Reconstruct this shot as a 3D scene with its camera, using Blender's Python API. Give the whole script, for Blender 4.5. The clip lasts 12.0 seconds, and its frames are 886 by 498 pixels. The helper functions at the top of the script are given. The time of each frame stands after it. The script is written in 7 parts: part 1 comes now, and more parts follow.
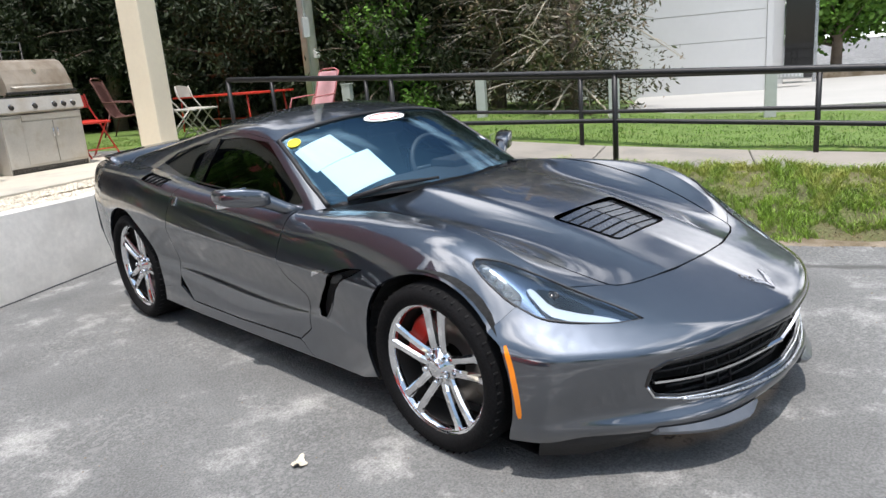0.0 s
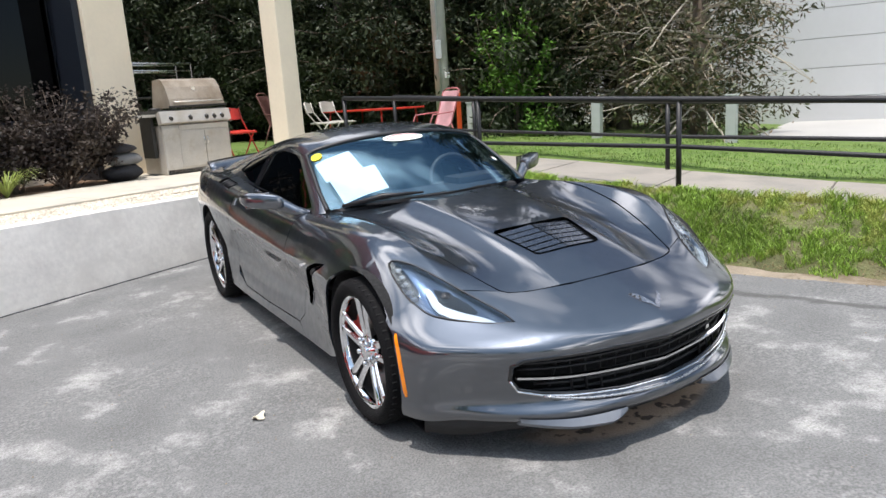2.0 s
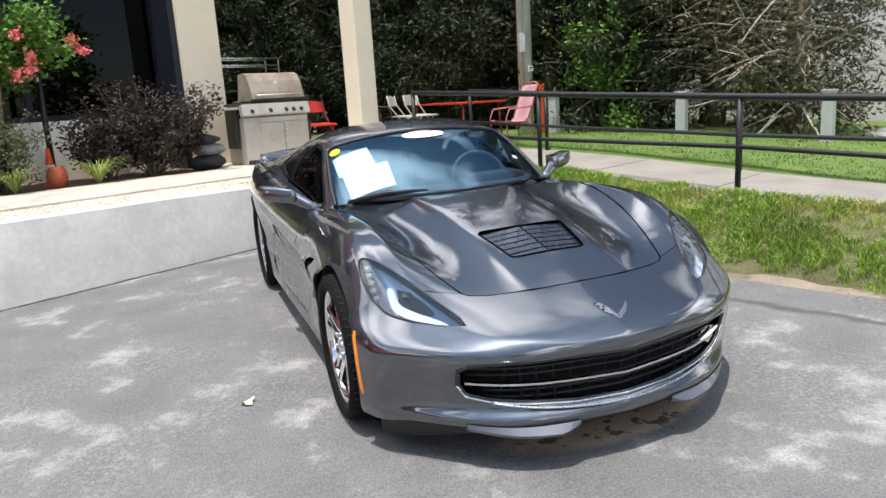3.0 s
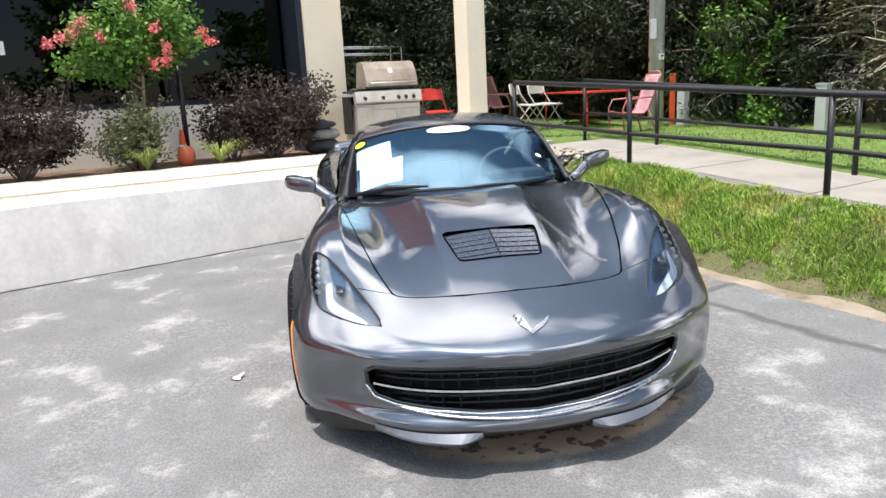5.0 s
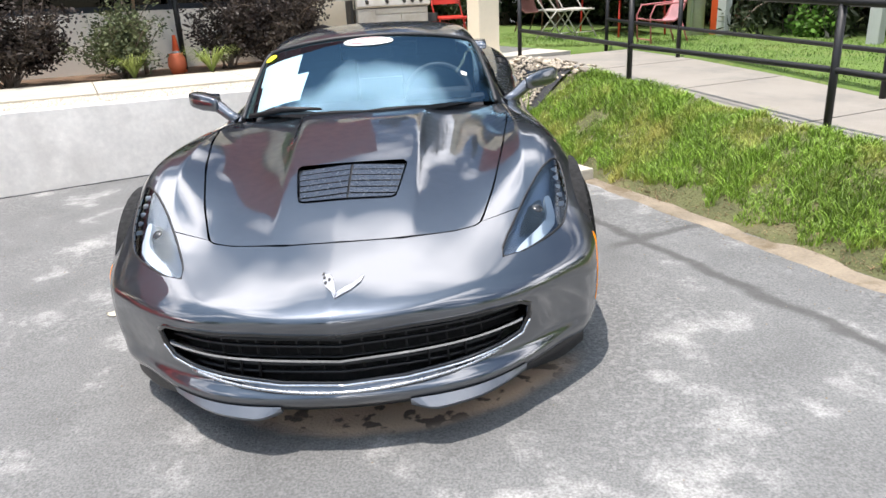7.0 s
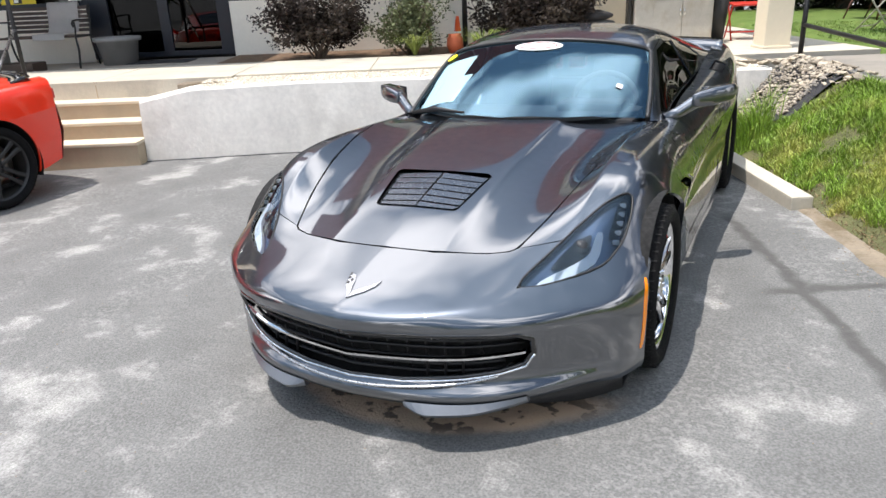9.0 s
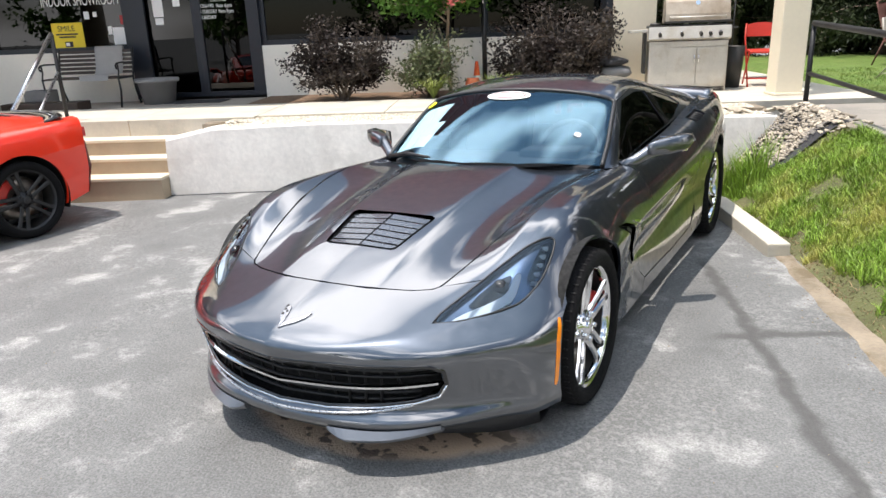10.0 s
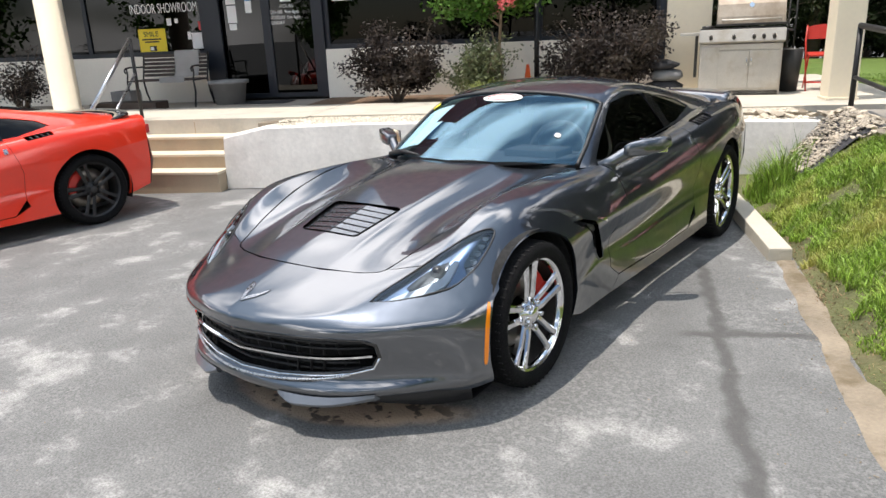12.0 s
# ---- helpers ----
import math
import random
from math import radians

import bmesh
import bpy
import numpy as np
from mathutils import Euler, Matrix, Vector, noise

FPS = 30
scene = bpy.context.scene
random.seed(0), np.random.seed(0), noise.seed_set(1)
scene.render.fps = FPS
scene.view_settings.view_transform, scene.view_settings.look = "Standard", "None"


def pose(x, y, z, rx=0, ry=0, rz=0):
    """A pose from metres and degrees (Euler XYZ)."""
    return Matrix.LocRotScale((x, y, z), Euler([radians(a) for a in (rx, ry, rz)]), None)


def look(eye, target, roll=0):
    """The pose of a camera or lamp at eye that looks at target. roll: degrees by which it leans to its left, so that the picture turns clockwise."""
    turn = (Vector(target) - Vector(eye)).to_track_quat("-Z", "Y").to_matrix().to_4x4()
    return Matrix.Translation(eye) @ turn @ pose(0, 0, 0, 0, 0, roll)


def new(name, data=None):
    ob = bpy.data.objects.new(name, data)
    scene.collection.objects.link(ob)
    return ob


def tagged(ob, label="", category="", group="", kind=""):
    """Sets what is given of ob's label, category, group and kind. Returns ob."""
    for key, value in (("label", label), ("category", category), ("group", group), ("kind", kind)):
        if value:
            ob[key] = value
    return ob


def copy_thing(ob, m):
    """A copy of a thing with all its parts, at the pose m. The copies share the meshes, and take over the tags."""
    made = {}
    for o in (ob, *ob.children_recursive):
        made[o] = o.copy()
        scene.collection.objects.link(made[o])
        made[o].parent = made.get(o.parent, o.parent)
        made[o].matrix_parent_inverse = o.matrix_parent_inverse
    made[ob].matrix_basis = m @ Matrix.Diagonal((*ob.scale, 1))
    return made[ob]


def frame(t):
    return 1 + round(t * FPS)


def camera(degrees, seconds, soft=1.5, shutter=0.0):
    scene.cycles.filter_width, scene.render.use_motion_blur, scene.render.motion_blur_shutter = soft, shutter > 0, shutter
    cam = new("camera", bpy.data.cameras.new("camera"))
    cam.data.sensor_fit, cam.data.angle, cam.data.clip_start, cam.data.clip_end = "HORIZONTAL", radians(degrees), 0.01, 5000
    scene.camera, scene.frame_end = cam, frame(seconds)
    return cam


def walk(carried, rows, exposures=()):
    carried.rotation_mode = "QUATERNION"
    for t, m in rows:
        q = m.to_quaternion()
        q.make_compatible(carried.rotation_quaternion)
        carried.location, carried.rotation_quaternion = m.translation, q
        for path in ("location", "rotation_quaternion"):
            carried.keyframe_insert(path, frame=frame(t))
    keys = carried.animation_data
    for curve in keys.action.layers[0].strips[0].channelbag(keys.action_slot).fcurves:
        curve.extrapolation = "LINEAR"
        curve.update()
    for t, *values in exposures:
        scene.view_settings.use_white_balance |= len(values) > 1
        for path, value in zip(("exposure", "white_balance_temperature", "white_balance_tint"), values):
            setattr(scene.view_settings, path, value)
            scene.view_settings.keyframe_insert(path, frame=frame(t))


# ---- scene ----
# camera and walk
cam = camera(64.2, 12.0)
PATH = [
    (0, (-2.486, -1.798, 1.371), (-1.154, -0.389, 0.88), -4.7),
    (0.5, (-2.439, -2.041, 1.378), (-1.202, -0.535, 0.928), -4.5),
    (1, (-2.354, -2.308, 1.369), (-1.178, -0.748, 0.936), -4.4),
    (1.5, (-2.161, -2.539, 1.368), (-1.097, -0.898, 0.947), -4.0),
    (2, (-1.979, -2.743, 1.364), (-1.025, -1.035, 0.949), -3.8),
    (2.5, (-1.746, -2.887, 1.36), (-0.897, -1.127, 0.934), -3.8),
    (2.7, (-1.627, -2.932, 1.36), (-0.86, -1.133, 0.938), -3.7),
    (4.3, (-0.781, -3.109, 1.346), (-0.344, -1.202, 0.929), -3.1),
    (4.5, (-0.72, -3.144, 1.353), (-0.349, -1.226, 0.928), -3.0),
    (5, (-0.545, -3.192, 1.375), (-0.339, -1.25, 0.942), -2.9),
    (5.5, (-0.316, -3.142, 1.362), (-0.231, -1.195, 0.912), -2.7),
    (6, (-0.136, -3, 1.355), (-0.068, -1.067, 0.847), -2.7),
    (6.5, (0.067, -2.887, 1.337), (0.118, -0.977, 0.745), -2.8),
    (6.7, (0.173, -2.86, 1.342), (0.212, -0.961, 0.713), -2.8),
    (8.3, (0.943, -2.592, 1.439), (0.378, -0.821, 0.702), -2.5),
    (8.5, (1.032, -2.608, 1.453), (0.315, -0.883, 0.736), -2.4),
    (9, (1.258, -2.654, 1.498), (0.428, -0.976, 0.792), -2.4),
    (9.5, (1.52, -2.61, 1.525), (0.597, -0.953, 0.893), -2.5),
    (10, (1.726, -2.609, 1.548), (0.766, -0.96, 0.946), -2.2),
    (10.5, (1.885, -2.627, 1.553), (0.89, -0.984, 0.992), -2.2),
    (11, (2.064, -2.53, 1.536), (0.94, -0.968, 0.993), -2.4),
    (11.5, (2.211, -2.499, 1.544), (1.044, -0.967, 1.001), -2.2),
    (12, (2.333, -2.515, 1.543), (1.169, -0.999, 0.958), -2.5),
]
walk(cam, [(t, look(eye, target, roll)) for t, eye, target, roll in PATH],
     [(0, -0.10, 6570, 13), (1, 0.05, 6570, 13), (2.5, -0.06, 6620, 14), (4.5, 0.30, 6670, 14), (6.5, 0.30, 6670, 14), (8.5, 0.0, 6670, 13), (9.5, 0.18, 6720, 13), (12, -0.02, 6850, 13)])

# ---- light: high summer sun, blue sky with thin cloud ----
SUN_FROM = Vector((-0.17, -0.17, 1.0)).normalized()
world = bpy.data.worlds.new("sky")
scene.world = world
world.use_nodes = True
wn, wl = world.node_tree.nodes, world.node_tree.links
wn.clear()
sky = wn.new("ShaderNodeTexSky")
sky.sky_type = "NISHITA"
sky.sun_disc = False
sky.sun_elevation = math.asin(SUN_FROM.z)
sky.sun_rotation = math.atan2(SUN_FROM.x, SUN_FROM.y)
sky.air_density, sky.dust_density, sky.ozone_density = 1.0, 0.6, 1.5
cloud_at = wn.new("ShaderNodeTexCoord")
cloud_map = wn.new("ShaderNodeMapping")
cloud_map.inputs["Scale"].default_value = (1.0, 1.0, 2.2)
cloud_map.inputs["Location"].default_value = (4.5, -1.9, -0.8)
cloud = wn.new("ShaderNodeTexNoise")
cloud.inputs["Scale"].default_value = 1.7
cloud.inputs["Detail"].default_value = 4.0
cloud.inputs["Roughness"].default_value = 0.48
cloud_ramp = wn.new("ShaderNodeValToRGB")
cloud_ramp.color_ramp.elements[0].position, cloud_ramp.color_ramp.elements[1].position = 0.50, 0.66
cloud_mix = wn.new("ShaderNodeMixRGB")
cloud_mix.inputs["Color2"].default_value = (40.0, 41.0, 42.5, 1)
back = wn.new("ShaderNodeBackground")
back.inputs["Strength"].default_value = 0.098
wout = wn.new("ShaderNodeOutputWorld")
wl.new(cloud_at.outputs["Generated"], cloud_map.inputs["Vector"])
wl.new(cloud_map.outputs["Vector"], cloud.inputs["Vector"])
wl.new(cloud.outputs["Fac"], cloud_ramp.inputs["Fac"])
wl.new(cloud_ramp.outputs["Color"], cloud_mix.inputs["Fac"])
haze = wn.new("ShaderNodeMixRGB")
haze.blend_type, haze.inputs["Fac"].default_value = "ADD", 1.0
veil = wn.new("ShaderNodeVectorMath")
veil.operation = "DOT_PRODUCT"
veil.inputs[1].default_value = SUN_FROM
wl.new(cloud_at.outputs["Generated"], veil.inputs[0])
veil_ramp = wn.new("ShaderNodeValToRGB")
veil_ramp.color_ramp.interpolation = "EASE"
veil_ramp.color_ramp.elements[0].position, veil_ramp.color_ramp.elements[1].position = 0.25, 1.0
veil_ramp.color_ramp.elements[0].color, veil_ramp.color_ramp.elements[1].color = (0.0, 0.0, 0.0, 1), (0.58, 0.82, 1.0, 1)
wl.new(veil.outputs["Value"], veil_ramp.inputs["Fac"])
brighter = wn.new("ShaderNodeMixRGB")
brighter.blend_type, brighter.inputs["Fac"].default_value = "MULTIPLY", 1.0
brighter.inputs["Color2"].default_value = (7.5, 7.5, 7.5, 1)
wl.new(veil_ramp.outputs["Color"], brighter.inputs["Color1"])
wl.new(brighter.outputs["Color"], haze.inputs["Color2"])
wl.new(sky.outputs["Color"], haze.inputs["Color1"])
wl.new(haze.outputs["Color"], cloud_mix.inputs["Color1"])
wl.new(cloud_mix.outputs["Color"], back.inputs["Color"])
wl.new(back.outputs["Background"], wout.inputs["Surface"])
sun_data = bpy.data.lights.new("sun", "SUN")
sun_data.energy, sun_data.angle, sun_data.color = 5.0, radians(0.53), (1.0, 0.965, 0.92)
sun = new("sun", sun_data)
sun.matrix_world = look(SUN_FROM * 30, (0, 0, 0))

# ---- materials ----
def mat(name, base, rough=0.6, metal=0.0, vary=0.12, scale=6.0, bump=0.0, bump_scale=60.0, coat=0.0, spot=None, spot_scale=2.0, spot_at=(0.55, 0.7), per_object=0.0, trans=0.0, ior=1.5, spec=0.5, per_island=0.0, sheen=0.0):
    """A procedural surface: base colour with variation at two scales, patches of a second colour, and fine relief."""
    m = bpy.data.materials.new(name)
    m.use_nodes = True
    n, l = m.node_tree.nodes, m.node_tree.links
    b = n["Principled BSDF"]
    at = n.new("ShaderNodeTexCoord")
    big = n.new("ShaderNodeTexNoise")
    big.inputs["Scale"].default_value, big.inputs["Detail"].default_value = scale, 6.0
    fine = n.new("ShaderNodeTexNoise")
    fine.inputs["Scale"].default_value, fine.inputs["Detail"].default_value = scale * 11, 4.0
    for t in (big, fine):
        l.new(at.outputs["Object"], t.inputs["Vector"])
    mix = n.new("ShaderNodeMath")
    mix.operation = "MULTIPLY_ADD"
    l.new(fine.outputs["Fac"], mix.inputs[0])
    mix.inputs[1].default_value = 0.6
    l.new(big.outputs["Fac"], mix.inputs[2])
    span = n.new("ShaderNodeMapRange")
    span.inputs["From Min"].default_value, span.inputs["From Max"].default_value = 0.45, 1.15
    span.inputs["To Min"].default_value, span.inputs["To Max"].default_value = 1 - vary, 1 + vary
    l.new(mix.outputs[0], span.inputs["Value"])
    value = span.outputs["Result"]
    if per_object or per_island:
        src = n.new("ShaderNodeObjectInfo") if per_object else n.new("ShaderNodeNewGeometry")
        pr = n.new("ShaderNodeMapRange")
        k = per_object or per_island
        pr.inputs["To Min"].default_value, pr.inputs["To Max"].default_value = 1 - k, 1 + k
        l.new(src.outputs["Random" if per_object else "Random Per Island"], pr.inputs["Value"])
        both = n.new("ShaderNodeMath")
        both.operation = "MULTIPLY"
        l.new(value, both.inputs[0])
        l.new(pr.outputs["Result"], both.inputs[1])
        value = both.outputs[0]
    tint = n.new("ShaderNodeMixRGB")
    tint.blend_type, tint.inputs["Fac"].default_value = "MULTIPLY", 1.0
    tint.inputs["Color1"].default_value = (*base, 1)
    l.new(value, tint.inputs["Color2"])
    colour = tint.outputs["Color"]
    if spot:
        sp = n.new("ShaderNodeTexNoise")
        sp.inputs["Scale"].default_value, sp.inputs["Detail"].default_value, sp.inputs["Roughness"].default_value = spot_scale, 8.0, 0.65
        l.new(at.outputs["Object"], sp.inputs["Vector"])
        sr = n.new("ShaderNodeValToRGB")
        sr.color_ramp.elements[0].position, sr.color_ramp.elements[1].position = spot_at
        l.new(sp.outputs["Fac"], sr.inputs["Fac"])
        sm = n.new("ShaderNodeMixRGB")
        sm.inputs["Color2"].default_value = (*spot, 1)
        l.new(sr.outputs["Color"], sm.inputs["Fac"])
        l.new(colour, sm.inputs["Color1"])
        colour = sm.outputs["Color"]
    l.new(colour, b.inputs["Base Color"])
    b.inputs["Metallic"].default_value, b.inputs["Specular IOR Level"].default_value = metal, spec
    b.inputs["IOR"].default_value = ior
    rr = n.new("ShaderNodeMapRange")
    rr.inputs["From Min"].default_value, rr.inputs["From Max"].default_value = 0.3, 0.7
    rr.inputs["To Min"].default_value, rr.inputs["To Max"].default_value = rough * 0.85, min(1.0, rough * 1.15)
    l.new(fine.outputs["Fac"], rr.inputs["Value"])
    l.new(rr.outputs["Result"], b.inputs["Roughness"])
    if coat:
        b.inputs["Coat Weight"].default_value, b.inputs["Coat Roughness"].default_value = coat, 0.03
    if trans:
        b.inputs["Transmission Weight"].default_value = trans
    if bump:
        bn = n.new("ShaderNodeTexNoise")
        bn.inputs["Scale"].default_value, bn.inputs["Detail"].default_value = bump_scale, 5.0
        l.new(at.outputs["Object"], bn.inputs["Vector"])
        bp = n.new("ShaderNodeBump")
        bp.inputs["Strength"].default_value, bp.inputs["Distance"].default_value = min(1.0, bump), 0.01
        l.new(bn.outputs["Fac"], bp.inputs["Height"])
        l.new(bp.outputs["Normal"], b.inputs["Normal"])
    return m


def glass_mat(name, tint, clear, shine_tint=(1.0, 1.0, 1.0), rough=0.0):
    """Thin tinted pane: part see-through, part glossy by Fresnel."""
    m = bpy.data.materials.new(name)
    m.use_nodes = True
    n, l = m.node_tree.nodes, m.node_tree.links
    n.clear()
    out = n.new("ShaderNodeOutputMaterial")
    through_it = n.new("ShaderNodeBsdfTransparent")
    through_it.inputs["Color"].default_value = (*tint, 1)
    shine = n.new("ShaderNodeBsdfGlossy")
    shine.inputs["Roughness"].default_value = rough
    shine.inputs["Color"].default_value = (*shine_tint, 1)
    fr = n.new("ShaderNodeFresnel")
    fr.inputs["IOR"].default_value = clear
    mx = n.new("ShaderNodeMixShader")
    l.new(fr.outputs["Fac"], mx.inputs["Fac"])
    l.new(through_it.outputs["BSDF"], mx.inputs[1])
    l.new(shine.outputs["BSDF"], mx.inputs[2])
    l.new(mx.outputs["Shader"], out.inputs["Surface"])
    return m


def foliage(name, base, light, rough=0.55, island=0.45):
    m = mat(name, base, rough, vary=0.3, scale=1.3, per_island=island, spot=light, spot_scale=1.1, spot_at=(0.45, 0.75))
    m.node_tree.nodes["Principled BSDF"].inputs["Specular IOR Level"].default_value = 0.22
    return m


def paint_mat(name, base, flake, rough, coat_ior):
    m = mat(name, base, rough, metal=flake, vary=0.05, scale=2.0, coat=1.0)
    m.node_tree.nodes["Principled BSDF"].inputs["Coat IOR"].default_value = coat_ior
    return m


M_GREY = paint_mat("grey metallic car paint", (0.054, 0.064, 0.082), 0.92, 0.38, 2.25)
M_RED = paint_mat("red car paint", (0.80, 0.030, 0.006), 0.0, 0.35, 1.45)
M_BLACK = mat("black plastic", (0.012, 0.012, 0.013), 0.45, vary=0.2, scale=20, bump=0.1, bump_scale=300)
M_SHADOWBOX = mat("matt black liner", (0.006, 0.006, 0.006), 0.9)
M_GLOSSBLACK = mat("gloss black", (0.008, 0.008, 0.009), 0.12, vary=0.1, coat=0.6)
M_RUBBER = mat("tyre rubber", (0.0045, 0.0045, 0.005), 0.85, spec=0.2, vary=0.25, scale=14, bump=0.25, bump_scale=120)
M_CHROME = mat("chrome", (0.82, 0.83, 0.85), 0.06, metal=1.0, vary=0.02)
M_EMBLEM = mat("bright enamel and chrome", (0.42, 0.42, 0.44), 0.25, metal=0.9, vary=0.3, scale=60)
M_SILVER = mat("satin metal", (0.55, 0.56, 0.58), 0.28, metal=1.0, vary=0.05)
M_DISC = mat("brake disc iron", (0.32, 0.29, 0.26), 0.38, metal=0.9, vary=0.15, scale=12, spot=(0.18, 0.10, 0.05), spot_scale=9)
M_CALIPER = mat("red caliper paint", (0.55, 0.03, 0.02), 0.35, vary=0.1, coat=0.4)
M_AMBER = mat("amber lens", (0.95, 0.27, 0.01), 0.18, vary=0.05, coat=0.5)
M_SEAT = mat("dark leather", (0.035, 0.033, 0.033), 0.5, vary=0.2, scale=8, bump=0.2, bump_scale=90)
M_DASH = mat("dash vinyl", (0.05, 0.05, 0.055), 0.55, vary=0.1, bump=0.15, bump_scale=200)
M_PAPER = mat("white paper", (0.82, 0.82, 0.80), 0.7, vary=0.04)
M_YELLOW = mat("yellow sticker", (0.85, 0.72, 0.02), 0.5, vary=0.04)
M_REDPAPER = mat("red print", (0.5, 0.05, 0.05), 0.6, vary=0.05)
# gloss coloured blue: the look of a reflected blue sky is painted in
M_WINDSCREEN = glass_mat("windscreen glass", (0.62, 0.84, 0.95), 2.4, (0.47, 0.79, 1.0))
M_SIDEGLASS = glass_mat("tinted side glass", (0.10, 0.115, 0.11), 1.45)
M_LENS = glass_mat("clear lamp lens", (0.85, 0.93, 1.0), 1.8, (0.9, 0.97, 1.0))
M_LAMPDARK = mat("lamp housing", (0.12, 0.165, 0.25), 0.22, metal=0.7, vary=0.15, scale=18)
M_LAMPLIGHT = mat("white light guide", (0.62, 0.63, 0.65), 0.3, vary=0.03)
M_LOUVRE = mat("grey gloss louvre", (0.12, 0.135, 0.16), 0.25, metal=0.9, vary=0.05, coat=0.6)
M_CHIN = mat("pale grey lip paint", (0.14, 0.152, 0.17), 0.35, metal=0.6, vary=0.06, scale=8, coat=0.5)
M_ASPHALT = mat("worn asphalt", (0.156, 0.157, 0.153), 0.85, vary=0.30, scale=2.2, bump=0.8, bump_scale=90, spot=(0.33, 0.326, 0.312), spot_scale=2.2, spot_at=(0.55, 0.66))
M_CONCRETE = mat("pale concrete", (0.53, 0.485, 0.40), 0.85, vary=0.12, scale=1.8, bump=0.35, bump_scale=40, spot=(0.36, 0.34, 0.30), spot_scale=1.6, spot_at=(0.52, 0.72))
M_WALLCONC = mat("painted concrete wall", (0.76, 0.73, 0.675), 0.85, vary=0.18, scale=2.0, bump=0.35, bump_scale=22, spot=(0.62, 0.59, 0.54), spot_scale=1.9, spot_at=(0.5, 0.7))
M_SIDEWALK = mat("grey walkway concrete", (0.27, 0.245, 0.21), 0.88, vary=0.14, scale=2.2, bump=0.3, bump_scale=50, spot=(0.20, 0.19, 0.17), spot_scale=1.8, spot_at=(0.5, 0.7))
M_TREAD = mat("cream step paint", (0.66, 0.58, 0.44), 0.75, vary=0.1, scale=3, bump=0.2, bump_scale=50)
M_RISER = mat("darker tan riser", (0.42, 0.34, 0.24), 0.8, vary=0.12, scale=3)
# darker and browner than the walk: canopy shade painted into the slab
M_PATIO = mat("patio slab with shade in its colour", (0.34, 0.30, 0.25), 0.88, vary=0.16, scale=1.4, bump=0.3, bump_scale=60)
M_STUCCO = mat("cream stucco", (0.66, 0.62, 0.52), 0.85, vary=0.08, scale=2.0, bump=0.35, bump_scale=80)
M_COLUMN = mat("cream painted column", (0.78, 0.69, 0.53), 0.7, vary=0.06, scale=2.0, bump=0.1, bump_scale=60)
M_WHITEWALL = mat("white wall", (0.82, 0.78, 0.69), 0.85, vary=0.06, scale=2.0, bump=0.2, bump_scale=60)
M_DIRT = mat("bed soil and mulch", (0.16, 0.10, 0.06), 0.95, vary=0.35, scale=7, bump=0.9, bump_scale=60)
M_SAND = mat("sandy edge soil", (0.25, 0.205, 0.15), 0.95, vary=0.35, scale=5, bump=0.8, bump_scale=70, spot=(0.15, 0.115, 0.07), spot_scale=3.5, spot_at=(0.48, 0.62))
M_LAWN = mat("lawn soil", (0.10, 0.105, 0.04), 0.95, vary=0.5, scale=6, bump=1.0, bump_scale=50, spot=(0.15, 0.125, 0.065), spot_scale=2.6, spot_at=(0.50, 0.68))
M_TURF = mat("green turf", (0.105, 0.17, 0.03), 0.9, vary=0.35, scale=5, bump=1.0, bump_scale=60, spot=(0.17, 0.20, 0.055), spot_scale=2.0)
M_STRAW = mat("dry grass litter", (0.20, 0.14, 0.075), 0.8, vary=0.4, scale=4, per_island=0.7)
M_GRASS = mat("grass blades", (0.195, 0.315, 0.035), 0.55, vary=0.45, scale=1.8, per_island=0.6, spot=(0.42, 0.40, 0.10), spot_scale=2.1, spot_at=(0.47, 0.66))
M_LAWNGRASS = mat("watered lawn blades", (0.125, 0.225, 0.035), 0.55, vary=0.4, scale=1.2, per_island=0.5, spot=(0.24, 0.27, 0.07), spot_scale=0.9, spot_at=(0.48, 0.7))
M_STONE = mat("river stones", (0.38, 0.33, 0.26), 0.8, vary=0.25, scale=9, per_island=0.45, bump=0.2, bump_scale=60, spot=(0.22, 0.21, 0.20), spot_scale=3.0)
M_CLOTH = mat("black weed cloth", (0.03, 0.03, 0.034), 0.8, vary=0.3, scale=6, bump=0.4, bump_scale=60)
M_RAIL = mat("black painted rail", (0.010, 0.010, 0.011), 0.5, vary=0.3, scale=9, bump=0.1, bump_scale=100)
M_STEEL = mat("stained stainless steel", (0.50, 0.47, 0.42), 0.45, metal=0.35, vary=0.15, scale=5, spot=(0.36, 0.29, 0.2), spot_scale=3.0, spot_at=(0.5, 0.75))
M_BROWNSTEEL = mat("dark brownish steel", (0.34, 0.29, 0.23), 0.5, metal=0.35, vary=0.2, scale=5, spot=(0.20, 0.15, 0.10), spot_scale=3.0, spot_at=(0.45, 0.7))
M_DARKSTEEL = mat("dark sooty and shaded steel", (0.05, 0.048, 0.045), 0.5, metal=0.5, vary=0.2)
M_FRAME = mat("dark window frame", (0.009, 0.013, 0.021), 0.4, vary=0.1)
M_WINDOW = glass_mat("dark shop window", (0.055, 0.06, 0.066), 1.42)
# near-black so that the unlit look of the room is in the colour
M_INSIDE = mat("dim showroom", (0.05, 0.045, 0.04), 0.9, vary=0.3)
M_WHITE = mat("white lettering", (0.8, 0.8, 0.78), 0.6, vary=0.03)
M_SIGN = mat("yellow sign", (0.80, 0.62, 0.03), 0.5, vary=0.05)
M_INK = mat("black print", (0.02, 0.02, 0.02), 0.6)
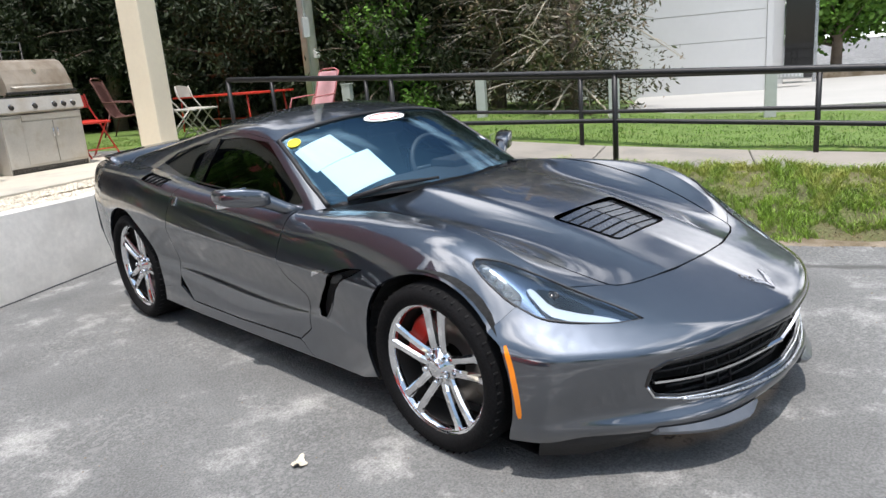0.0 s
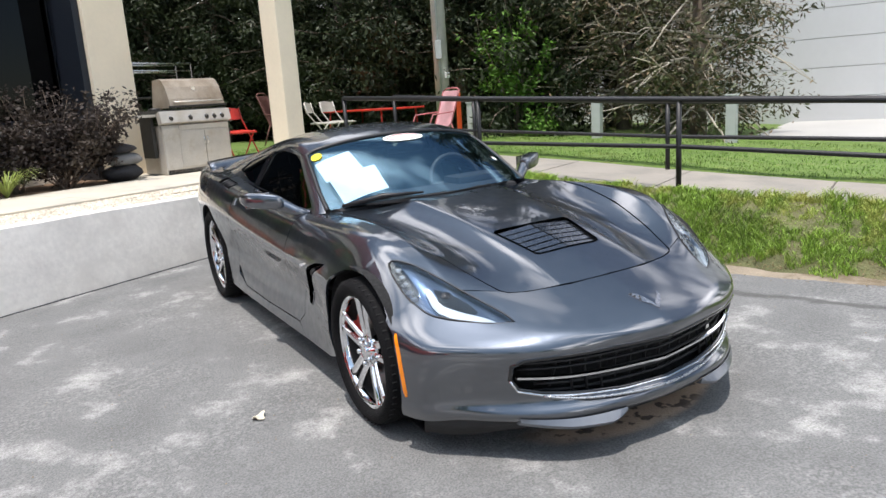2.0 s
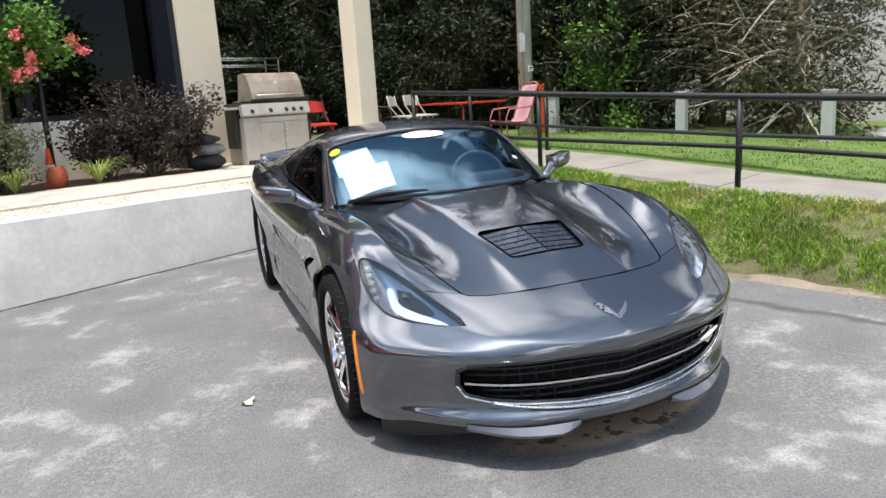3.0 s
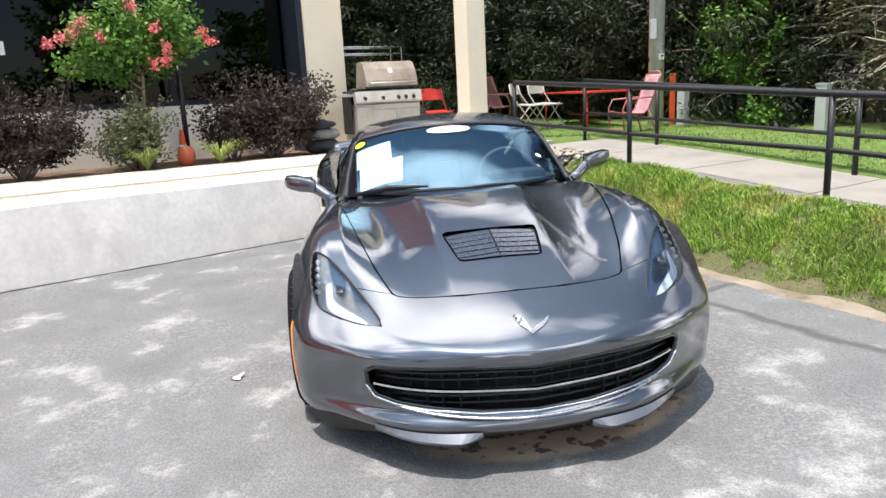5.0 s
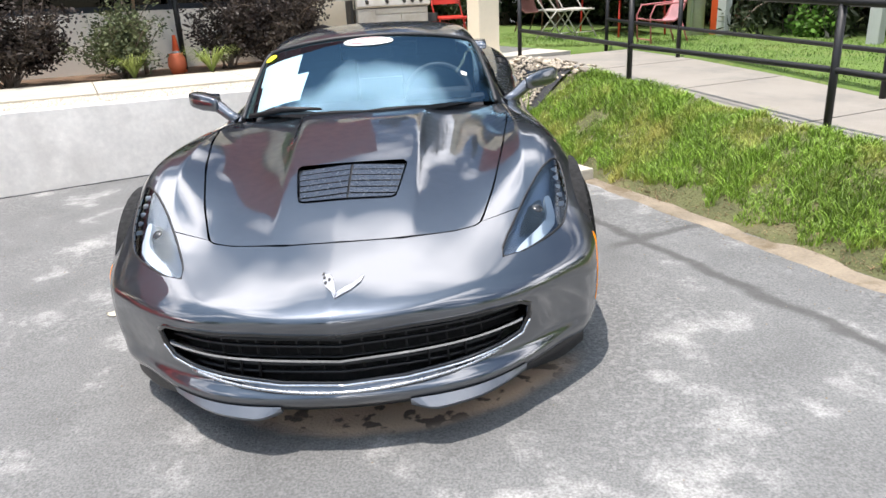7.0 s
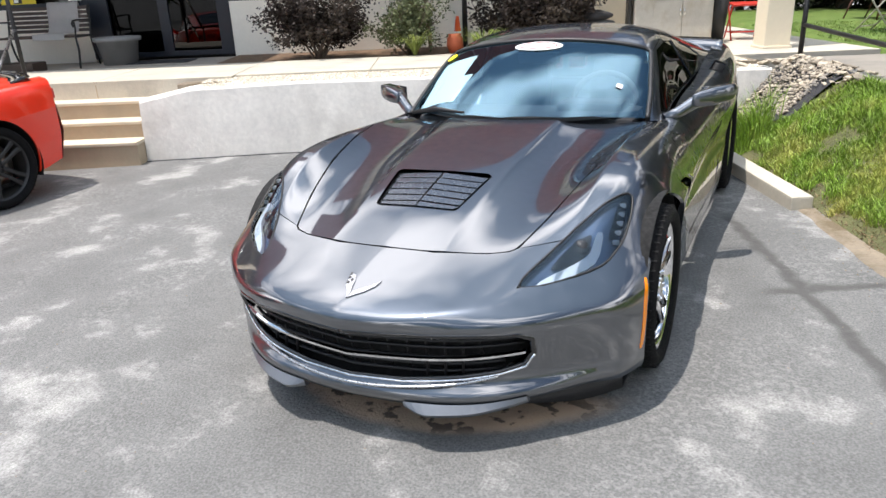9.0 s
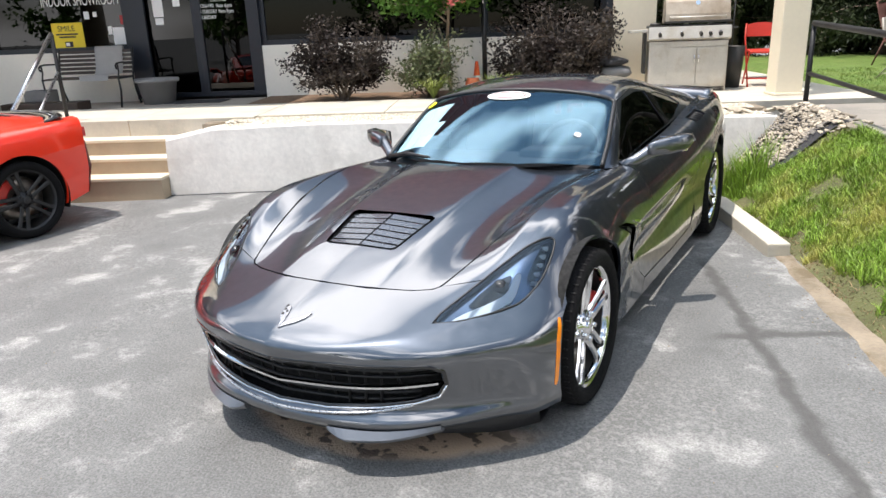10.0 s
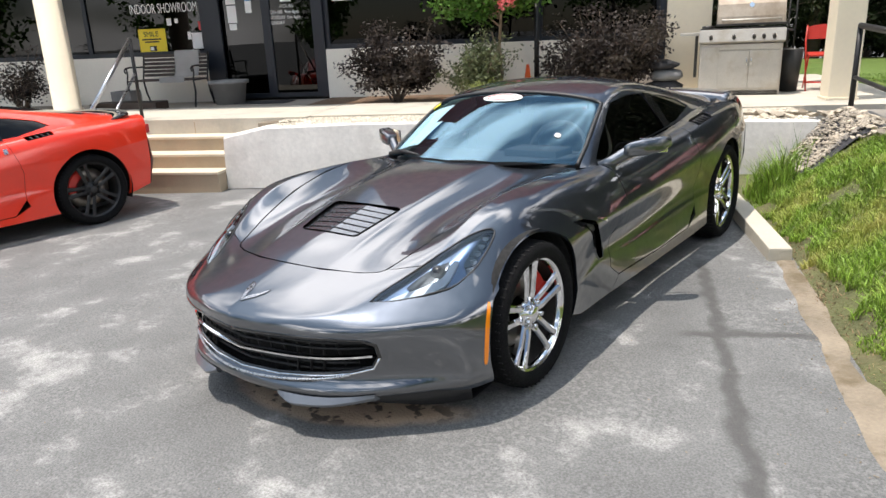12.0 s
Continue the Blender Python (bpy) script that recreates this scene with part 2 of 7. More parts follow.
M_REDSTEEL = mat("red painted steel", (0.52, 0.035, 0.02), 0.4, vary=0.15)
M_PINK = mat("faded red sling mesh", (0.72, 0.42, 0.44), 0.7, vary=0.12, scale=10, bump=0.2, bump_scale=250)
M_DUSKYRED = mat("sun-faded red tube paint", (0.42, 0.13, 0.13), 0.5, vary=0.15)
M_BEIGE = mat("beige folding chair paint", (0.46, 0.43, 0.38), 0.5, vary=0.1)
M_WOODPOLE = mat("grey utility pole", (0.54, 0.53, 0.50), 0.85, vary=0.2, scale=4, bump=0.4, bump_scale=30)
M_GREENBOX = mat("grey green metal", (0.42, 0.44, 0.42), 0.55, vary=0.1)
M_BARK = mat("grey brown bark", (0.17, 0.13, 0.10), 0.9, vary=0.3, scale=6, bump=0.7, bump_scale=30)
M_DEADWOOD = mat("bare grey twigs", (0.50, 0.44, 0.36), 0.9, vary=0.25, scale=6)
M_CYPRESS = foliage("dark conifer sprays", (0.019, 0.029, 0.011), (0.045, 0.054, 0.020))
M_BROADLEAF = foliage("bright broad leaves", (0.07, 0.16, 0.02), (0.14, 0.26, 0.04))
M_BROWNLEAF = foliage("brown dead sprays", (0.16, 0.115, 0.07), (0.10, 0.10, 0.05))
M_BRUSH = foliage("dusty half-dead sprays", (0.055, 0.068, 0.028), (0.115, 0.10, 0.05))
M_PURPLE = foliage("purple bronze leaves", (0.036, 0.027, 0.024), (0.075, 0.062, 0.042))
M_MYRTLE = foliage("crape myrtle leaves", (0.09, 0.20, 0.03), (0.17, 0.30, 0.06))
M_GREYLEAF = foliage("dusty green leaves", (0.10, 0.12, 0.055), (0.16, 0.17, 0.09))
M_FLOWER = foliage("coral pink flowers", (0.80, 0.20, 0.20), (0.90, 0.42, 0.40), island=0.2)
M_STRAP = foliage("pale strap leaves", (0.26, 0.33, 0.08), (0.42, 0.43, 0.17))
M_ORANGE = mat("orange plastic", (0.75, 0.10, 0.02), 0.5, vary=0.1)
M_TERRACOTTA = mat("terracotta", (0.50, 0.12, 0.05), 0.7, vary=0.15)
M_POT = mat("grey resin planter", (0.20, 0.20, 0.20), 0.7, vary=0.15, bump=0.2, bump_scale=30)
M_BENCHWOOD = mat("dark bench slats", (0.045, 0.03, 0.022), 0.55, vary=0.25, scale=8)
M_IRON = mat("black iron", (0.015, 0.014, 0.013), 0.45, vary=0.2)
M_TOWEL = mat("grey white towel", (0.55, 0.54, 0.52), 0.95, vary=0.1, bump=0.4, bump_scale=90)
M_SIDING = mat("white siding", (0.60, 0.605, 0.60), 0.7, vary=0.04, scale=1.0, bump=0.05)
M_ROOFRED = mat("dark red metal roof", (0.23, 0.055, 0.05), 0.45, vary=0.1)
M_SOFFIT = mat("grey brown soffit", (0.14, 0.12, 0.10), 0.8, vary=0.1)


def stain_and_shade_asphalt(m):
    """Adds a brown oily patch before the nose, and two painted shadow lines, to the asphalt."""
    n, l = m.node_tree.nodes, m.node_tree.links
    b = n["Principled BSDF"]
    was = b.inputs["Base Color"].links[0].from_socket
    at = n.new("ShaderNodeTexCoord")
    xyz = n.new("ShaderNodeSeparateXYZ")
    l.new(at.outputs["Object"], xyz.inputs["Vector"])

    def op(kind, a, c):
        k = n.new("ShaderNodeMath")
        k.operation = kind
        for i, v in enumerate((a, c)):
            if v is None:
                continue
            if isinstance(v, (int, float)):
                k.inputs[i].default_value = v
            else:
                l.new(v, k.inputs[i])
        return k.outputs[0]

    def band(value, lo, hi):
        r = n.new("ShaderNodeMapRange")
        r.interpolation_type = "SMOOTHSTEP"
        l.new(value, r.inputs["Value"])
        r.inputs["From Min"].default_value, r.inputs["From Max"].default_value = lo, hi
        r.inputs["To Min"].default_value, r.inputs["To Max"].default_value = 1.0, 0.0
        return r.outputs["Result"]

    def noise_of(scale, detail=5.0):
        t = n.new("ShaderNodeTexNoise")
        t.inputs["Scale"].default_value, t.inputs["Detail"].default_value = scale, detail
        l.new(at.outputs["Object"], t.inputs["Vector"])
        return t.outputs["Fac"]

    x, y = xyz.outputs["X"], xyz.outputs["Y"]
    wob = op("MULTIPLY", op("SUBTRACT", noise_of(5), 0.5), 0.16)
    # oily patch
    ex = op("DIVIDE", op("SUBTRACT", x, 0.20), 0.62)
    ey = op("DIVIDE", op("ADD", op("ADD", y, op("MULTIPLY", op("MULTIPLY", x, x), -0.42)), 0.665), 0.15)
    d = op("ADD", op("SQRT", op("ADD", op("MULTIPLY", ex, ex), op("MULTIPLY", ey, ey)), None), op("MULTIPLY", wob, 2.4))
    patch = band(d, 0.72, 1.15)
    spots = band(noise_of(13, 3.0), 0.40, 0.46)

    def over(colour, fac, now):
        mx = n.new("ShaderNodeMixRGB")
        mx.inputs["Color2"].default_value = (*colour, 1)
        l.new(fac, mx.inputs["Fac"])
        l.new(now, mx.inputs["Color1"])
        return mx.outputs["Color"]

    # grain of single stones
    grain = n.new("ShaderNodeMapRange")
    l.new(noise_of(110, 3.0), grain.inputs["Value"])
    grain.inputs["From Min"].default_value, grain.inputs["From Max"].default_value = 0.34, 0.66
    grain.inputs["To Min"].default_value, grain.inputs["To Max"].default_value = 0.74, 1.26
    grained = n.new("ShaderNodeMixRGB")
    grained.blend_type, grained.inputs["Fac"].default_value = "MULTIPLY", 1.0
    l.new(was, grained.inputs["Color1"])
    l.new(grain.outputs["Result"], grained.inputs["Color2"])
    was = grained.outputs["Color"]
    # pale worn stones showing in drifts
    worn = op("MULTIPLY", op("SUBTRACT", 1.0, band(noise_of(42, 6.0), 0.50, 0.60)), op("SUBTRACT", 1.0, band(noise_of(1.3, 4.0), 0.42, 0.62)))
    was = over((0.40, 0.395, 0.38), op("MULTIPLY", worn, 0.22), was)
    now = over((0.52, 0.385, 0.27), patch, was)
    now = over((0.05, 0.035, 0.03), op("MULTIPLY", op("MULTIPLY", patch, spots), 0.85), now)
    # soft crossing shadows from overhead, painted into the colour as dark lines
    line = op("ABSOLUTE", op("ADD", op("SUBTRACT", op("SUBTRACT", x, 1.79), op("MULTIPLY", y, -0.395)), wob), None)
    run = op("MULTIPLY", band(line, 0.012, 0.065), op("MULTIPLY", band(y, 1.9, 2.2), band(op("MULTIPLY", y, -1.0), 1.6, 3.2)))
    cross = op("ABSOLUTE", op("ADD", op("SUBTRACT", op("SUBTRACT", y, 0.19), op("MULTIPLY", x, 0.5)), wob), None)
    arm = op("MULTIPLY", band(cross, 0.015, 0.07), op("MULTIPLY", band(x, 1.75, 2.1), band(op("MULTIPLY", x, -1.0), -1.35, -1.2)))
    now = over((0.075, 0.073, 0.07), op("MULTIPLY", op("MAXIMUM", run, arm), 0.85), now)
    l.new(now, b.inputs["Base Color"])


stain_and_shade_asphalt(M_ASPHALT)

# ---- building helpers ----
SLOPE = 0.022
U, V = Vector((0.898, 0.441, 0.0)).normalized(), Vector((-0.441, 0.898, 0.0)).normalized()
YAW = math.degrees(math.atan2(U.y, U.x))


def uv(u, v, z=0.0):
    """A place from the building's own axes: u along its front, v away from the lot."""
    return U * u + V * v + Vector((0, 0, z))


def lot_z(x):
    return SLOPE * max(-14.0, min(14.0, x))


def from_bm(name, bm, material, smooth=False):
    me = bpy.data.meshes.new(name)
    bm.normal_update()
    bm.to_mesh(me)
    bm.free()
    if smooth:
        for p in me.polygons:
            p.use_smooth = True
    me.materials.append(material)
    return me


def part(name, bm, material, parent=None, label="", smooth=False):
    me = bm if isinstance(bm, bpy.types.Mesh) else from_bm(name, bm, material, smooth)
    ob = new(name, me)
    if parent:
        ob.parent = parent
    if label:
        ob["label"] = label
    return ob


def thing(name, label, category, at=None, group="", kind=""):
    ob = new(name)
    ob.empty_display_size = 0.1
    if at is not None:
        ob.matrix_basis = at
    return tagged(ob, label, category, group, kind)


def box(bm, size, centre=(0, 0, 0), turn=None, bevel=0.0):
    m = Matrix.Translation(centre) @ (turn or Matrix.Identity(4)) @ Matrix.Diagonal((*size, 1))
    r = bmesh.ops.create_cube(bm, size=1.0, matrix=m)
    if bevel:
        edges = list({e for v in r["verts"] for e in v.link_edges})
        bmesh.ops.bevel(bm, geom=edges, offset=bevel, segments=2, affect="EDGES", profile=0.7)
    return bm


def block(size, centre=(0, 0, 0), turn=None, bevel=0.0):
    return box(bmesh.new(), size, centre, turn, bevel)


def tube(bm, points, radius, sides=8, cap=True):
    """A round bar along points; radius may be one number or one for each point."""
    pts = [Vector(p) for p in points]
    rad = list(radius) if isinstance(radius, (list, tuple)) else [radius] * len(pts)
    rings, ref = [], None
    for i, p in enumerate(pts):
        d = (pts[min(i + 1, len(pts) - 1)] - pts[max(i - 1, 0)]).normalized()
        if ref is None:
            ref = d.orthogonal().normalized()
        ref = (ref - d * ref.dot(d)).normalized()
        side = d.cross(ref)
        rings.append([bm.verts.new(p + (ref * math.cos(a) + side * math.sin(a)) * rad[i]) for a in (2 * math.pi * k / sides for k in range(sides))])
    for a, b in zip(rings, rings[1:]):
        for k in range(sides):
            f = bm.faces.new((a[k], a[(k + 1) % sides], b[(k + 1) % sides], b[k]))
            f.smooth = True
    if cap:
        bm.faces.new(rings[0][::-1])
        bm.faces.new(rings[-1])
    return bm


def pipe(points, radius, sides=8):
    return tube(bmesh.new(), points, radius, sides)


def lathe(bm, profile, sides=32, axis="Z", closed=False):
    """Turns (radius, height) pairs about an axis."""
    rings = []
    for r, h in profile:
        ring = []
        for k in range(sides):
            a = 2 * math.pi * k / sides
            p = (r * math.cos(a), r * math.sin(a), h) if axis == "Z" else (h, r * math.cos(a), r * math.sin(a))
            ring.append(bm.verts.new(p))
        rings.append(ring)
    pairs = list(zip(rings, rings[1:])) + ([(rings[-1], rings[0])] if closed else [])
    for a, b in pairs:
        for k in range(sides):
            f = bm.faces.new((a[k], a[(k + 1) % sides], b[(k + 1) % sides], b[k]))
            f.smooth = True
    return bm


def slab(corners, top, depth, bevel=0.0):
    """A flat-topped prism over plan corners; top is a height or one for each corner."""
    bm = bmesh.new()
    tops = top if isinstance(top, (list, tuple)) else [top] * len(corners)
    up = [bm.verts.new((c[0], c[1], z)) for c, z in zip(corners, tops)]
    dn = [bm.verts.new((c[0], c[1], z - depth)) for c, z in zip(corners, tops)]
    bm.faces.new(up)
    bm.faces.new(dn[::-1])
    n = len(up)
    for i in range(n):
        bm.faces.new((up[i], dn[i], dn[(i + 1) % n], up[(i + 1) % n]))
    bmesh.ops.recalc_face_normals(bm, faces=bm.faces)
    if bevel:
        bmesh.ops.bevel(bm, geom=[e for e in bm.edges if e.verts[0] in up and e.verts[1] in up], offset=bevel, segments=2, affect="EDGES")
    return bm


def structure(name, bm, material, label, parent=None, smooth=False, category="structure"):
    return tagged(part(name, bm, material, parent, smooth=smooth), label, category, kind="structure")


def sheet(name, us, vs, height, material, label, jitter=0.0, kind="structure"):
    """A surface over the building's axes with height(u, v)."""
    us, vs = list(us), list(vs)
    verts = []
    for v in vs:
        for u in us:
            p = uv(u, v)
            p.z = height(u, v) + jitter * noise.noise((u * 3, v * 3, 1.7))
            verts.append(p)
    n = len(us)
    faces = [(j * n + i, j * n + i + 1, (j + 1) * n + i + 1, (j + 1) * n + i) for j in range(len(vs) - 1) for i in range(n - 1)]
    me = bpy.data.meshes.new(name)
    me.from_pydata(verts, [], faces)
    for p in me.polygons:
        p.use_smooth = True
    me.materials.append(material)
    return tagged(new(name, me), label, "ground" if kind == "structure" else "stuff", kind=kind)


def lerp_table(x, table):
    if x <= table[0][0]:
        return table[0][1]
    for (a, za), (b, zb) in zip(table, table[1:]):
        if x <= b:
            return za + (zb - za) * (x - a) / (b - a)
    return table[-1][1]

# ---- the lot, the bank, the raised walk and the building ----
def lot_mesh():
    xs = sorted({*np.linspace(-14, 14, 57).tolist(), *(-400, -120, -60, -30, 30, 60, 120, 400)})
    verts = [(x, y, lot_z(x)) for y in xs for x in xs]
    n = len(xs)
    faces = [(j * n + i, j * n + i + 1, (j + 1) * n + i + 1, (j + 1) * n + i) for j in range(n - 1) for i in range(n - 1)]
    me = bpy.data.meshes.new("ground")
    me.from_pydata(verts, [], faces)
    me.materials.append(M_ASPHALT)
    return me


tagged(new("ground", lot_mesh()), "worn grey asphalt lot with pale scuffs, stains and painted shadow lines", "ground", kind="structure")

PATIO = 0.65
WALL_V, WALL_L, WALL_R = 4.2, -3.05, 3.30


def prism(u0, u1, v0, v1, z0, z1, bevel=0.0):
    """A block over the building's axes."""
    bm = bmesh.new()
    c = uv((u0 + u1) / 2, (v0 + v1) / 2, (z0 + z1) / 2)
    return box(bm, (u1 - u0, v1 - v0, z1 - z0), c, Matrix.Rotation(radians(YAW), 4, "Z"), bevel)


WALL_TOP = [(-3.05, 0.50), (-2.55, 0.60), (-1.5, 0.63), (0.5, 0.62), (3.3, 0.575)]


# retaining wall with a worn, slightly uneven top edge
def retaining_wall():
    bm = bmesh.new()
    n = 60
    rows = []
    for i in range(n + 1):
        u = WALL_L + (WALL_R - WALL_L) * i / n
        top = lerp_table(u, WALL_TOP) + 0.006 * noise.noise((u * 2.2, 0, 3))
        bat = 0.05 + 0.012 * noise.noise((u * 1.3, 5, 0))
        rows.append([bm.verts.new(p) for p in (uv(u, WALL_V - 0.01, -0.3), uv(u, WALL_V + bat * 0.5, 0.3), uv(u, WALL_V + bat, top - 0.02), uv(u, WALL_V + bat + 0.02, top), uv(u, WALL_V + 0.36, top + 0.004), uv(u, WALL_V + 0.36, -0.3))])
    for a, b in zip(rows, rows[1:]):
        for k in range(5):
            bm.faces.new((a[k], b[k], b[k + 1], a[k + 1]))
    bm.faces.new(rows[0])
    bm.faces.new(rows[-1][::-1])
    bmesh.ops.recalc_face_normals(bm, faces=bm.faces)
    return bm


structure("wall_retaining", retaining_wall(), M_WALLCONC, "low whitewashed concrete retaining wall, stained and chipped")
joint = bmesh.new()
joint_pts = [uv(WALL_L + (WALL_R - WALL_L) * i / 90, WALL_V - 0.012 + 0.008 * noise.noise((i * 0.4, 2, 0))) for i in range(91)]
for p in joint_pts:
    p.z = lot_z(p.x) + 0.002
tube(joint, joint_pts, [0.006 + 0.007 * abs(noise.noise((i * 0.33, 0, 5))) for i in range(91)], 5)
structure("trim_wall_joint", joint, M_CLOTH, "dark open joint where the wall meets the asphalt", category="joint")
structure("wall_return", prism(WALL_L, WALL_L + 0.3, WALL_V + 0.365, 4.95, -0.3, 0.49, 0.012), M_WALLCONC, "whitewashed concrete return beside the steps")
# raised ground behind the wall, filled up to the walk
structure("floor_patio", prism(-14, 2.15, 6.28, 7.66, 0.2, PATIO - 0.035), M_PATIO, "brown patio slab before the shop, canopy shade put into its colour")
structure("floor_patio_side", prism(2.15, 4.75, 4.9, 9.5, 0.2, PATIO - 0.006), M_CONCRETE, "pale concrete patio slab under the grill")
structure("floor_gravel_bed", prism(WALL_L + 0.3, WALL_R, WALL_V + 0.36, 4.9, 0.0, 0.612), M_SAND, "sandy strip along the wall top")
walk_slabs = tagged(new("pavement_walk"), "pale concrete walk along the shop front", "pavement", kind="structure")
for i in range(11):
    u0 = -14 + 1.47 * i
    part("slab", prism(u0 + 0.004, u0 + 1.466, 4.905 if u0 > -3.2 else 4.805, 6.27, 0.2, PATIO, 0.008), M_CONCRETE, walk_slabs)

# four steps down to the lot, cream treads on tan risers
steps = tagged(new("stairs"), "concrete steps up to the walk, cream treads and darker tan risers", "stairs", kind="structure")
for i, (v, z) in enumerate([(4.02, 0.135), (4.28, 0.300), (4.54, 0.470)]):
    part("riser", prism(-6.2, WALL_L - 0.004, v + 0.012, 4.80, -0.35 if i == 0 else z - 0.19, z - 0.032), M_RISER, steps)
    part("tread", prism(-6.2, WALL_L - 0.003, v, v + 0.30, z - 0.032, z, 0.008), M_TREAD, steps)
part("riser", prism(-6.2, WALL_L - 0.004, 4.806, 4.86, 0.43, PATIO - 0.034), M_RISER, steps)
structure("wall_fill", prism(-14, -6.2, 4.5, 4.80, -0.5, PATIO - 0.01), M_WALLCONC, "plain concrete wall closing the walk")

# bank, raised walkway and lawns to the side
WALK_Z = [(-9, 0.25), (-4, 0.30), (-1.5, 0.40), (0.22, 0.47), (2.38, 0.60), (4.4, 0.648)]
NEAR_U = [(-9, 2.45), (-4, 2.74), (-1.9, 2.91), (0.14, 3.125), (2.28, 3.42), (4.22, 3.54)]
FAR_U = [(-9, 3.6), (-4, 3.75), (-1.5, 3.98), (0.62, 4.42), (3.3, 5.0), (4.4, 5.2)]
EDGE_U = [(-9, 1.95), (-1.7, 2.05), (-0.7, 2.1), (0.1, 2.17), (1.4, 2.3), (4.2, 2.36)]


def bank_z(u, v):
    e, w = lerp_table(v, EDGE_U), lerp_table(v, NEAR_U) - 0.06
    flat = max(0.0, min(1.0, (v - 2.8) / 0.7))
    e += 0.46 * flat
    k = max(0.0, min(1.0, (u - e) / (w - e)))
    low = lot_z(uv(u, v).x) + 0.05 * flat
    k = k * k * (3 - 2 * k)
    return low - 0.012 + (lerp_table(v, WALK_Z) - 0.01 - low) * k + 0.035 * min(1, k * 8) * (1 + 0.6 * noise.noise((u * 2.5, v * 2.5, 0)))


def bank_mesh():
    verts, n, m = [], 26, 120
    for j in range(m + 1):
        v = -9 + (4.19 + 9) * j / m
        e, w = lerp_table(v, EDGE_U) - 0.05 + 0.05 * noise.noise((v * 4, 0, 9)), lerp_table(v, NEAR_U) - 0.06
        for i in range(n + 1):
            u = e + (w - e) * i / n
            p = uv(u, v)
            p.z = bank_z(u, v) - (0.03 if i == 0 else 0)
            verts.append(p)
    faces = [(j * (n + 1) + i, j * (n + 1) + i + 1, (j + 1) * (n + 1) + i + 1, (j + 1) * (n + 1) + i) for j in range(m) for i in range(n)]
    me = bpy.data.meshes.new("ground_bank")
    me.from_pydata(verts, [], faces)
    for p in me.polygons:
        p.use_smooth = True
    me.materials.append(M_LAWN)
    return me


tagged(new("ground_bank", bank_mesh()), "sloping grass bank with a bare sandy edge", "ground", kind="structure")
side_walk = tagged(new("pavement_side"), "pale concrete walkway between two black rails", "pavement", kind="structure")
stops = [-9 + 1.34 * i for i in range(11)]
for a, b in zip(stops, stops[1:]):
    b = min(b, 4.88)
    cs = [(lerp_table(a, NEAR_U) - 0.06, a + 0.004), (lerp_table(a, FAR_U) + 0.05, a + 0.004), (lerp_table(b, FAR_U) + 0.05, b - 0.004), (lerp_table(b, NEAR_U) - 0.06, b - 0.004)]
    part("slab", slab([uv(*c) for c in cs], [lerp_table(c[1], WALK_Z) for c in cs], 0.12, 0.006), M_SIDEWALK, side_walk)


def far_lawn_z(u, v):
    return lerp_table(v, WALK_Z) + 0.03 + 0.05 * noise.noise((u * 0.6, v * 0.6, 4)) - 0.03 * max(0, u - 9) 


far_lawn = bmesh.new()
grid = []
for j in range(61):
    v = -12 + 26 * j / 60
    e = lerp_table(v, FAR_U) + 0.02 if v < 4.9 else 4.8
    row = []
    for i in range(25):
        u = e + (24 - e) * (i / 24) ** 1.6
        p = uv(u, v)
        p.z = far_lawn_z(u, v) - (0.12 if i == 0 else 0.0)
        row.append(far_lawn.verts.new(p))
    grid.append(row)
for a, b in zip(grid, grid[1:]):
    for k in range(24):
        far_lawn.faces.new((a[k], a[k + 1], b[k + 1], b[k]))
structure("ground_lawn", far_lawn, M_TURF, "sunlit lawn beyond the walkway", smooth=True, category="ground")

# the shop front
FRONT = 7.66
SILL = 1.37
HEAD = 3.0
shop_wall = structure("wall_shop", prism(-2.95, 2.08, FRONT, FRONT + 0.22, PATIO - 0.1, SILL, 0.006), M_WHITEWALL, "white stucco wall under the shop windows")
structure("wall_shop_left", prism(-14, -4.97, FRONT, FRONT + 0.22, PATIO - 0.1, SILL, 0.006), M_WHITEWALL, "white stucco wall under the showroom window")
structure("wall_pier", prism(2.11, 2.68, 7.06, 7.9, PATIO - 0.1, 3.95, 0.01), M_COLUMN, "cream stucco corner pier of the shop")
structure("window_post", prism(2.02, 2.107, 7.12, 7.655, PATIO - 0.05, 3.9, 0.004), M_FRAME, "dark navy frame post between window and pier", category="window frame")
structure("wall_side", prism(2.3, 2.55, 7.9, 16, PATIO - 0.1, 3.95), M_STUCCO, "plain stucco side wall")
structure("wall_header", prism(-14, 2.05, FRONT, FRONT + 0.3, HEAD, 3.95), M_STUCCO, "stucco header over the windows")
structure("wall_back", prism(-14, 2.3, 12.5, 12.7, 0.3, 3.95), M_INSIDE, "back wall of the showroom, dimness put into its near-black colour")
structure("wall_end", prism(-14.2, -14, 4.5, 12.7, 0.0, 3.95), M_STUCCO, "plain end wall")
structure("floor_showroom", prism(-14, 2.3, FRONT + 0.22, 12.5, 0.4, PATIO), M_INSIDE, "showroom floor, near-black with the dimness put into its colour")
structure("ceiling", prism(-14, -3.1, 5.95, 12.7, 3.95, 4.1), M_SOFFIT, "brown soffit of the shop canopy", category="ceiling")
structure("ceiling_shop", prism(-3.1, 2.8, 7.62, 12.7, 3.95, 4.1), M_SOFFIT, "brown soffit under the shop roof edge", category="ceiling")
structure("roof_fascia", prism(-14.2, -3.1, 5.80, 5.95, 3.85, 5.2), M_ROOFRED, "dark red metal fascia of the canopy", category="roof")
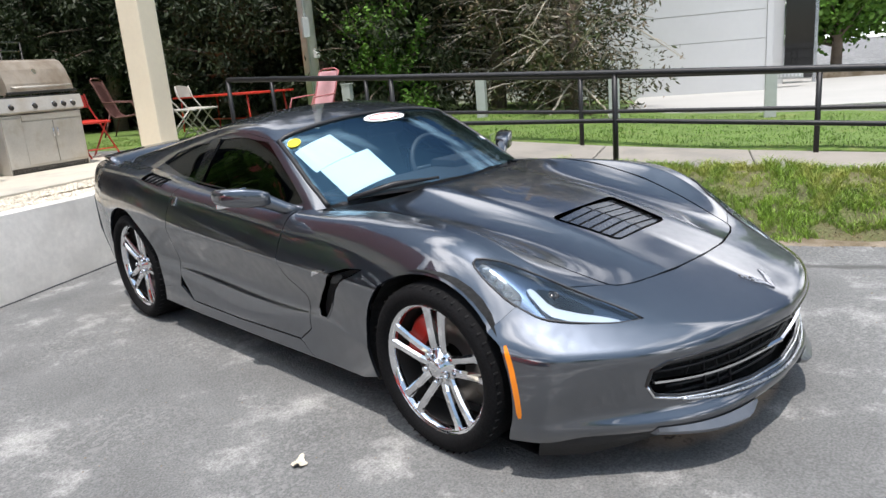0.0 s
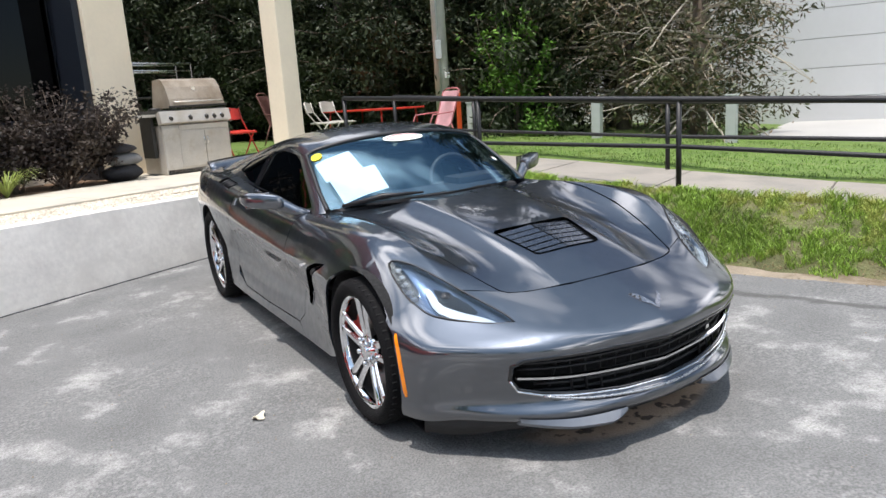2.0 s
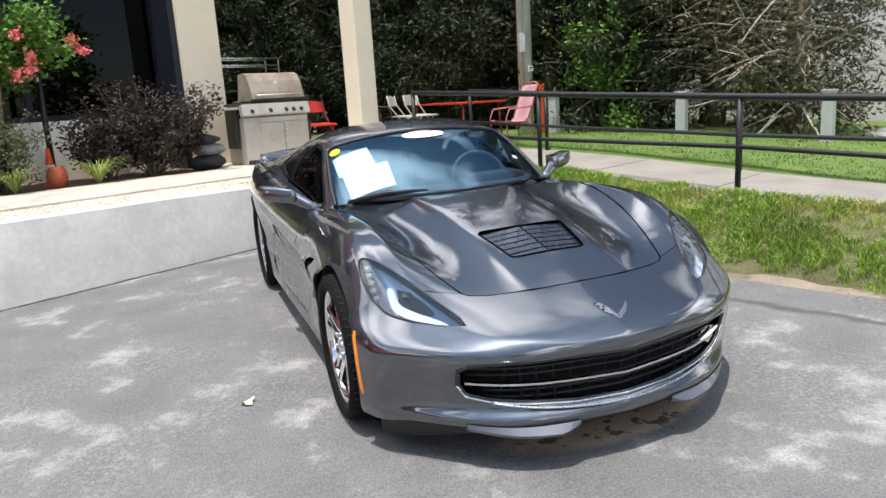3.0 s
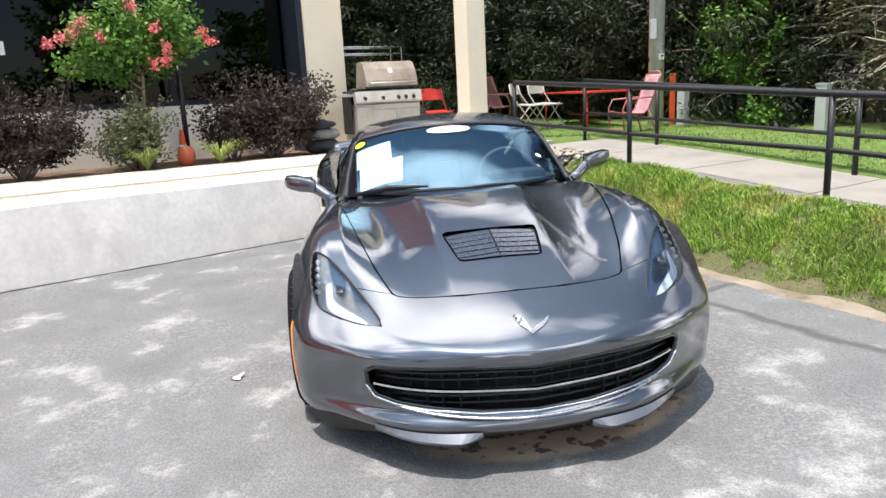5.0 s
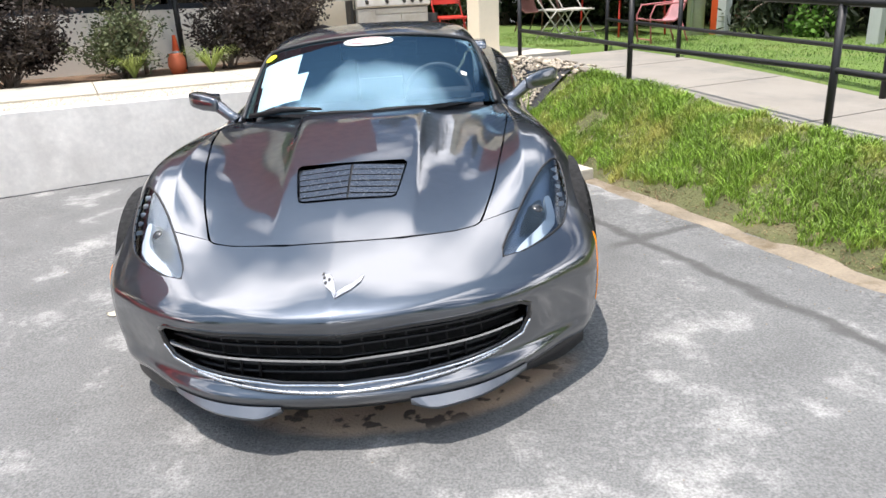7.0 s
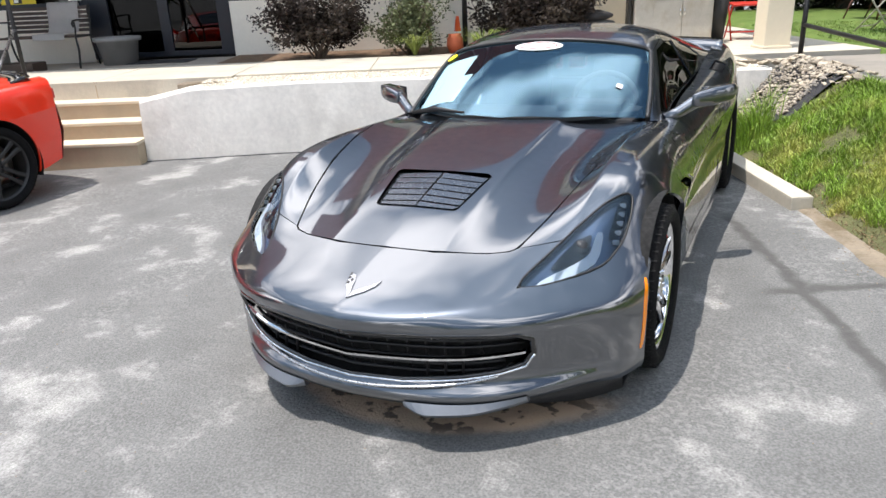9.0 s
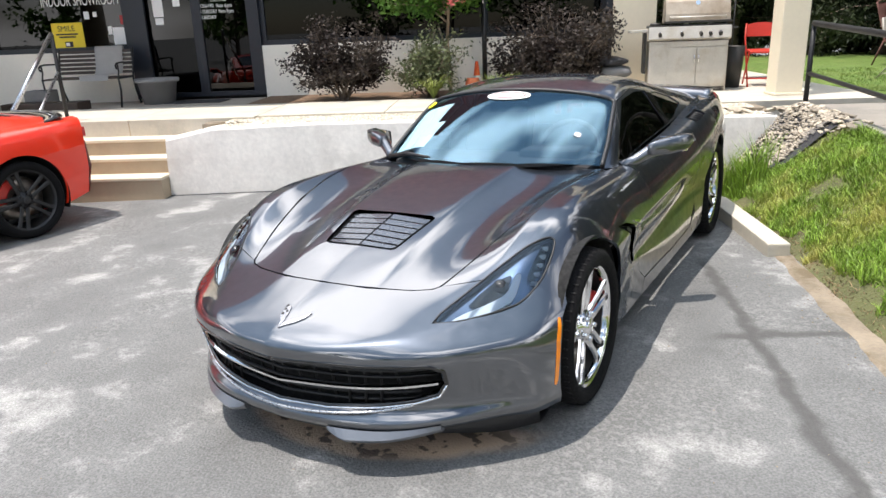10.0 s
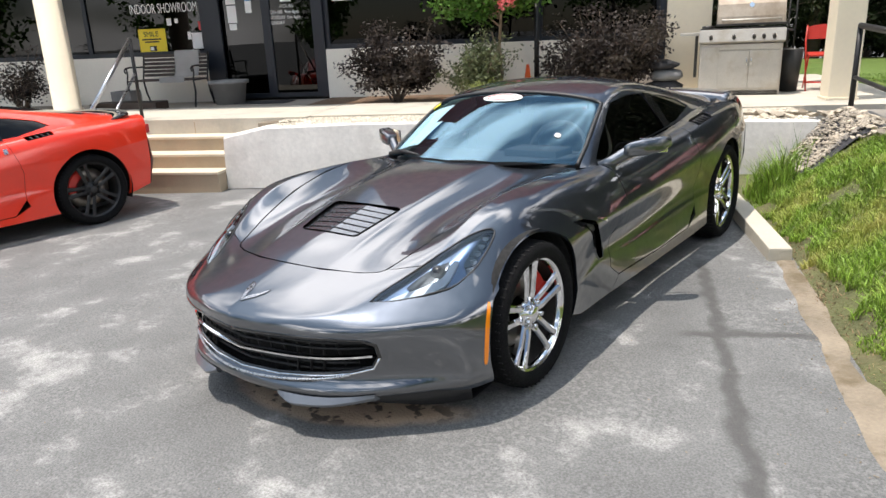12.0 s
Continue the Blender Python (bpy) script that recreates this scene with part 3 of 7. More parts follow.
structure("roof_mansard", prism(-3.1, 2.8, 7.47, 7.62, 3.85, 6.0), M_ROOFRED, "dark red metal roof edge over the windows", category="roof")

# ---- sports coupe: body as smooth nets of hand-drawn lines, cut into panels ----
class Net:
    """A smooth half surface over lines from the middle outwards (c) and rings along them (r); c < 0 is the mirrored half."""

    def __init__(self, lines, scale_r, scale_c, flip=1.0, keel=False):
        self.flip, self.keel = flip, keel
        self.base = np.array([[(x, y, z) for x, y, z in line] for line in lines], float).transpose(1, 0, 2)
        self.R, self.C = self.base.shape[:2]
        self.sr, self.sc = scale_r, scale_c
        self.ctrl = self.base.copy()
        for _ in range(2):
            r, c = np.meshgrid(np.arange(self.R), np.arange(self.C), indexing="ij")
            self.pad()
            self.ctrl = self.ctrl + 0.9 * (self.base - self.at(r.ravel(), c.ravel()).reshape(self.base.shape))
            self.ctrl[:, 0, 0] = 0
        self.pad()
        r, c = np.meshgrid(np.linspace(0, self.R - 1, self.R * 14), np.linspace(0, self.C - 1, self.C * 14), indexing="ij")
        self.sr_, self.sc_ = r.ravel(), c.ravel()
        self.cloud = self.at(self.sr_, self.sc_)

    def pad(self):
        p = self.ctrl
        mirror = 2 * p[:, 0] - p[:, 1] if self.keel else p[:, 1] * np.array([-1, 1, 1])
        p = np.concatenate([mirror[:, None], p, (2 * p[:, -1] - p[:, -2])[:, None]], 1)
        self.full = np.concatenate([(2 * p[0] - p[1])[None], p, (2 * p[-1] - p[-2])[None]], 0)

    def at(self, r, c):
        r, c = np.asarray(r, float), np.asarray(c, float)
        sign = np.where(c < 0, -1.0, 1.0)
        c = np.abs(c)
        i = np.clip(np.floor(r).astype(int), 0, self.R - 2)
        j = np.clip(np.floor(c).astype(int), 0, self.C - 2)

        def w(t):
            return np.stack([(1 - t) ** 3, 3 * t**3 - 6 * t**2 + 4, -3 * t**3 + 3 * t**2 + 3 * t + 1, t**3]) / 6

        a, b = w(r - i), w(c - j)
        out = np.zeros(r.shape + (3,))
        for m in range(4):
            for n in range(4):
                out += (a[m] * b[n])[..., None] * self.full[i + m, j + n]
        out[..., 0] *= sign
        return out

    def normal(self, r, c):
        e = 0.02
        dr = self.at(r + e, c) - self.at(r - e, c)
        dc = self.at(r, c + e) - self.at(r, c - e)
        n = np.cross(dc, dr)
        return self.flip * n / np.maximum(np.linalg.norm(n, axis=-1, keepdims=True), 1e-9)

    def find(self, points):
        """The (r, c) of the surface places nearest to points."""
        p = np.asarray(points, float)
        sign = np.where(p[:, 0] < -1e-6, -1.0, 1.0)
        q = p * np.array([1, 1, 1.0])
        q[:, 0] = np.abs(q[:, 0])
        k = np.concatenate([np.argmin(((self.cloud[None] - q[i : i + 40, None]) ** 2).sum(2), 1) for i in range(0, len(q), 40)])
        r, c = self.sr_[k].copy(), self.sc_[k].copy()
        e = 0.01
        for _ in range(4):
            f = self.at(r, c)
            jr, jc = (self.at(r + e, c) - f) / e, (self.at(r, c + e) - f) / e
            d = q - f
            aa, bb, ab = (jr * jr).sum(1), (jc * jc).sum(1), (jr * jc).sum(1)
            da, db = (jr * d).sum(1), (jc * d).sum(1)
            det = np.maximum(aa * bb - ab * ab, 1e-12)
            r = np.clip(r + (da * bb - db * ab) / det, 0, self.R - 1)
            c = np.clip(c + (db * aa - da * ab) / det, 0, self.C - 1)
        return np.stack([r, sign * c], 1)


def rounded(points, times=2, closed=True):
    pts = [np.array(p, float) for p in points]
    for _ in range(times):
        res, n = [], len(pts)
        for k in range(n if closed else n - 1):
            a, b = pts[k], pts[(k + 1) % n]
            res += [a * 0.8 + b * 0.2, a * 0.2 + b * 0.8]
        if not closed:
            res = [pts[0], *res, pts[-1]]
        pts = res
    return pts


def filled(points, step=0.02):
    out, n = [], len(points)
    for k in range(n):
        a, b = np.array(points[k], float), np.array(points[(k + 1) % n], float)
        m = max(1, int(np.linalg.norm(b - a) / step))
        out += [a + (b - a) * i / m for i in range(m)]
    return out


def mirrored(points):
    """Closes a half outline that starts and ends at the middle."""
    return points + [(-x, y, z) for x, y, z in points[::-1] if x > 1e-6]


def other_side(points):
    return [(-x, y, z) for x, y, z in points[::-1]]


def inside(loop, pts):
    x, y = pts[:, 0], pts[:, 1]
    hit = np.zeros(len(pts), bool)
    a, b = loop, np.roll(loop, -1, 0)
    for (x0, y0), (x1, y1) in zip(a, b):
        if y0 != y1:
            cross = ((y0 > y) != (y1 > y)) & (x < (x1 - x0) * (y - y0) / (y1 - y0) + x0)
            hit ^= cross
    return hit


def area_of(loop):
    return 0.5 * np.sum(loop[:, 0] * np.roll(loop[:, 1], -1) - np.roll(loop[:, 0], -1) * loop[:, 1])


def inset(net, loop, d, unit):
    """The outline moved inwards over the surface by d metres (outwards where d is negative)."""
    if not d:
        return loop
    rc = loop / unit
    p = net.at(rc[:, 0], rc[:, 1])
    t = np.roll(p, -1, 0) - np.roll(p, 1, 0)
    t /= np.maximum(np.linalg.norm(t, axis=1, keepdims=True), 1e-9)
    side = np.cross(net.normal(rc[:, 0], rc[:, 1]), t)
    ways = [net.find(p + side * k * d) * unit for k in (1, -1)]
    ways.sort(key=lambda w: abs(area_of(w)))
    return ways[0] if d > 0 else ways[1]


def panel(name, net, loops, material, parent, gap=0.0, lift=0.0, flange=0.014, spacing=0.035, round_off=1, label=""):
    """A curved sheet of the net inside the first outline and outside the others, with its edges turned in."""
    unit = np.array([net.sr, net.sc])
    flat = []
    for k, loop in enumerate(loops):
        pts = filled(rounded(loop, round_off) if round_off else loop, spacing * 0.6)
        rc = net.find(pts) * unit
        keep = np.linalg.norm(rc - np.roll(rc, 1, 0), axis=1) > 0.002
        flat.append(inset(net, rc[keep], gap if k == 0 else -gap, unit))
    lo, hi = flat[0].min(0), flat[0].max(0)
    gx, gy = np.meshgrid(np.arange(lo[0], hi[0], spacing), np.arange(lo[1], hi[1], spacing), indexing="ij")
    g = np.stack([gx.ravel(), gy.ravel()], 1)
    ok = inside(flat[0], g)
    for h in flat[1:]:
        ok &= ~inside(h, g)
    edge = np.concatenate(flat)
    g = g[ok]
    if len(g):
        d = np.min(((g[:, None] - edge[None]) ** 2).sum(2), 1)
        g = g[d > (spacing * 0.45) ** 2]
    verts = [Vector(p) for p in edge.tolist()] + [Vector(p) for p in g.tolist()]
    edges, start = [], 0
    for f in flat:
        edges += [(start + i, start + (i + 1) % len(f)) for i in range(len(f))]
        start += len(f)
    from mathutils.geometry import delaunay_2d_cdt
    v2, e2, f2, ov, oe, of = delaunay_2d_cdt(verts, edges, [], 0, 1e-5)
    p = np.array([(v.x, v.y) for v in v2])
    tri = np.array([f for f in f2 if len(f) == 3])
    mid = p[tri].mean(1)
    ok = inside(flat[0], mid)
    for h in flat[1:]:
        ok &= ~inside(h, mid)
    tri = tri[ok]
    rc = p / unit
    nrm = net.normal(rc[:, 0], rc[:, 1])
    pos = net.at(rc[:, 0], rc[:, 1]) + nrm * lift
    a, b, c = pos[tri[:, 0]], pos[tri[:, 1]], pos[tri[:, 2]]
    if np.sum(np.einsum("ij,ij->i", np.cross(b - a, c - a), nrm[tri[:, 0]])) < 0:
        tri = tri[:, ::-1]
    # turned-in edges
    count = {}
    for t in tri:
        for q in range(3):
            e = (int(t[q]), int(t[(q + 1) % 3]))
            count[tuple(sorted(e))] = (count.get(tuple(sorted(e)), (0,))[0] + 1, e)
    rim = [e for n_, e in count.values() if n_ == 1]
    allv, alln, faces = pos.tolist(), nrm.tolist(), tri.tolist()
    for s, t in rim:
        if not flange:
            break
        i = len(allv)
        out = np.cross(pos[t] - pos[s], nrm[s])
        out /= max(np.linalg.norm(out), 1e-9)
        allv += [pos[s].tolist(), pos[t].tolist(), (pos[t] - nrm[t] * flange).tolist(), (pos[s] - nrm[s] * flange).tolist()]
        alln += [out.tolist()] * 4
        faces.append([i + 1, i, i + 3, i + 2])
    me = bpy.data.meshes.new(name)
    me.from_pydata(allv, [], faces)
    for q in me.polygons:
        q.use_smooth = True
    me.normals_split_custom_set_from_vertices(alln)
    me.materials.append(material)
    return part(name, me, material, parent, label)


def on_net(net, points, lift=0.0):
    rc = net.find(points)
    return (net.at(rc[:, 0], rc[:, 1]) + net.normal(rc[:, 0], rc[:, 1]) * lift).tolist()


def ys(xs, ys_, zs):
    return list(zip(xs, ys_, zs))


# lines of the upper body, nose to tail; close pairs of lines make the creases
def between(a, b, k, dx=0.0, dz=0.0, rows=(0, 99)):
    """A line between two others, pushed out by dx and dz within some rows so that a crease forms."""
    return [tuple(p + (q - p) * k + (o if rows[0] <= i <= rows[1] else 0.0) for p, q, o in zip(pa, pb, (dx, 0.0, dz))) for i, (pa, pb) in enumerate(zip(a, b))]


SPINE = ys([0] * 14, [-0.915, -0.78, -0.58, -0.32, 0, 0.33, 0.62, 0.95, 1.5, 2.0, 2.4, 2.71, 3.1, 3.45], [0.478, 0.550, 0.618, 0.697, 0.769, 0.828, 0.864, 0.878, 0.86, 0.87, 0.9, 0.93, 0.965, 0.975])
DOME = ys([0.21, 0.21, 0.215, 0.225, 0.235, 0.25, 0.265, 0.28, 0.28, 0.28, 0.28, 0.28, 0.28, 0.28], [-0.905, -0.77, -0.57, -0.32, 0, 0.34, 0.63, 0.96, 1.5, 2.0, 2.4, 2.71, 3.1, 3.45], [0.475, 0.543, 0.610, 0.690, 0.765, 0.826, 0.860, 0.87, 0.86, 0.87, 0.9, 0.93, 0.965, 0.975])
VALLEY = ys([0.42, 0.43, 0.445, 0.455, 0.46, 0.465, 0.475, 0.49, 0.5, 0.5, 0.5, 0.5, 0.5, 0.5], [-0.835, -0.69, -0.51, -0.29, 0, 0.35, 0.68, 0.98, 1.5, 2.0, 2.4, 2.71, 3.1, 3.44], [0.478, 0.540, 0.604, 0.664, 0.716, 0.762, 0.818, 0.843, 0.855, 0.87, 0.9, 0.93, 0.965, 0.975])
RIDGE = ys([0.61, 0.62, 0.64, 0.655, 0.665, 0.67, 0.68, 0.70, 0.705, 0.71, 0.715, 0.72, 0.70, 0.67], [-0.725, -0.57, -0.39, -0.20, 0.02, 0.36, 0.70, 1.0, 1.5, 2.0, 2.4, 2.71, 3.1, 3.42], [0.480, 0.545, 0.642, 0.744, 0.815, 0.835, 0.826, 0.814, 0.838, 0.875, 0.922, 0.948, 0.968, 0.975])
SHOULDER = ys([0.755, 0.765, 0.78, 0.80, 0.815, 0.815, 0.81, 0.815, 0.83, 0.86, 0.888, 0.885, 0.855, 0.80], [-0.585, -0.43, -0.28, -0.12, 0.05, 0.36, 0.70, 1.0, 1.5, 2.0, 2.4, 2.71, 3.1, 3.40], [0.478, 0.560, 0.665, 0.745, 0.785, 0.790, 0.780, 0.775, 0.800, 0.845, 0.888, 0.905, 0.925, 0.935])
FLANK = ys([0.872, 0.900, 0.914, 0.925, 0.928, 0.917, 0.899, 0.892, 0.898, 0.920, 0.940, 0.939, 0.915, 0.865], [-0.41, -0.33, -0.20, -0.05, 0.08, 0.36, 0.70, 1.0, 1.5, 2.0, 2.4, 2.71, 3.1, 3.36], [0.46, 0.50, 0.55, 0.585, 0.60, 0.605, 0.600, 0.605, 0.63, 0.665, 0.685, 0.69, 0.71, 0.73])
SCALLOP = ys([0.888, 0.908, 0.917, 0.925, 0.928, 0.908, 0.856, 0.838, 0.838, 0.866, 0.920, 0.928, 0.908, 0.862], [-0.392, -0.33, -0.20, -0.05, 0.08, 0.36, 0.70, 1.0, 1.5, 2.0, 2.4, 2.71, 3.1, 3.36], [0.38, 0.40, 0.42, 0.43, 0.44, 0.44, 0.450, 0.440, 0.45, 0.48, 0.49, 0.50, 0.53, 0.56])
LOWER = ys([0.892, 0.908, 0.914, 0.919, 0.921, 0.907, 0.864, 0.848, 0.849, 0.876, 0.916, 0.922, 0.902, 0.858], [-0.382, -0.33, -0.20, -0.05, 0.08, 0.36, 0.70, 1.0, 1.5, 2.0, 2.4, 2.71, 3.1, 3.355], [0.30, 0.31, 0.32, 0.33, 0.34, 0.345, 0.385, 0.362, 0.372, 0.41, 0.42, 0.42, 0.45, 0.48])
FOOT = ys([0.862, 0.875, 0.880, 0.885, 0.888, 0.885, 0.885, 0.888, 0.895, 0.90, 0.90, 0.89, 0.87, 0.83], [-0.372, -0.33, -0.20, -0.05, 0.08, 0.36, 0.70, 1.0, 1.5, 2.0, 2.4, 2.71, 3.1, 3.34], [0.165, 0.165, 0.165, 0.165, 0.165, 0.165, 0.165, 0.165, 0.165, 0.165, 0.17, 0.19, 0.23, 0.28])
BODY = Net([
    SPINE, DOME, between(DOME, VALLEY, 0.20, 0.0, -0.006, (3, 6)), VALLEY,
    between(RIDGE, VALLEY, 0.20, 0.0, -0.008, (4, 6)), RIDGE, between(RIDGE, SHOULDER, 0.28, 0.0, 0.006, (3, 11)), SHOULDER,
    between(FLANK, SHOULDER, 0.17, 0.005, 0.0, (5, 11)), FLANK, between(FLANK, SCALLOP, 0.2, 0.005, 0.0, (5, 11)),
    SCALLOP, LOWER, between(LOWER, FOOT, 0.18, 0.004, 0.0, (5, 10)), FOOT,
], 0.30, 0.13, keel=True)

# lines of the nose, from the bonnet edge over the front down to the lip, with a break along the leading edge
NOSE = Net([
    ys([0] * 12, [-0.32, -0.58, -0.785, -0.884, -0.921, -0.932, -0.927, -0.908, -0.893, -0.898, -0.918, -0.895], [0.697, 0.618, 0.554, 0.514, 0.490, 0.468, 0.43, 0.37, 0.28, 0.240, 0.208, 0.165]),
    ys([0.22, 0.215, 0.21, 0.21, 0.21, 0.21, 0.21, 0.21, 0.21, 0.21, 0.21, 0.21], [-0.32, -0.57, -0.764, -0.855, -0.891, -0.902, -0.897, -0.877, -0.864, -0.870, -0.898, -0.876], [0.690, 0.610, 0.546, 0.510, 0.489, 0.468, 0.43, 0.37, 0.28, 0.240, 0.208, 0.165]),
    ys([0.455, 0.445, 0.43, 0.425, 0.422, 0.42, 0.42, 0.42, 0.42, 0.42, 0.42, 0.42], [-0.29, -0.49, -0.65, -0.755, -0.792, -0.818, -0.838, -0.818, -0.802, -0.808, -0.838, -0.815], [0.676, 0.612, 0.558, 0.523, 0.508, 0.486, 0.443, 0.37, 0.28, 0.236, 0.204, 0.16]),
    ys([0.655, 0.64, 0.625, 0.615, 0.61, 0.607, 0.607, 0.607, 0.605, 0.605, 0.605, 0.60], [-0.20, -0.39, -0.52, -0.60, -0.655, -0.700, -0.732, -0.706, -0.682, -0.684, -0.712, -0.680], [0.740, 0.640, 0.573, 0.535, 0.508, 0.485, 0.448, 0.37, 0.28, 0.232, 0.198, 0.155]),
    ys([0.80, 0.78, 0.77, 0.762, 0.757, 0.755, 0.755, 0.757, 0.755, 0.753, 0.752, 0.745], [-0.12, -0.28, -0.38, -0.455, -0.515, -0.562, -0.592, -0.574, -0.548, -0.545, -0.556, -0.53], [0.745, 0.665, 0.594, 0.546, 0.512, 0.484, 0.450, 0.37, 0.28, 0.232, 0.196, 0.15]),
    ys([0.872, 0.858, 0.853, 0.849, 0.846, 0.845, 0.846, 0.850, 0.848, 0.845, 0.844, 0.830], [-0.085, -0.24, -0.325, -0.385, -0.430, -0.464, -0.485, -0.487, -0.474, -0.466, -0.468, -0.45], [0.675, 0.61, 0.560, 0.528, 0.504, 0.480, 0.450, 0.37, 0.28, 0.232, 0.196, 0.15]),
    ys([0.920, 0.912, 0.909, 0.906, 0.904, 0.904, 0.904, 0.908, 0.906, 0.900, 0.896, 0.882], [-0.05, -0.20, -0.265, -0.300, -0.325, -0.342, -0.352, -0.362, -0.362, -0.355, -0.350, -0.34], [0.585, 0.55, 0.525, 0.510, 0.494, 0.476, 0.450, 0.37, 0.28, 0.232, 0.196, 0.15]),
], 0.10, 0.19, -1.0, True)

# lines of the cabin: windscreen, roof, hatch and side glass
CABIN = Net([
    ys([0] * 9, [0.56, 0.80, 1.05, 1.30, 1.65, 2.05, 2.50, 2.95, 3.38], [0.862, 0.985, 1.095, 1.182, 1.232, 1.215, 1.145, 1.06, 0.985]),
    ys([0.30, 0.295, 0.285, 0.275, 0.27, 0.27, 0.28, 0.29, 0.30], [0.61, 0.84, 1.08, 1.32, 1.66, 2.05, 2.5, 2.95, 3.36], [0.858, 0.978, 1.085, 1.170, 1.222, 1.203, 1.132, 1.048, 0.980]),
    ys([0.53, 0.52, 0.50, 0.485, 0.475, 0.475, 0.49, 0.51, 0.54], [0.74, 0.94, 1.14, 1.34, 1.67, 2.05, 2.5, 2.95, 3.34], [0.840, 0.950, 1.053, 1.138, 1.190, 1.170, 1.098, 1.020, 0.968]),
    ys([0.668, 0.645, 0.615, 0.585, 0.57, 0.572, 0.588, 0.612, 0.63], [0.875, 1.03, 1.19, 1.36, 1.68, 2.05, 2.5, 2.95, 3.30], [0.812, 0.915, 1.015, 1.098, 1.142, 1.122, 1.058, 0.993, 0.955]),
    ys([0.700, 0.690, 0.672, 0.652, 0.640, 0.645, 0.662, 0.675, 0.665], [0.92, 1.08, 1.23, 1.38, 1.69, 2.05, 2.5, 2.93, 3.26], [0.805, 0.855, 0.925, 0.985, 1.015, 1.015, 0.992, 0.965, 0.945]),
    ys([0.715, 0.715, 0.712, 0.710, 0.712, 0.722, 0.732, 0.73, 0.70], [0.95, 1.12, 1.26, 1.40, 1.70, 2.05, 2.5, 2.9, 3.22], [0.798, 0.815, 0.828, 0.840, 0.858, 0.880, 0.925, 0.948, 0.950]),
], 0.35, 0.17)

FRONT_AXLE, REAR_AXLE = (0.0, 0.327), (2.71, 0.338)


def arc(centre, radius, a0, a1, x, n=14):
    return [(x, centre[0] + radius * math.cos(radians(a0 + (a1 - a0) * i / n)), centre[1] + radius * math.sin(radians(a0 + (a1 - a0) * i / n))) for i in range(n + 1)]


HOOD_SIDE = [(0.475, -0.485, 0.625), (0.53, -0.30, 0.69), (0.60, 0.0, 0.77), (0.655, 0.30, 0.815), (0.69, 0.60, 0.825), (0.705, 0.80, 0.82)]
HOOD_FRONT = [(0, -0.60, 0.605), (0.2, -0.585, 0.605), (0.38, -0.54, 0.61), (0.45, -0.51, 0.615)]
LAMP = [(0.525, -0.650, 0.535), (0.532, -0.600, 0.563), (0.615, -0.42, 0.645), (0.705, -0.25, 0.722), (0.775, -0.155, 0.748), (0.808, -0.158, 0.742), (0.822, -0.22, 0.70), (0.805, -0.32, 0.62), (0.765, -0.42, 0.565), (0.70, -0.50, 0.545), (0.60, -0.60, 0.533)]
GRILLE = [(0, -0.915, 0.432), (0.25, -0.90, 0.433), (0.45, -0.83, 0.430), (0.565, -0.755, 0.424), (0.602, -0.72, 0.400), (0.608, -0.71, 0.340), (0.586, -0.725, 0.292), (0.51, -0.77, 0.275), (0.40, -0.83, 0.266), (0.2, -0.88, 0.256), (0, -0.895, 0.251)]
HOOD_VENT = [(0.160, -0.345, 0.69), (0.177, -0.330, 0.69), (0.213, -0.080, 0.755), (0.200, -0.060, 0.755), (-0.200, -0.060, 0.755), (-0.213, -0.080, 0.755), (-0.177, -0.330, 0.69), (-0.160, -0.345, 0.69)]
SIDE_VENT = [(0.91, 0.36, 0.668), (0.90, 0.47, 0.650), (0.90, 0.575, 0.612), (0.885, 0.615, 0.565), (0.87, 0.70, 0.490), (0.875, 0.770, 0.415), (0.875, 0.752, 0.385), (0.875, 0.695, 0.385), (0.88, 0.62, 0.470), (0.895, 0.555, 0.545), (0.90, 0.50, 0.588), (0.91, 0.42, 0.630)]
DOOR = [(0.735, 1.0, 0.802), (0.80, 1.0, 0.78), (0.885, 1.01, 0.62), (0.88, 0.98, 0.52), (0.87, 0.86, 0.44), (0.87, 0.83, 0.30), (0.87, 0.92, 0.235), (0.89, 1.5, 0.225), (0.9, 1.98, 0.235), (0.88, 2.10, 0.36), (0.9, 2.12, 0.60), (0.86, 2.06, 0.84), (0.735, 2.03, 0.872), (0.72, 1.5, 0.845)]


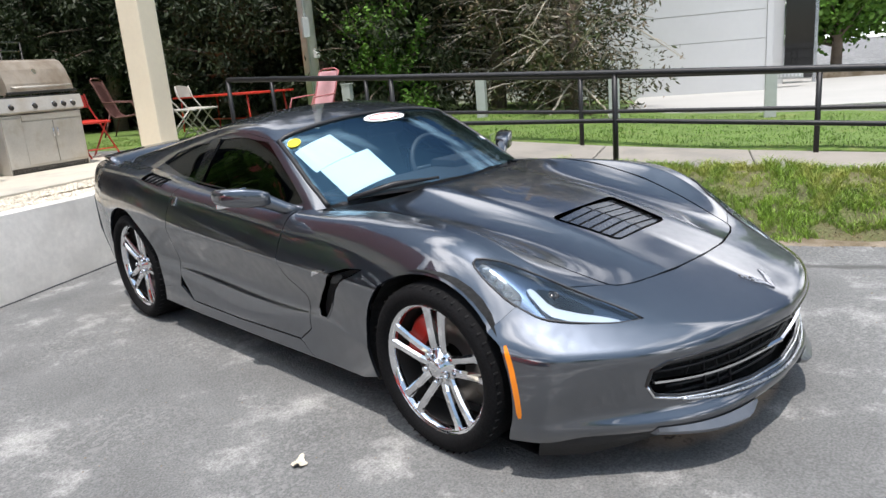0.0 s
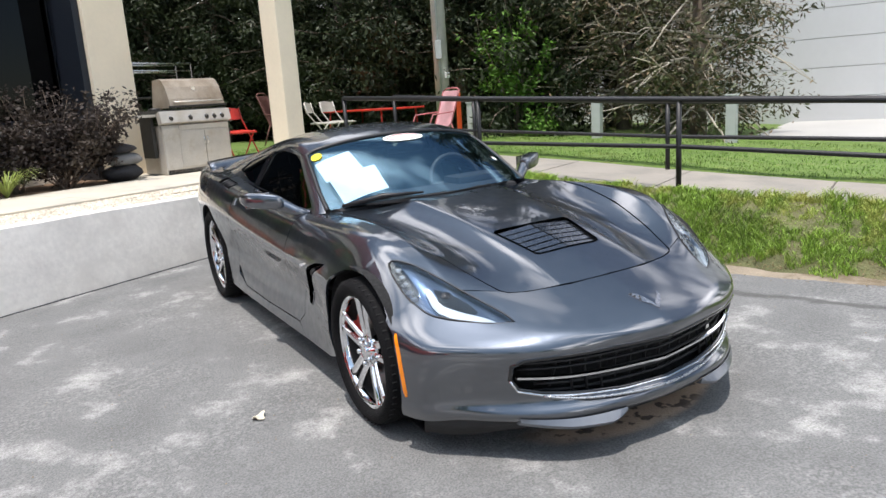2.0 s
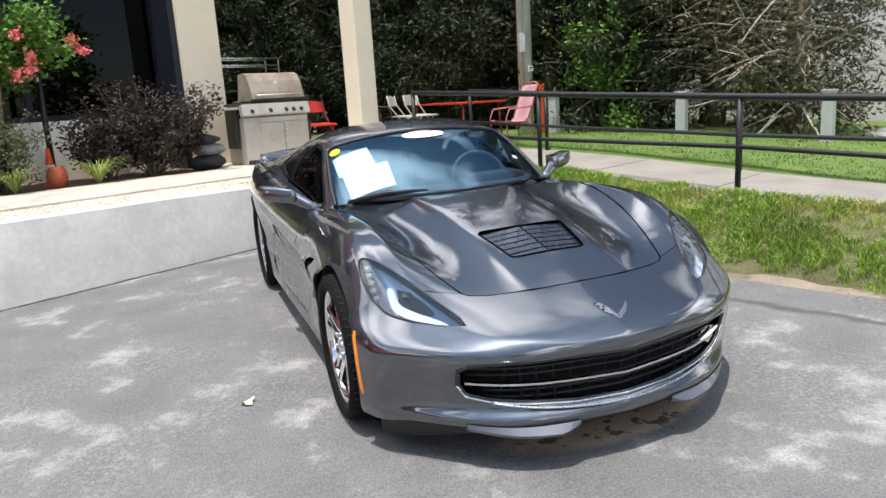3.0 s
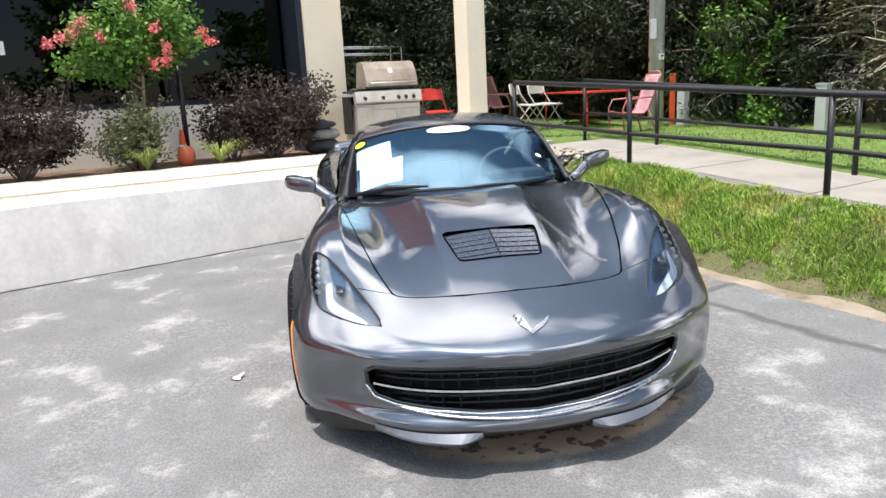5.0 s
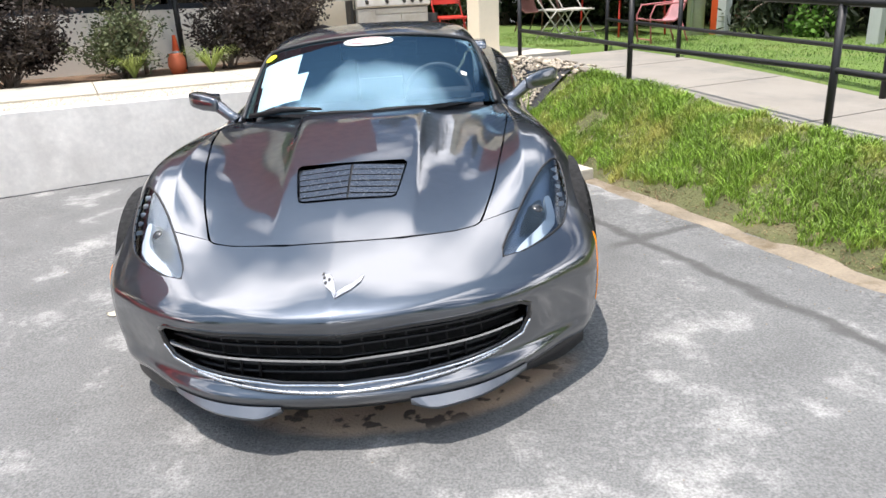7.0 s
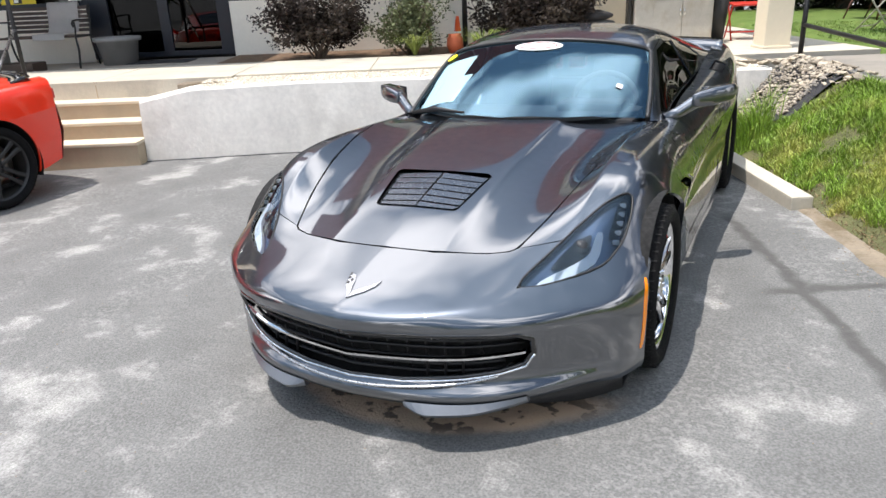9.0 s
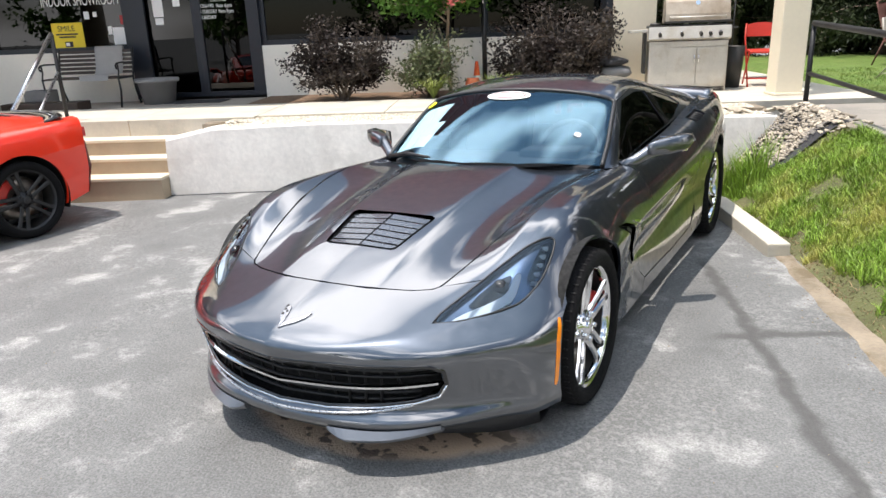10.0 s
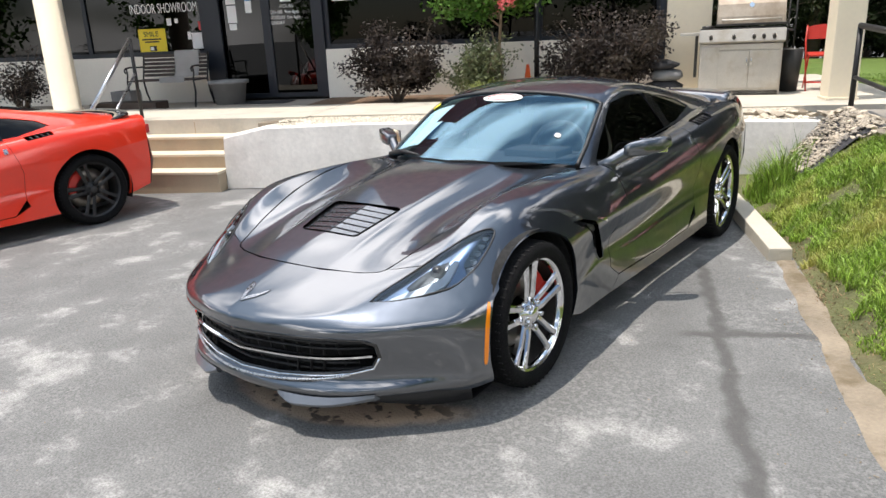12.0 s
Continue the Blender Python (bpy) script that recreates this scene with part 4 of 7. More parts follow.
def wheel(parent, at, rim_r, tyre_r, width, side, rim_mat, spoke_mat, rear, disc=True):
    """One wheel with tyre, rim, five split spokes, disc, caliper and nuts; side: which way its face looks along x."""
    w = tagged(new("wheel"), "", "")
    w.parent = parent
    w.matrix_basis = at
    h = width / 2
    s = side
    bm = bmesh.new()
    prof = [(rim_r - 0.005, -h * 0.86), (rim_r + 0.012, -h * 0.97), (tyre_r - 0.03, -h * 1.02), (tyre_r - 0.008, -h * 0.86), (tyre_r, -h * 0.6), (tyre_r + 0.001, 0), (tyre_r, h * 0.6), (tyre_r - 0.008, h * 0.86), (tyre_r - 0.03, h * 1.02), (rim_r + 0.012, h * 0.97), (rim_r - 0.005, h * 0.86)]
    lathe(bm, prof, 56, "X", closed=True)
    tyre = part("tyre", bm, M_RUBBER, w)
    bars = bmesh.new()
    for k in range(56):
        a = 2 * math.pi * k / 56
        for e in (-0.78, 0.78):
            box(bars, (h * 0.26, 0.003, 0.006), (h * e, (tyre_r - 0.006) * math.cos(a), (tyre_r - 0.006) * math.sin(a)), Matrix.Rotation(a, 4, "X"))
    tagged(part("tread", bars, M_SHADOWBOX, w), kind="stuff")
    bm = bmesh.new()
    lathe(bm, [(rim_r + 0.004, s * h * 0.90), (rim_r + 0.006, s * h * 0.84), (rim_r - 0.012, s * h * 0.80), (rim_r - 0.022, s * h * 0.72), (rim_r - 0.024, s * h * 0.56)], 64, "X")
    part("rim", bm, rim_mat, w)
    # inner barrel in a darker colour, standing for the shade inside the rim
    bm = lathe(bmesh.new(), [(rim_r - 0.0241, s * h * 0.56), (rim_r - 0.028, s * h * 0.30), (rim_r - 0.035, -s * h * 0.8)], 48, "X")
    part("rim_barrel", bm, M_DARKSTEEL, w, "rim barrel darkened in its colour to look shaded")
    face = s * h * 0.72
    bm = bmesh.new()
    for k in range(5):
        a0 = radians(90 + 72 * k + (18 if rear else 4))
        for sgn in (-1, 1):
            pts = []
            for r, off, half, x in ((0.050, 0.021, 0.019, face - s * 0.030), (0.095, 0.026, 0.018, face - s * 0.018), (rim_r * 0.62, 0.030, 0.0175, face - s * 0.010), (rim_r * 0.86, 0.036, 0.0195, face - s * 0.005), (rim_r - 0.008, 0.044, 0.026, face - s * 0.002)):
                ang = a0 + sgn * math.asin(off / r)
                c, d = Vector((x, r * math.cos(ang), r * math.sin(ang))), Vector((0, -math.sin(ang), math.cos(ang)))
                pts.append([c + d * half, c + d * half * 0.55 + Vector((s * 0.008, 0, 0)), c - d * half * 0.55 + Vector((s * 0.008, 0, 0)), c - d * half, c - Vector((s * 0.030, 0, 0))])
            rows = [[bm.verts.new(p) for p in ring] for ring in pts]
            for p, q in zip(rows, rows[1:]):
                for i in range(5):
                    bm.faces.new((p[i], p[(i + 1) % 5], q[(i + 1) % 5], q[i]))
            bm.faces.new(rows[0])
            bm.faces.new(rows[-1])
        tube(bm, [(face - s * 0.012, 0.056 * math.cos(a0 + 0.63), 0.056 * math.sin(a0 + 0.63)), (face + s * 0.010, 0.056 * math.cos(a0 + 0.63), 0.056 * math.sin(a0 + 0.63))], 0.011, 6)
    bmesh.ops.recalc_face_normals(bm, faces=bm.faces)
    part("spokes", bm, spoke_mat, w, "five pairs of split spokes")
    bm = bmesh.new()
    lathe(bm, [(0.078, face - s * 0.036), (0.075, face - s * 0.02), (0.040, face - s * 0.012), (0.036, face + s * 0.004), (0.030, face + s * 0.008), (0.001, face + s * 0.009)], 28, "X")
    part("hub", bm, spoke_mat, w)
    bm = bmesh.new()
    dr = rim_r - 0.065
    lathe(bm, [(0.07, s * 0.0), (dr, s * 0.0), (dr, -s * 0.022), (0.07, -s * 0.022)], 40, "X", closed=True)
    part("brake_disc", bm, M_DISC, w)
    bm = bmesh.new()
    lathe(bm, [(rim_r - 0.03, -s * h * 0.5), (0.02, -s * h * 0.55)], 32, "X")
    part("backing_plate", bm, M_SHADOWBOX, w)
    bm = bmesh.new()
    rows = []
    for i in range(9):
        a = radians((150 if rear else 30) - 34 + 68 * i / 8)
        rows.append([bm.verts.new((x, r * math.cos(a), r * math.sin(a))) for x, r in ((s * 0.030, dr - 0.075), (s * 0.040, dr - 0.06), (s * 0.040, dr + 0.002), (s * 0.028, dr + 0.014), (-s * 0.03, dr + 0.014), (-s * 0.03, dr - 0.075))])
    for p, q in zip(rows, rows[1:]):
        for i in range(6):
            bm.faces.new((p[i], p[(i + 1) % 6], q[(i + 1) % 6], q[i]))
    bm.faces.new(rows[0])
    bm.faces.new(rows[-1])
    bmesh.ops.recalc_face_normals(bm, faces=bm.faces)
    part("caliper", bm, M_CALIPER, w, "red brake caliper")
    return w


def along(points, step=0.02):
    out = []
    for a, b in zip(points, points[1:]):
        a, b = np.array(a, float), np.array(b, float)
        m = max(1, int(np.linalg.norm(b - a) / step))
        out += [a + (b - a) * i / m for i in range(m)]
    return out + [np.array(points[-1], float)]


def mirrored_plan(points):
    return [p[:2] for p in mirrored([(x, y, 0.0) for x, y in points])]


def both(fn):
    for side in (1, -1):
        fn(side)


def sided(points, s):
    return points if s > 0 else other_side(points)


def coupe(name, label, paint, rim_mat, spoke_mat, at, detail=True):
    car = thing(name, label, "car", at)
    fl = 0.014
    # bonnet with its vent opening
    hood = panel("hood", BODY, [mirrored(HOOD_FRONT + HOOD_SIDE + [(0.66, 0.85, 0.825), (0.52, 0.742, 0.845), (0.3, 0.618, 0.86), (0, 0.570, 0.86)]), HOOD_VENT], paint, car, gap=0.0055, round_off=1, spacing=0.03)
    # front bumper over the nose, with grille and lamp openings
    lamp_in = [(0.615, -0.42, 0.645), (0.532, -0.600, 0.563), (0.525, -0.650, 0.535), (0.60, -0.60, 0.533), (0.70, -0.50, 0.545), (0.765, -0.42, 0.565), (0.80, -0.34, 0.61)]
    top = HOOD_FRONT + [(0.475, -0.485, 0.625), (0.55, -0.45, 0.635)]
    low = [(0.895, -0.285, 0.54)] + arc(FRONT_AXLE, 0.372, 148, 207, 0.88, 10)[1:] + [(0.75, -0.555, 0.165), (0.6, -0.70, 0.17), (0.42, -0.825, 0.175), (0.21, -0.89, 0.18), (0, -0.905, 0.18)]
    panel("front_bumper", NOSE, [mirrored(top + lamp_in + low), mirrored(GRILLE)], paint, car, gap=0.0015, round_off=0, spacing=0.03)

    def side(s):
        fender = HOOD_SIDE[::-1] + [(0.55, -0.45, 0.635), (0.615, -0.42, 0.645)] + LAMP[3:8][0:4] + [(0.80, -0.34, 0.61), (0.895, -0.285, 0.54)] + arc(FRONT_AXLE, 0.372, 146, -20, 0.9, 24)[1:] + [(0.885, 0.45, 0.172), (0.885, 0.80, 0.172), (0.885, 0.86, 0.20)] + DOOR[6:0:-1][0:6] + [(0.735, 0.985, 0.806), (0.715, 0.93, 0.80)]
        panel("front_fender", BODY, [sided(fender, s), sided(SIDE_VENT, s)], paint, car, gap=0.0015, round_off=0, spacing=0.03)
        door = panel("door", BODY, [sided(DOOR, s)], paint, car, gap=0.0038, round_off=0, spacing=0.035)
        sill = [(0.885, 0.86, 0.20), (0.885, 0.80, 0.172), (0.89, 1.2, 0.170), (0.9, 2.0, 0.172), (0.9, 2.36, 0.178)] + arc(REAR_AXLE, 0.385, 206, 190, 0.9, 4)[1:] + [(0.9, 2.12, 0.30), (0.9, 1.98, 0.232), (0.89, 1.5, 0.222), (0.87, 0.92, 0.232)]
        panel("rocker", BODY, [sided(sill, s)], paint, car, round_off=0, spacing=0.03)
        quarter = [(0.735, 2.03, 0.872), (0.86, 2.06, 0.84), (0.9, 2.12, 0.60), (0.88, 2.10, 0.36), (0.9, 2.12, 0.30)] + arc(REAR_AXLE, 0.385, 190, -22, 0.93, 26) + [(0.86, 3.2, 0.25), (0.83, 3.33, 0.28), (0.86, 3.36, 0.52), (0.865, 3.36, 0.73), (0.8, 3.4, 0.935), (0.67, 3.42, 0.975), (0.70, 3.2, 0.965), (0.72, 2.9, 0.955), (0.728, 2.5, 0.925)]
        vent = [(0.79, 2.22, 0.895), (0.865, 2.22, 0.872), (0.872, 2.46, 0.902), (0.80, 2.46, 0.922)]
        panel("quarter_panel", BODY, [sided(quarter, s), sided(vent, s)], paint, car, round_off=0, spacing=0.035)
        # glass of the side, pillar and rail
        glass = [(0.695, 1.02, 0.835), (0.672, 1.14, 0.93), (0.625, 1.30, 1.03), (0.59, 1.42, 1.095), (0.585, 1.70, 1.118), (0.592, 1.92, 1.105), (0.70, 2.00, 0.905), (0.718, 2.0, 0.885), (0.712, 1.5, 0.852), (0.713, 1.1, 0.82)]
        panel("side_window", CABIN, [sided(glass, s)], M_SIDEGLASS, car, round_off=1, lift=-0.006, flange=0.003, label="dark tinted side window")
        pillar = [(0.588, 1.92, 1.11), (0.596, 2.03, 1.098), (0.722, 2.08, 0.892), (0.712, 1.99, 0.882)]
        panel("door_pillar", CABIN, [sided(pillar, s)], M_GLOSSBLACK, car, lift=0.0035, flange=0.004, round_off=0, spacing=0.03)
        small = [(0.60, 2.02, 1.09), (0.602, 2.2, 1.07), (0.625, 2.42, 1.02), (0.67, 2.52, 0.955), (0.715, 2.2, 0.905), (0.712, 2.07, 0.90)]
        panel("quarter_window", CABIN, [sided(small, s)], M_SIDEGLASS, car, round_off=1, lift=-0.006, flange=0.003)
        rail = [(0.715, 0.95, 0.80), (0.668, 0.875, 0.812), (0.645, 1.03, 0.915), (0.615, 1.19, 1.015), (0.585, 1.36, 1.098), (0.57, 1.68, 1.142), (0.572, 2.05, 1.122), (0.588, 2.5, 1.058), (0.612, 2.95, 0.993), (0.62, 3.25, 0.96), (0.665, 3.26, 0.945), (0.70, 3.2, 0.95), (0.73, 2.9, 0.948), (0.732, 2.5, 0.925), (0.722, 2.05, 0.88), (0.712, 1.4, 0.84), (0.715, 1.1, 0.812)]
        panel("roof_rail", CABIN, [sided(rail, s), sided(glass, s), sided(small, s)], paint, car, round_off=0, spacing=0.03)
        # liners of the wheel arches
        for axle, r in ((FRONT_AXLE, 0.378), (REAR_AXLE, 0.392)):
            bm = bmesh.new()
            rows = []
            for i in range(25):
                a = radians(-22 + 224 * i / 24)
                rows.append([bm.verts.new((s * x, axle[0] + r * math.cos(a), axle[1] + r * math.sin(a))) for x in (0.885 if axle[0] == 0 else 0.9, 0.55)])
            for p, q in zip(rows, rows[1:]):
                bm.faces.new((p[0], p[1], q[1], q[0]))
            bm.faces.new([p[1] for p in rows])
            part("wheel_liner", bm, M_SHADOWBOX, car)
        # lamp: dark housing, light guide, projector and clear lens
        lamp = tagged(new("headlight"), "clear headlight with a white light guide", "")
        lamp.parent = car
        panel("housing", BODY, [sided(LAMP, s)], M_LAMPDARK, lamp, lift=-0.026, flange=-0.026, round_off=1, spacing=0.03)
        panel("lens", BODY, [sided(LAMP, s)], M_LENS, lamp, lift=0.0, gap=0.004, flange=0.004, round_off=1, spacing=0.03)
        guide = [(0.575, -0.625, 0.54), (0.70, -0.492, 0.555), (0.745, -0.425, 0.58), (0.735, -0.33, 0.645), (0.712, -0.34, 0.648), (0.712, -0.42, 0.595), (0.67, -0.475, 0.575), (0.585, -0.585, 0.552)]
        panel("light_guide", BODY, [sided(guide, s)], M_LAMPLIGHT, lamp, lift=-0.008, flange=0.016, round_off=1, spacing=0.02, label="white light guide")
        eye = on_net(BODY, [(s * 0.675, -0.40, 0.615)], -0.028)[0]
        bm = bmesh.new()
        bmesh.ops.create_uvsphere(bm, u_segments=16, v_segments=10, radius=0.034, matrix=Matrix.Translation(eye))
        part("projector", bm, M_GLOSSBLACK, lamp, smooth=True)
        bezel = [(0.60, -0.535, 0.575), (0.69, -0.47, 0.585), (0.705, -0.39, 0.62), (0.70, -0.345, 0.65), (0.665, -0.38, 0.645), (0.62, -0.46, 0.61)]
        panel("bezel", BODY, [sided(bezel, s)], M_GLOSSBLACK, lamp, lift=-0.018, flange=0.006, round_off=1, spacing=0.02)
        ledge = [(0.762, -0.35, 0.64), (0.758, -0.25, 0.695), (0.765, -0.175, 0.735), (0.80, -0.172, 0.732), (0.806, -0.23, 0.69), (0.795, -0.32, 0.63)]
        panel("led_tray", BODY, [sided(ledge, s)], M_GLOSSBLACK, lamp, lift=-0.014, flange=0.008, round_off=1, spacing=0.02)
        for k in range(5):
            p = on_net(BODY, [(s * (0.782 + 0.004 * k), -0.20 - 0.035 * k, 0.722 - 0.022 * k)], -0.016)[0]
            part("led", block((0.021, 0.020, 0.014), p, None, 0.003), M_LAMPLIGHT, lamp)
        edge = on_net(BODY, filled(rounded(LAMP, 1), 0.02), 0.001)
        edge = [(s * x, y, z) for x, y, z in edge]
        part("seal", tube(bmesh.new(), edge + edge[:1], 0.0042, 5), M_BLACK, lamp)
        # marker lamp along the arch
        mk = [(0.886, -0.348, 0.50), (0.886, -0.368, 0.44), (0.886, -0.383, 0.34), (0.883, -0.386, 0.255), (0.877, -0.402, 0.255), (0.876, -0.400, 0.34), (0.876, -0.385, 0.44), (0.880, -0.358, 0.505)]
        panel("marker_light", NOSE, [sided(mk, s)], M_AMBER, car, lift=0.0015, flange=0.006, round_off=1, spacing=0.015, label="amber side marker")
        # side vent back, vent blade and badge
        panel("vent_liner", BODY, [sided(SIDE_VENT, s)], M_SHADOWBOX, car, lift=-0.03, flange=-0.034, round_off=0)
        blade = [(0.90, 0.505, 0.625), (0.89, 0.585, 0.585), (0.885, 0.60, 0.560), (0.895, 0.545, 0.572), (0.90, 0.49, 0.607)]
        panel("vent_blade", BODY, [sided(blade, s)], M_BLACK, car, lift=-0.012, flange=0.012, round_off=1, spacing=0.02)
        lower_edge = on_net(BODY, along([(s * x, y, z) for x, y, z in SIDE_VENT[5:9]], 0.02), 0.001)
        part("vent_edge", tube(bmesh.new(), lower_edge, 0.004, 5), paint, car)
        badge = [(0.9, 0.60, 0.63), (0.9, 0.70, 0.605), (0.9, 0.72, 0.575), (0.9, 0.69, 0.59), (0.9, 0.60, 0.62)]
        panel("side_badge", BODY, [sided(badge, s)], M_CHROME, car, lift=0.005, flange=0.005, round_off=0, spacing=0.02, label="small chrome side badge")
        # quarter vent
        panel("vent_liner", BODY, [sided(vent, s)], M_BLACK, car, lift=-0.03, flange=-0.034, round_off=0)
        for k in range(4):
            y = 2.27 + 0.05 * k
            pts = on_net(BODY, [(s * 0.80, y, 0.905), (s * 0.83, y + 0.005, 0.898), (s * 0.866, y + 0.01, 0.885)], -0.01)
            part("vent_slat", tube(bmesh.new(), pts, 0.008, 5), M_BLACK, car)
        # mirror on its stalk
        m = tagged(new("door_mirror"), "", "")
        m.parent = car
        bm = bmesh.new()
        rows = []
        for i in range(15):
            k = i / 14
            cx, cy, cz = s * (0.835 + 0.195 * k), 1.11 + 0.12 * k, 0.880 + 0.030 * k
            hw = lerp_table(k, [(0, 0.030), (0.15, 0.040), (0.5, 0.046), (0.8, 0.042), (0.93, 0.034), (1.0, 0.014)])
            hd = lerp_table(k, [(0, 0.038), (0.15, 0.050), (0.5, 0.056), (0.8, 0.050), (0.93, 0.040), (1.0, 0.016)])
            rows.append([bm.verts.new((cx + s * 0.0, cy + hd * 1.15 * math.copysign(abs(math.cos(a)) ** 0.38, math.cos(a)), cz + hw * math.copysign(abs(math.sin(a)) ** 0.38, math.sin(a)))) for a in (2 * math.pi * j / 16 for j in range(16))])
        for p, q in zip(rows, rows[1:]):
            for j in range(16):
                bm.faces.new((p[j], p[(j + 1) % 16], q[(j + 1) % 16], q[j]))
        bm.faces.new(rows[0])
        bm.faces.new(rows[-1])
        bmesh.ops.recalc_face_normals(bm, faces=bm.faces)
        part("mirror_shell", bm, paint, m, smooth=True)
        part("mirror_stalk", tube(bmesh.new(), [(s * 0.715, 1.02, 0.792), (s * 0.77, 1.06, 0.822), (s * 0.83, 1.105, 0.862), (s * 0.89, 1.14, 0.885)], [0.034, 0.030, 0.034, 0.036], 10), paint, m)
        part("mirror_glass", block((0.15, 0.006, 0.085), (s * 0.925, 1.262, 0.885), Matrix.Rotation(radians(s * 31), 4, "Z"), 0.002), M_CHROME, m)
        part("door_handle", block((0.008, 0.035, 0.05), on_net(BODY, [(s * 0.87, 2.02, 0.80)], 0.001)[0], Matrix.Rotation(radians(s * -28), 4, "Y"), 0.002), M_SILVER, door)

    both(side)
    # screen, roof and hatch
    ws = [(0, 0.575, 0.868), (0.3, 0.625, 0.865), (0.53, 0.755, 0.846), (0.655, 0.875, 0.822), (0.636, 1.03, 0.915), (0.606, 1.19, 1.015), (0.572, 1.345, 1.095), (0.48, 1.325, 1.132), (0.27, 1.30, 1.163), (0, 1.28, 1.175)]
    panel("windscreen", CABIN, [mirrored(ws)], M_WINDSCREEN, car, gap=0.004, round_off=0, lift=-0.003, flange=0.004, label="windscreen glass with sky blue put into its reflection").visible_shadow = False
    edge = on_net(CABIN, along(ws[3:] + [(-x, y, z) for x, y, z in ws[8:2:-1]], 0.03), -0.002)
    part("windscreen_trim", tube(bmesh.new(), edge, 0.013, 6), M_BLACK, car)
    roof = [(0, 1.285, 1.178), (0.27, 1.305, 1.166), (0.48, 1.33, 1.135), (0.585, 1.36, 1.098), (0.57, 1.68, 1.142), (0.572, 2.02, 1.124), (0.475, 2.03, 1.172), (0.27, 2.03, 1.205), (0, 2.03, 1.217)]
    panel("roof", CABIN, [mirrored(roof)], paint, car, gap=0.002, round_off=0)
    hatch = [(0, 2.04, 1.215), (0.27, 2.04, 1.203), (0.475, 2.04, 1.17), (0.572, 2.03, 1.122), (0.588, 2.5, 1.058), (0.612, 2.95, 0.993), (0.62, 3.25, 0.96), (0.54, 3.30, 0.97), (0.3, 3.33, 0.983), (0, 3.35, 0.99)]
    rear_glass = [(0, 2.10, 1.208), (0.27, 2.10, 1.195), (0.44, 2.10, 1.165), (0.49, 2.5, 1.09), (0.50, 2.95, 1.02), (0.30, 3.05, 1.03), (0, 3.07, 1.035)]
    panel("hatch", CABIN, [mirrored(hatch), mirrored(rear_glass)], paint, car, gap=0.002, round_off=0)
    panel("rear_window", CABIN, [mirrored(rear_glass)], M_SIDEGLASS, car, gap=0.003, round_off=0, lift=-0.003, flange=0.004, label="dark tinted hatch glass")
    # spoiler, tail and underbody
    bm = bmesh.new()
    rows = []
    for i in range(33):
        x = -0.78 + 1.56 * i / 32
        k = abs(x) / 0.78
        y, z = 3.40 - 0.20 * k**2.2, 1.005 - 0.02 * k**2 + (0.012 if detail else 0.05)
        rows.append([bm.verts.new((x, y + a, z + b)) for a, b in ((-0.13, -0.035), (-0.02, 0.0), (0.05, 0.008), (0.055, -0.008), (-0.02, -0.03), (-0.12, -0.06))])
    for p, q in zip(rows, rows[1:]):
        for j in range(6):
            bm.faces.new((p[j], p[(j + 1) % 6], q[(j + 1) % 6], q[j]))
    bm.faces.new(rows[0])
    bm.faces.new(rows[-1])
    bmesh.ops.recalc_face_normals(bm, faces=bm.faces)
    part("spoiler", bm, paint if detail else M_BLACK, car, smooth=True)
    bm = bmesh.new()
    rows = []
    for i in range(25):
        x = -0.865 + 1.73 * i / 24
        k = abs(x) / 0.865
        rows.append([bm.verts.new((x * f, y - 0.16 * k**3, z)) for f, y, z in ((0.78, 3.40, 0.985), (0.93, 3.53, 0.93), (1.0, 3.53, 0.73), (0.995, 3.55, 0.52), (0.96, 3.5, 0.28), (0.95, 3.0, 0.2))])
    for p, q in zip(rows, rows[1:]):
        for j in range(5):
            bm.faces.new((p[j], p[j + 1], q[j + 1], q[j]))
    part("rear_bumper", bm, paint, car, smooth=True)
    for sx in (-0.62, -0.42, 0.42, 0.62):
        part("tail_light", block((0.15, 0.03, 0.09), (sx, 3.525 - 0.1 * (abs(sx) / 0.865) ** 3, 0.82), None, 0.012), M_REDPAPER, car)
    part("underbody", block((1.60, 3.4, 0.03), (0, 1.35, 0.165)), M_SHADOWBOX, car)
    part("bulkhead", block((1.15, 0.04, 0.55), (0, 0.52, 0.47)), M_SHADOWBOX, car)
    part("bulkhead", block((1.3, 0.04, 0.6), (0, 2.25, 0.55)), M_SHADOWBOX, car)
    part("engine_cover", block((1.0, 1.0, 0.40), (0, 0.0, 0.36), None, 0.03), M_SHADOWBOX, car)
    # grille: dark mesh, chrome bar, frame
    panel("grille_back", NOSE, [mirrored([(x * 1.05, y, z + (0.02 if z > 0.34 else -0.02)) for x, y, z in GRILLE])], M_SHADOWBOX, car, lift=-0.075, flange=0, round_off=0)
    edge = on_net(NOSE, along(mirrored(GRILLE) + [GRILLE[0]], 0.02), -0.006)
    part("grille_frame", tube(bmesh.new(), edge, 0.011, 6), M_GLOSSBLACK, car)
    lower = [(x, y, z - 0.004) for x, y, z in GRILLE[5:]]
    trim = on_net(NOSE, along([(-x, y, z) for x, y, z in lower] + lower[-2::-1], 0.02), 0.003)
    part("grille_trim", tube(bmesh.new(), trim, 0.005, 6), M_CHROME, car, "thin chrome trim under the grille")
    zc = lambda x: 0.343 - 0.012 * (1 - (abs(x) / 0.57) ** 2)
    bar = bmesh.new()
